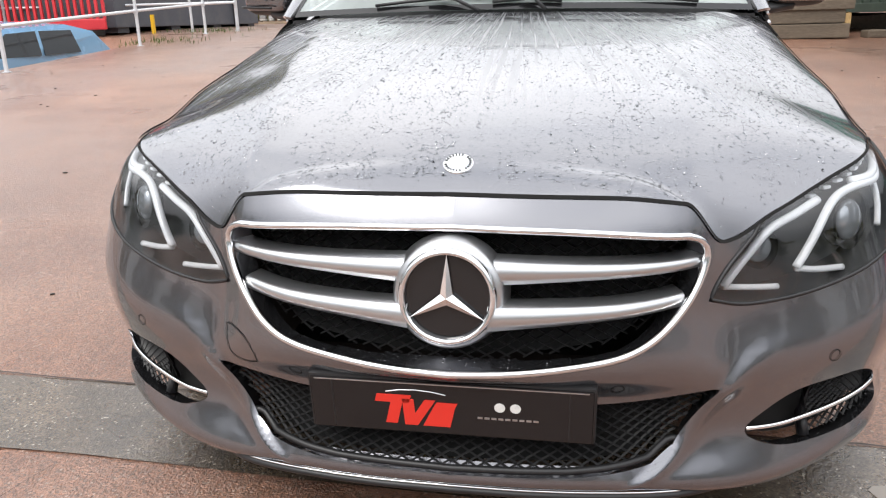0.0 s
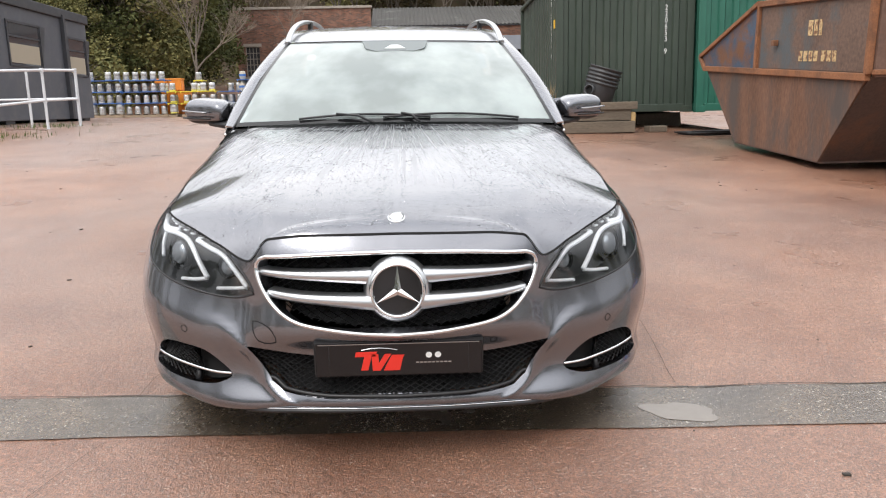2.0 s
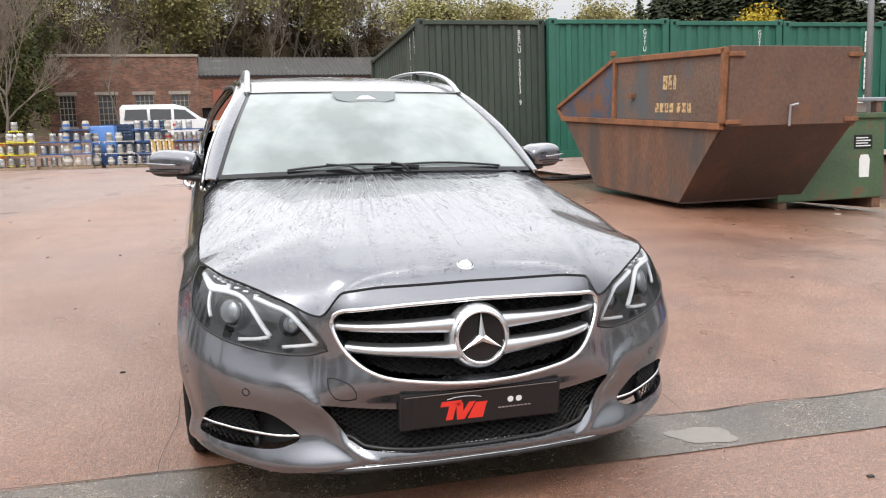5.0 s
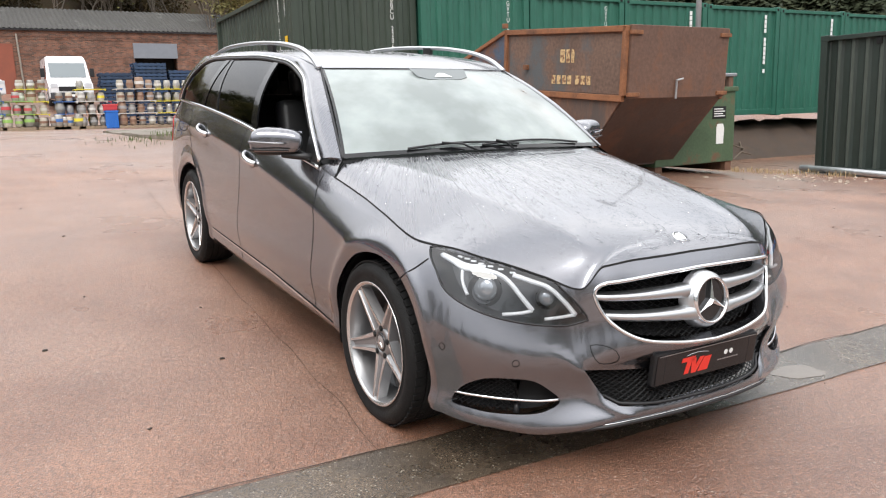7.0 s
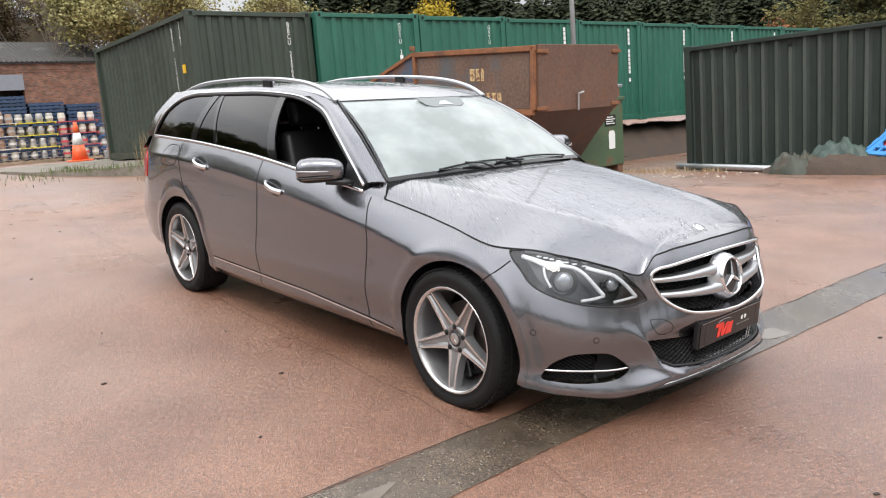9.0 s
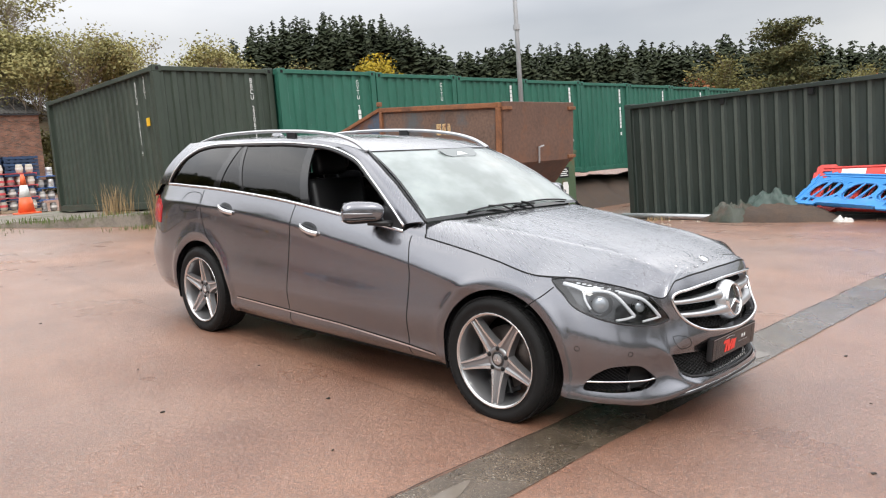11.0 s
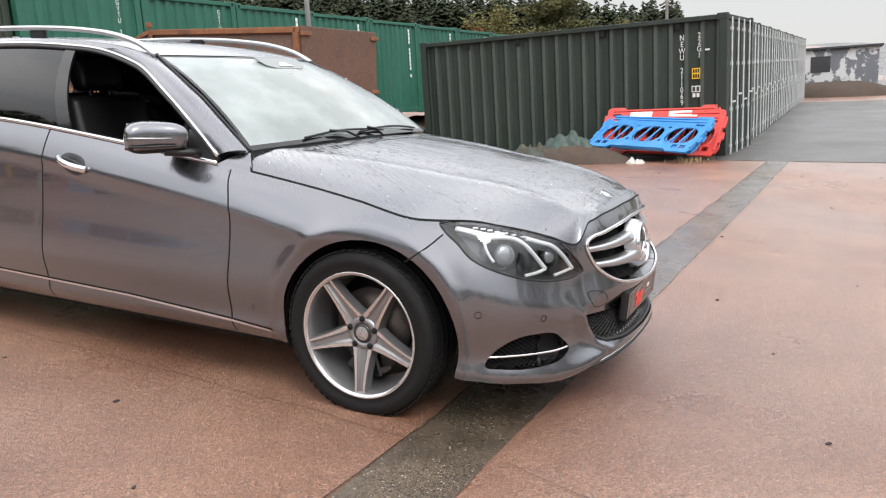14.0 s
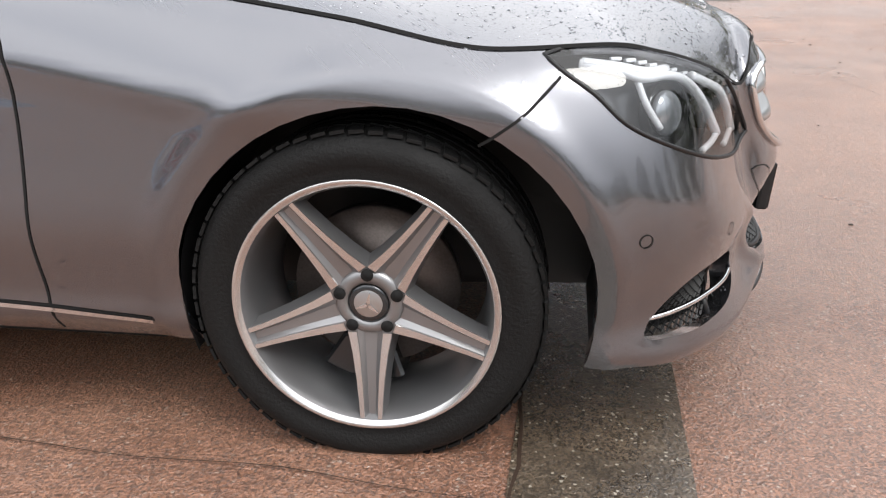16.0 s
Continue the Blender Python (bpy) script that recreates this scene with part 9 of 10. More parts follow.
part("infill_panel", boxed(-0.95, 0.35, 0.0, 0.05, 2.4, 5.9), material("new_red_brick", (0.26, 0.085, 0.055), 0.9, vary=0.2, scale=2, bump=0.2, bump_scale=12), BW, "patch of newer red brickwork")
b = bmesh.new()
tube(b, (0.75, -0.05, 2.4), (0.62, -0.05, 6.5), 0.055, seg=8)
part("drainpipe", b, M_STONE, BW)
part("shutter_box", boxed(7.55, 10.45, -0.03, 0.045, 5.05, 6.05, 0.02), material("blue_grey_shutter", (0.20, 0.22, 0.25), 0.5, vary=0.12, scale=3), BW, "grey roller shutter half raised")
part("dark_opening", boxed(7.6, 10.4, 1.2, 1.3, 2.5, 6.0), M_SHADOW, BW)
part("gutter", boxed(-1.85, 16.0, -0.10, 0.06, 6.74, 6.86, 0.02), M_CABIN_DARK, BW)
for zz in (6.2, 6.35):
    part("string_course", boxed(-1.84, 16.0, 0.02, 0.05, zz, zz + 0.05), M_BRICK, BW)
b = bmesh.new()
n = 240
prev = None
for k in range(n + 1):
    x = -1.85 + 18.0 * k / n
    dz = 0.035 * math.sin(k * math.pi / 2 + 0.4)
    a, c, e = b.verts.new((x, -0.18, 6.86 + dz)), b.verts.new((x, 6.0, 8.85 + dz)), b.verts.new((x, 12.0, 6.9 + dz))
    if prev:
        b.faces.new((prev[0], a, c, prev[1]))
        b.faces.new((prev[1], c, e, prev[2]))
    prev = (a, c, e)
part("roof", b, M_SHEET_ROOF, BW, "corrugated cement roof with pale patches")
part("rear_wall", boxed(-11.5, 16.0, 11.6, 12.0, 2.0, 6.85), M_BRICK, BW)
b = bmesh.new()
prism(b, [(0.45, 2.0), (11.6, 2.0), (11.6, 6.8), (6.0, 8.2), (0.45, 6.8)], -11.5, -11.1, "x")
part("end_wall", b, M_BRICK, BW)
b = bmesh.new()
prism(b, [(0.45, 2.0), (11.6, 2.0), (11.6, 6.8), (6.0, 8.2), (0.45, 6.8)], 15.6, 16.0, "x")
part("end_wall", b, M_BRICK, BW)

# grey cabin, palisade fence and cars beyond the tarmac
M_PEEL = material("grey_peeling_boards", (0.17, 0.18, 0.20), 0.8, vary=0.15, scale=2, second=(0.62, 0.62, 0.62), second_at=(0.50, 0.53), second_scale=1.6, bump=0.1)
GC = thing("painted_cabin", "grey timber cabin with peeling white paint", "cabin", pose(36.0, -3.2, ground_z(36, -1.5) - 0.05))
part("wall", boxed(0, 3.0, 0, 3.4, 0, 2.1, 0.02), M_PEEL, GC)
part("roof", boxed(-0.15, 3.15, -0.15, 3.55, 2.1, 2.2, 0.02), M_CABIN_DARK, GC)
part("window", boxed(-0.012, 0.0, 1.9, 2.7, 1.1, 1.8), M_PANE, GC)
part("boarding", boxed(-0.02, 0.0, 2.95, 3.4, 0.0, 2.1), M_CABIN_DARK, GC, "darker boarded end")
heap("soil_mound", "low mound of bare brown soil under the cabin", "soil", 35.2, -1.6, 1.3, 2.4, 0.62, M_SOIL, 9, 0.4)
PF = thing("palisade_fence", "pale steel palisade fence across the far yard", "fence", pose(38.0, -3.4, ground_z(38, -5)))
for z in (0.35, 1.5):
    part("rail", boxed(0.02, 0.06, -4.6, 0, z, z + 0.05), M_GALV, PF)
for k in range(30):
    y = -0.12 - 0.152 * k
    b = bmesh.new()
    prism(b, [(y - 0.035, 0.04), (y + 0.035, 0.04), (y + 0.035, 1.75), (y, 1.85), (y - 0.035, 1.75)], 0.0, 0.016, "x")
    part("pale", b, M_GALV, PF)
for k in range(2):
    slat_barrier(40.5, -3.9 - 2.2 * k, -90 + (k % 2) * 9, group="red barriers by the fence")
part("body", boxed(-0.3, 0.3, -0.28, 0.28, 0, 1.05, 0.05), M_BLACK, thing("wheelie_bin", "black wheeled bin standing by red barriers", "bin", spot(39.0, -5.6)))
WC = thing("white_cabin", "small white cabin behind the palisade fence", "cabin", spot(46.0, -4.2))
part("wall", boxed(0, 2.4, -3.0, 0, 0, 2.4, 0.03), M_CAR_WHITE, WC)
part("roof", boxed(-0.1, 2.5, -3.1, 0.1, 2.4, 2.5, 0.02), M_CABIN_DARK, WC)
for k, (x, y, turn, col, nm) in enumerate(((46.5, -9.2, 35, (0.50, 0.03, 0.05), "red"), (50.0, -10.8, 20, (0.72, 0.50, 0.03), "yellow"), (48.0, -13.0, 30, (0.60, 0.62, 0.65), "silver"), (46.5, -15.4, 30, (0.04, 0.05, 0.06), "dark green"))):
    small_vehicle("hatchback", "%s hatchback parked beyond the far fence" % nm, "car", pose(x, y, ground_z(x, y), 0, 0, turn), HATCH, HGLASS, 1.68, material(nm.replace(" ", "_") + "_car_paint", col, 0.25, vary=0.06, scale=3, coat=0.6), (0.75, 3.1))

# ---- trees and woods ----
def leaf_material(name, a, c, rough=0.65):
    mt = bpy.data.materials.new(name)
    mt.use_nodes = True
    n, l = mt.node_tree.nodes, mt.node_tree.links
    bs = n["Principled BSDF"]
    ge, rp, nz, tc, mx = n.new("ShaderNodeNewGeometry"), n.new("ShaderNodeValToRGB"), n.new("ShaderNodeTexNoise"), n.new("ShaderNodeTexCoord"), n.new("ShaderNodeMix")
    rp.color_ramp.elements[0].color, rp.color_ramp.elements[1].color = (*a, 1), (*c, 1)
    nz.inputs["Scale"].default_value, nz.inputs["Detail"].default_value = 0.45, 3
    ad = n.new("ShaderNodeMath")
    ad.operation = "MULTIPLY_ADD"
    ad.inputs[1].default_value, ad.inputs[2].default_value = 2.2, -0.75
    l.new(tc.outputs["Object"], nz.inputs["Vector"])
    l.new(nz.outputs["Fac"], ad.inputs[0])
    mx.inputs[0].default_value = 0.55
    l.new(ge.outputs["Random Per Island"], mx.inputs[2])
    l.new(ad.outputs[0], mx.inputs[3])
    l.new(mx.outputs[0], rp.inputs[0])
    l.new(rp.outputs[0], bs.inputs["Base Color"])
    bs.inputs["Roughness"].default_value = rough
    bs.inputs["Specular IOR Level"].default_value = 0.08
    return mt


def mesh_of(name, verts, faces, mat):
    me = bpy.data.meshes.new(name)
    me.from_pydata(verts, [], faces)
    me.materials.append(mat)
    return new(name, me)


M_BARK = material("grey_brown_bark", (0.115, 0.095, 0.075), 0.9, vary=0.3, scale=4, bump=0.3, bump_scale=20)
M_TWIG = material("pale_bare_twigs", (0.17, 0.135, 0.105), 0.9, vary=0.25, scale=3)
M_IVY = leaf_material("dark_ivy_leaves", (0.034, 0.044, 0.018), (0.130, 0.135, 0.050))
M_OLIVE = leaf_material("olive_autumn_leaves", (0.075, 0.080, 0.034), (0.26, 0.235, 0.09))
M_SPRING = leaf_material("yellow_green_leaves", (0.17, 0.165, 0.07), (0.44, 0.40, 0.18))
M_GOLD = leaf_material("golden_bush_leaves", (0.20, 0.17, 0.02), (0.50, 0.34, 0.04))
M_RUSSET = leaf_material("russet_leaves", (0.16, 0.06, 0.03), (0.36, 0.15, 0.07))
M_NEEDLE = leaf_material("dark_conifer_needles", (0.022, 0.030, 0.018), (0.066, 0.076, 0.044))
M_PINE = leaf_material("scots_pine_needles", (0.042, 0.056, 0.028), (0.165, 0.150, 0.065))


def limb_tubes(segs, sides=4):
    verts, faces = [], []
    for p, q, r0, r1 in segs:
        d = (q - p).normalized()
        s = d.cross(Vector((0.3, 0.9, 0.1))).normalized()
        u = s.cross(d)
        k0 = len(verts)
        for c, r in ((p, r0), (q, r1)):
            for j in range(sides):
                a = 2 * math.pi * j / sides
                verts.append(c + s * (r * math.cos(a)) + u * (r * math.sin(a)))
        for j in range(sides):
            faces.append((k0 + j, k0 + (j + 1) % sides, k0 + sides + (j + 1) % sides, k0 + sides + j))
    return verts, faces


def grow(r, p, d, length, rad, depth, out, spread=0.55, up=0.25, kids=(2, 4)):
    """Branches from a point, splitting and thinning."""
    n = 3
    for k in range(n):
        q = p + d * (length / n)
        out.append((depth, p, q, rad * (1 - 0.22 * k), rad * (1 - 0.22 * (k + 1))))
        p = q
        d = (d + Vector((r.gauss(0, 0.13), r.gauss(0, 0.13), r.gauss(0.03, 0.08)))).normalized()
        if depth > 0 and k:
            for _ in range(r.randint(*kids) - 1):
                nd = (d + Vector((r.gauss(0, spread), r.gauss(0, spread), r.gauss(up, 0.3)))).normalized()
                grow(r, p, nd, length * r.uniform(0.5, 0.8), rad * 0.45, depth - 1, out, spread, up, kids)
    if depth > 0:
        grow(r, p, d, length * 0.6, rad * 0.4, depth - 1, out, spread, up, kids)


def leaves_on(r, tips, per, size, spread, flat=0.8):
    verts, faces = [], []
    for t in tips:
        for _ in range(per):
            c = t + Vector((r.gauss(0, spread), r.gauss(0, spread), r.gauss(0, spread * flat)))
            a = Vector((r.gauss(0, 1), r.gauss(0, 1), r.gauss(0, 0.6))).normalized() * size * r.uniform(0.6, 1.2)
            e = a.cross(Vector((r.gauss(0, 1), r.gauss(0, 1), r.gauss(0, 1)))).normalized() * size * r.uniform(0.35, 0.6)
            k = len(verts)
            verts += [c - a, c + e, c + a, c - e]
            faces.append((k, k + 1, k + 2, k + 3))
    return verts, faces


def tree(name, label, m, seed, height, depth=3, leaf=None, per=10, size=0.16, spread=0.5, kids=(2, 4), twig=None, lean=0.55, low=0.28, thick=0.018):
    """A tapered trunk with limbs, fine twigs and, if in leaf, a crown of single leaves."""
    r = random.Random(seed)
    t = thing(name, label, "tree", m, group="trees round the yard")
    segs = []
    grow(r, Vector((0, 0, -0.2)), Vector((0, 0, 1)), height * low * 1.6, height * thick, depth, segs, lean, 0.25, kids)
    top = max(q.z for _, _, q, _, _ in segs)
    f = height / top
    segs = [(dp, p * f, q * f, a, c) for dp, p, q, a, c in segs]
    big = [(p, q, a, c) for dp, p, q, a, c in segs if dp >= depth - 1]
    fine = [(p, q, max(a, 0.007), max(c, 0.005)) for dp, p, q, a, c in segs if dp < depth - 1]
    o = mesh_of("trunk", *limb_tubes(big, 7), M_BARK)
    o.parent = t
    o = mesh_of("twig_crown", *limb_tubes(fine, 3), twig or M_TWIG)
    o.parent = t
    if leaf is not None:
        tips = [q for dp, p, q, a, c in segs if dp <= 1]
        o = mesh_of("crown", *leaves_on(r, tips, per, size, spread), leaf)
        o.parent = t
    return t


def clump_tree(name, label, m, seed, height, width, leaf, clumps=70, per=130, size=0.17, base=0.05, category="tree"):
    """A dense tree: limbs reaching clumps of leaves, with gaps between."""
    r = random.Random(seed)
    t = thing(name, label, category, m, group="trees round the yard")
    segs = [(Vector((0, 0, -0.2)), Vector((0.1, 0, height * 0.45)), 0.024 * height, 0.016 * height), (Vector((0.1, 0, height * 0.45)), Vector((0, 0.1, height * 0.9)), 0.016 * height, 0.004 * height)]
    verts, faces = [], []
    for _ in range(clumps):
        h = r.uniform(base, 1.0)
        prof = math.sin(math.pi * min(1, (0.12 + 0.88 * h)) ** 0.9) ** 0.55
        a, d = r.uniform(0, 6.283), width / 2 * prof * r.uniform(0.45, 1.05)
        c = Vector((d * math.cos(a), d * math.sin(a), h * height))
        st = Vector((0, 0, max(0.1, h * height * 0.62)))
        segs.append((st, c, 0.05, 0.012))
        rad = width * r.uniform(0.09, 0.17)
        for _ in range(per):
            v = Vector((r.gauss(0, 1), r.gauss(0, 1), r.gauss(0, 0.8))).normalized() * rad * r.uniform(0.55, 1.08)
            p = c + v
            a1 = Vector((r.gauss(0, 1), r.gauss(0, 1), r.gauss(-0.2, 0.6))).normalized() * size * r.uniform(0.6, 1.2)
            e1 = a1.cross(v + Vector((r.gauss(0, 0.3), r.gauss(0, 0.3), 0.1))).normalized() * size * r.uniform(0.35, 0.6)
            k = len(verts)
            verts += [p - a1, p + e1, p + a1, p - e1]
            faces.append((k, k + 1, k + 2, k + 3))
    o = mesh_of("trunk", *limb_tubes(segs, 6), M_BARK)
    o.parent = t
    o = mesh_of("crown", verts, faces, leaf)
    o.parent = t
    return t


def stand(x, y, turn=0.0, s=1.0):
    return pose(x, y, ground_z(x, y), 0, 0, turn) @ Matrix.Diagonal((s, s, s, 1))


# ivy-dark wood at the back of the yard
A = clump_tree("ivy_tree", "tall dark tree overgrown with ivy", stand(-20.5, 38, 0), 11, 12.5, 8.0, M_IVY, 90, 190, 0.14)
C = clump_tree("autumn_tree", "olive and yellow autumn tree in the wood", stand(-14.2, 38.5, 30), 12, 11.0, 7.0, M_OLIVE, 80, 170, 0.125)
for x, y, turn, s in ((-16.8, 40.5, 40, 1.05), (-15.0, 46.0, 100, 1.15), (-15.6, 37.0, 160, 0.85), (-25.0, 36.0, 250, 1.1), (-18.5, 34.0, 300, 0.70), (-20.0, 44.0, 20, 1.15), (-30.0, 33.0, 70, 1.1), (-14.3, 50.0, 200, 1.0)):
    copy_thing(A, stand(x, y, turn, s))
for x, y, turn, s in ((-19.6, 35.8, 90, 0.95), (-16.0, 43.0, 10, 1.1), (-22.5, 33.5, 200, 0.9), (-17.8, 47.5, 140, 1.25), (-13.4, 40.0, 80, 0.55), (-14.8, 33.6, 260, 0.5)):
    copy_thing(C, stand(x, y, turn, s))
tree("bare_tree", "bare pale-twigged tree before the dark wood", stand(-9.3, 33.0, 0), 21, 8.0, 4, kids=(3, 4), lean=0.45, low=0.30, thick=0.013)
tree("bare_tree", "bare spreading tree before the brick works", stand(-6.4, 46.5, 0), 25, 7.2, 4, kids=(2, 4), lean=0.45, low=0.30, thick=0.013)

# bare and autumn trees behind the works
B1 = tree("bare_tree", "tall bare tree behind the brick works", stand(-9.5, 68, 0), 31, 11.5, 4, kids=(2, 3), lean=0.4, low=0.3, thick=0.012)
B2 = tree("budding_tree", "slender tree with sparse yellow-green leaves", stand(-5, 69, 0), 32, 10.5, 4, M_SPRING, 6, 0.14, 0.42, (2, 3), lean=0.4, thick=0.012)
B3 = tree("budding_tree", "birch-like tree with thinning olive leaves", stand(-13, 67, 0), 33, 12.0, 4, M_SPRING, 3, 0.13, 0.42, (2, 3), lean=0.42, thick=0.012)
HIGH = {B1: 11.5, B2: 10.5, B3: 12.0}


def topped(ob, x, y, top, turn):
    """A copy whose crown ends at a given height."""
    f = (top - ground_z(x, y)) / HIGH[ob]
    copy_thing(ob, stand(x, y, turn, f))


k = 0
for j in range(15):
    x = -13 + 2.1 * j
    topped((B1, B3, B1, B3, B1, B2)[k % 6], x, 67 + (k * 5) % 4, 16.5 + (k * 7) % 5 * 0.8, 47 * k)
    topped((B3, B1, B3)[k % 3], x + 1.0, 74 + (k * 3) % 4, 19 + (k * 3) % 4 * 0.8, 31 * k)
    k += 1
for x, y, top in ((13, 55.5, 13.0), (15, 54, 12.7), (17, 54, 12.3), (18.6, 56, 12.2), (20, 53, 12.0), (22, 54, 12.2), (24, 51, 12.3), (25.6, 52, 11.8), (27, 49, 11.2), (29, 51, 10.8), (31, 50, 10.2), (33, 52, 10.2), (35, 51, 9.8), (16, 58, 13.0), (21, 57, 12.6), (28, 54, 11.8)):
    topped((B2, B3, B2, B1)[k % 4], x, y, top, 47 * k)
    k += 1
# wooded bank that climbs behind the works
def bank_z(x, y):
    q = min(1.0, max(0.0, (y - 64.0) / 15.0))
    fall = min(1.0, max(0.0, (34.0 - x) / 14.0))
    return ground_z(x, 64) - 0.3 + BANK_TOP * fall * q * q * (3 - 2 * q) + 0.5 * noise.noise((x * 0.3, y * 0.3, 4))


BANK_TOP = 12.0
bm = bmesh.new()
rows = [[bm.verts.new((-45 + 2.0 * i, 64 + 1.25 * j, bank_z(-45 + 2.0 * i, 64 + 1.25 * j))) for i in range(42)] for j in range(22)]
for j in range(21):
    for i in range(41):
        bm.faces.new((rows[j][i], rows[j][i + 1], rows[j + 1][i + 1], rows[j + 1][i]))
tagged(link_mesh("bank", bm, material("leaf_litter", (0.075, 0.052, 0.030), 0.9, vary=0.5, scale=1.2, second=(0.06, 0.07, 0.03), second_at=(0.5, 0.7), bump=1.0, bump_scale=6), True), "brown wooded bank covered in leaf litter", "bank", kind="structure")
M_BROWN_TWIG = leaf_material("brown_undergrowth", (0.060, 0.045, 0.024), (0.120, 0.090, 0.048))
BU = clump_tree("brown_bush", "twiggy brown bush on the wooded bank", stand(-40, 74, 0), 45, 4.2, 6.0, M_BROWN_TWIG, 40, 80, 0.15, category="bush")
for k in range(26):
    x, y = -28 + 2.3 * k + 0.9 * math.sin(k * 5.1), 72.5 + 6.5 * ((k * 0.618) % 1.0)
    copy_thing(BU, pose(x, y, bank_z(x, y) - 0.2, 0, 0, 77 * k) @ Matrix.Scale(0.7 + 0.4 * ((k * 0.37) % 1.0), 4))
# scrub under the trees
U = clump_tree("scrub_bush", "low brown-green scrub below the trees", stand(19, 60, 0), 41, 4.5, 6.5, M_OLIVE, 36, 90, 0.17, category="bush")
for x, y, s in ((24, 57, 1.0), (29, 55, 1.0), (14, 70, 1.1), (6, 71, 1.1), (-1, 70, 1.0), (-9, 70, 1.1), (34, 52, 1.0), (-15, 69, 1.1), (-11, 76, 1.5), (-4, 77, 1.5), (3, 77, 1.5), (10, 77, 1.5), (17, 76, 1.5), (2, 71, 1.1), (10, 71, 1.1), (-14, 32, 0.7), (-20, 32, 0.7)):
    copy_thing(U, stand(x, y, x * 30, s))
clump_tree("golden_bush", "round golden yellow shrub behind the containers", stand(23.3, 27, 0), 42, 6.9, 5.2, M_GOLD, 70, 130, 0.11, 0.1, "bush")
RB = tree("russet_bush", "russet twiggy bush behind the containers", stand(36.9, 16.8, 0), 43, 5.2, 4, M_RUSSET, 2, 0.10, 0.3, (2, 3), lean=0.6, thick=0.012)
copy_thing(RB, stand(46, 33, 50, 1.2))
copy_thing(RB, stand(51, 10.5, 50, 1.0))


def pine(m):
    """A Scots pine: bare stem, flat uneven plates of needles."""
    r = random.Random(51)
    t = thing("scots_pine", "broad Scots pine with layered dark plates", "tree", m, group="trees round the yard")
    segs = [(Vector((0, 0, -0.3)), Vector((0.2, 0.2, 5.5)), 0.26, 0.18), (Vector((0.2, 0.2, 5.5)), Vector((-0.3, 0.4, 8.8)), 0.18, 0.05)]
    tips = []
    for k in range(56):
        h = r.uniform(1.2, 8.8)
        a = r.uniform(0, 6.283)
        d = r.uniform(1.2, 3.4) * (1.2 - 0.075 * h)
        p, q = Vector((0, 0.2, h * 0.92)), Vector((d * math.cos(a), d * math.sin(a), h + 0.25))
        segs.append((p, q, 0.06, 0.02))
        for _ in range(9):
            tips.append(p.lerp(q, r.uniform(0.35, 1.12)) + Vector((r.gauss(0, 0.4), r.gauss(0, 0.4), r.gauss(0, 0.05))))
    o = mesh_of("trunk", *limb_tubes(segs, 6), M_BARK)
    o.parent = t
    o = mesh_of("crown", *leaves_on(r, tips, 26, 0.14, 0.30, 0.30), M_PINE)
    o.parent = t


pine(stand(48.2, 15.5))
W1 = tree("budding_tree", "thin ochre autumn tree beside the pine", stand(46.0, 17.2, 0), 52, 7.2, 4, M_OLIVE, 3, 0.12, 0.3, (2, 3), lean=0.5, thick=0.012)
copy_thing(W1, stand(48.5, 12.2, 120, 0.8))
copy_thing(W1, stand(44.6, 19.0, 200, 0.85))


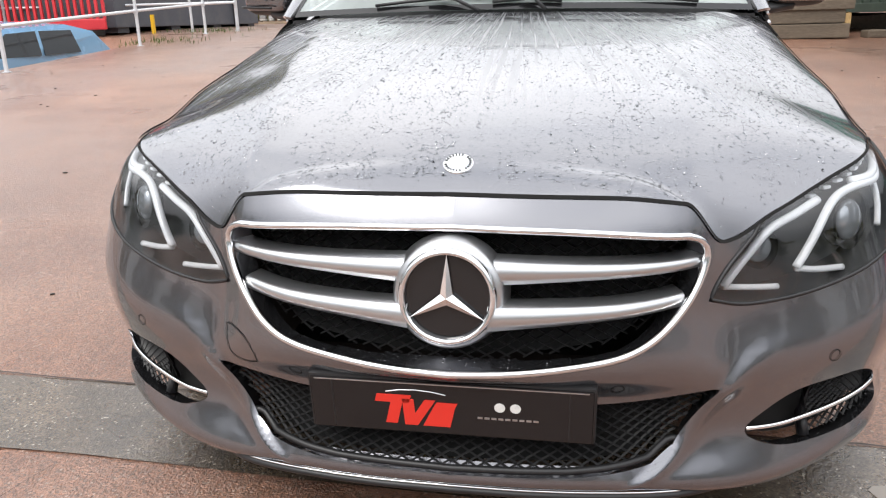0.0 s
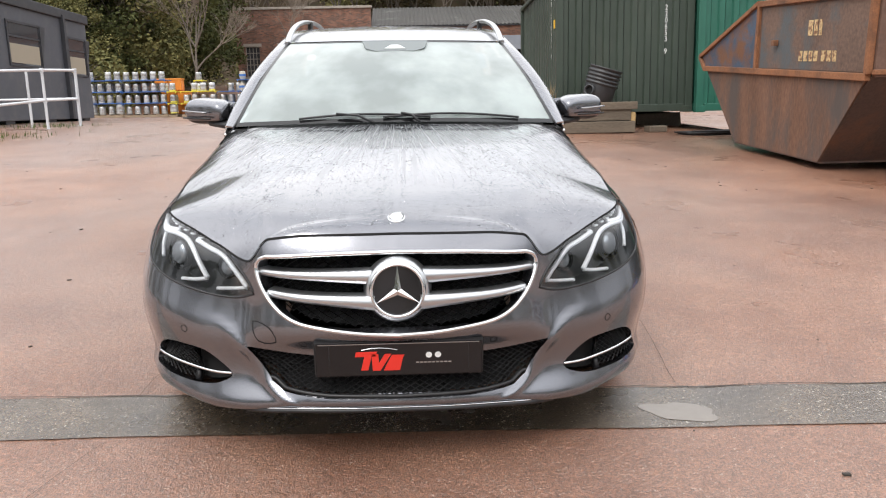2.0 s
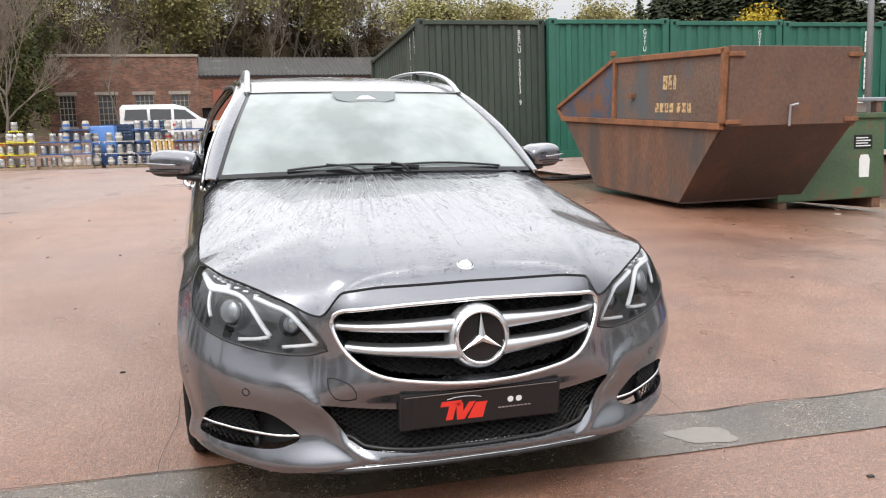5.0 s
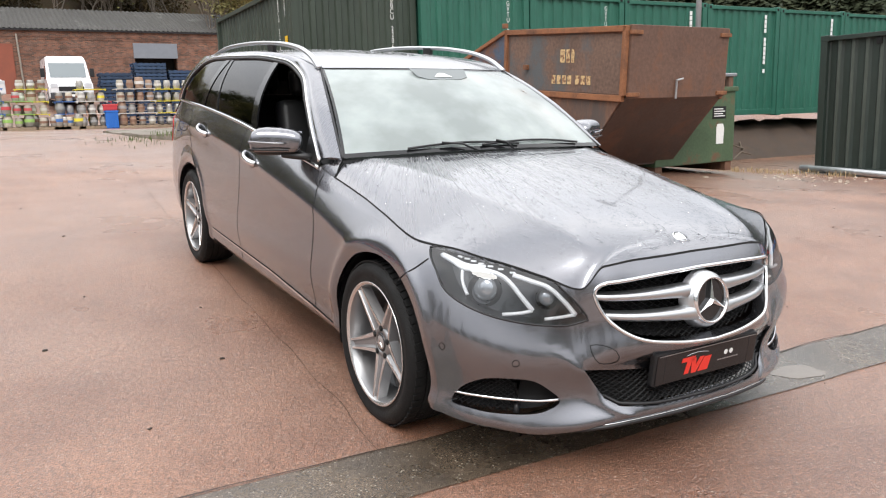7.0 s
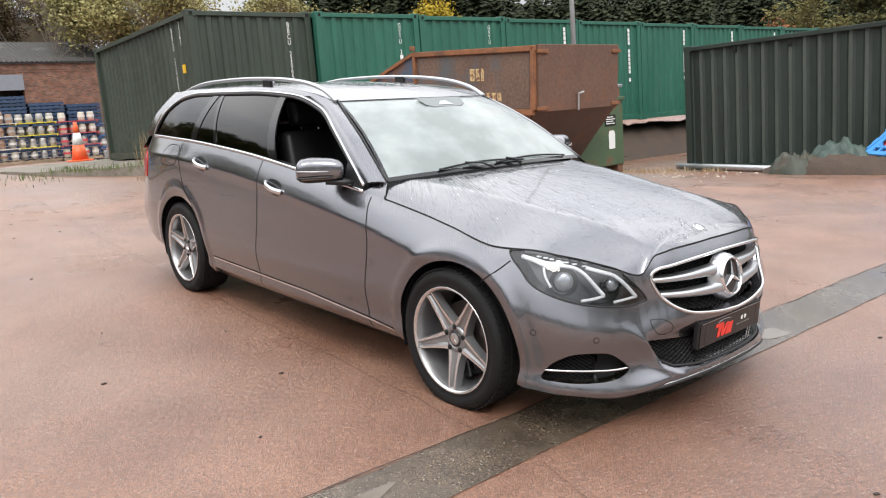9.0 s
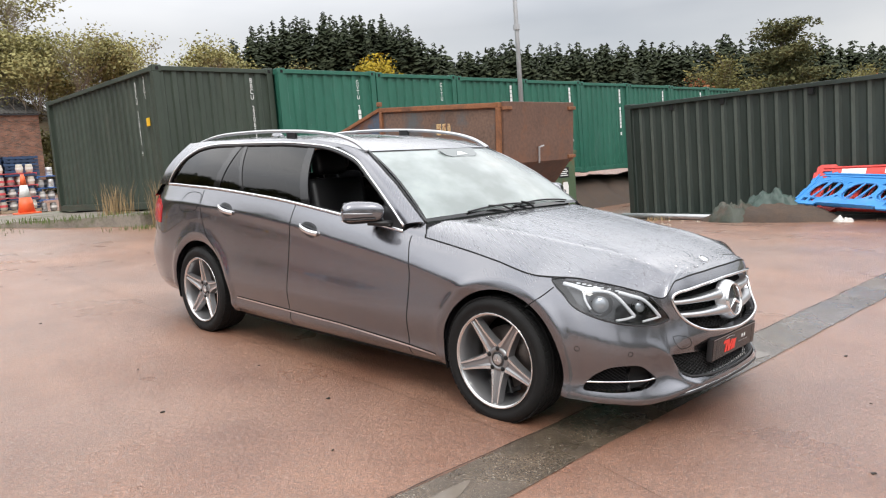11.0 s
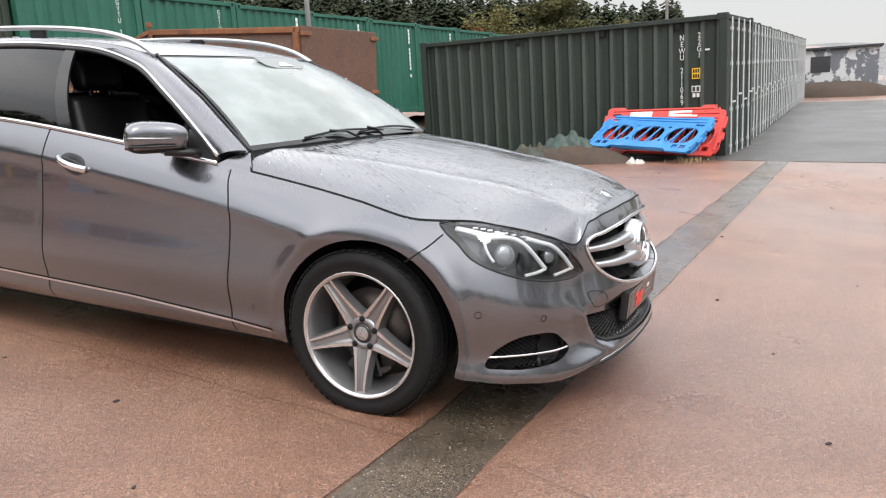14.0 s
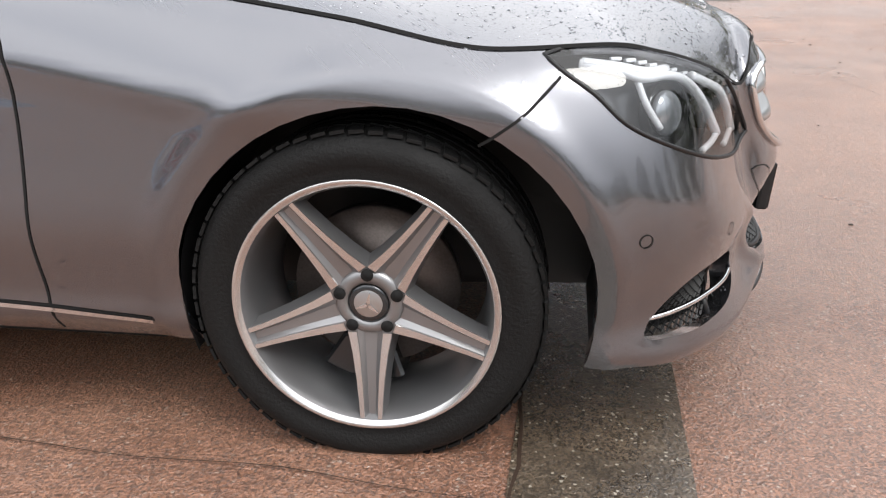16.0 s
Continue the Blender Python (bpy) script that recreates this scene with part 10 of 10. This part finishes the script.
def conifer_wood():
    """The plantation on the rise, one joined mass of trees."""
    r = random.Random(61)
    tops = [(40.2, 70.5, 14.0), (42.6, 68.9, 17.1), (46.9, 65.9, 18.5), (50.5, 63, 18.6), (54.9, 59, 17.7), (57, 57, 15.5), (59.4, 54.5, 13.3), (61.8, 51.6, 14), (66.3, 45.7, 13.2), (69.5, 40.6, 12.9), (72.4, 35.3, 12.3), (74.8, 30, 12), (78.4, 19.1, 10), (79.8, 12.7, 9.8)]
    verts, faces = [], []
    for (x0, y0, z0), (x1, y1, z1) in zip(tops, tops[1:]):
        n = max(1, int(math.hypot(x1 - x0, y1 - y0) / 1.05))
        for k in range(n):
            for row in range(4):
                f = (k + r.random()) / n
                push = 1 + 0.05 * row + r.uniform(-0.012, 0.012)
                x, y = (x0 + (x1 - x0) * f) * push, (y0 + (y1 - y0) * f) * push
                zt = (z0 + (z1 - z0) * f) * (1 + 0.045 * row) + r.gauss(-0.5, 0.55) - 0.6 * (row == 0)
                zb = ground_z(x, y)
                h = max(9.0, zt - zb)
                zb = zt - h
                rad = r.uniform(2.2, 3.2)
                k0 = len(verts)
                s = 0.13
                verts += [(x - s, y, zb), (x + s * 0.5, y + s, zb), (x + s * 0.5, y - s, zb), (x, y, zt)]
                faces += [(k0, k0 + 1, k0 + 3), (k0 + 1, k0 + 2, k0 + 3), (k0 + 2, k0, k0 + 3)]
                rings = int(h / 0.42)
                for j in range(rings):
                    u = j / rings
                    hz = zb + h * (0.06 + 0.94 * u)
                    reach = rad * (1 - u) ** 0.72 + 0.12
                    for b_ in range(6 if u > 0.85 else 16):
                        a = r.uniform(0, 6.283)
                        l = reach * r.uniform(0.6, 1.15)
                        ca, sa = math.cos(a), math.sin(a)
                        w = 0.12 + 0.17 * l
                        zz = hz + r.uniform(-0.2, 0.2)
                        k0 = len(verts)
                        tip = zz - 0.12 * l + r.uniform(-0.1, 0.14)
                        verts += [(x, y, zz + 0.16), (x + ca * l * 0.6 - sa * w, y + sa * l * 0.6 + ca * w, zz - 0.22 * l), (x + ca * l, y + sa * l, tip), (x + ca * l * 0.6 + sa * w, y + sa * l * 0.6 - ca * w, zz - 0.25 * l)]
                        faces += [(k0, k0 + 1, k0 + 2), (k0, k0 + 2, k0 + 3)]
    ob = mesh_of("conifer_wood", verts, faces, M_NEEDLE)
    tagged(ob, "dense dark conifer plantation on the far rise", "woodland", kind="stuff")


conifer_wood()
for x, y, top in ((53, -6.5, 7.2), (54, -9.5, 8.6), (56, -12.5, 9.0)):
    topped(B2, x, y, top, x * 40)

for x, y, s in ((54, -8.0, 0.6), (55, -12, 0.8)):
    copy_thing(C, stand(x, y, 60 * x, s))

# unseen trees added round the near side, to darken the car's low reflections
for k in range(15):
    a = radians(150 + 170 * k / 14)
    d = 30 + 7 * ((k * 7) % 5) / 4
    x, y = 2 + d * math.cos(a), 2 + d * math.sin(a)
    copy_thing(A if k % 3 else C, stand(x, y, 53 * k, 0.62 + 0.06 * (k % 4)))
for k in range(6):
    copy_thing(B3 if k % 2 else C, stand(52 + 2.5 * (k % 3), -32 + 3.6 * k, 77 * k, 0.8))
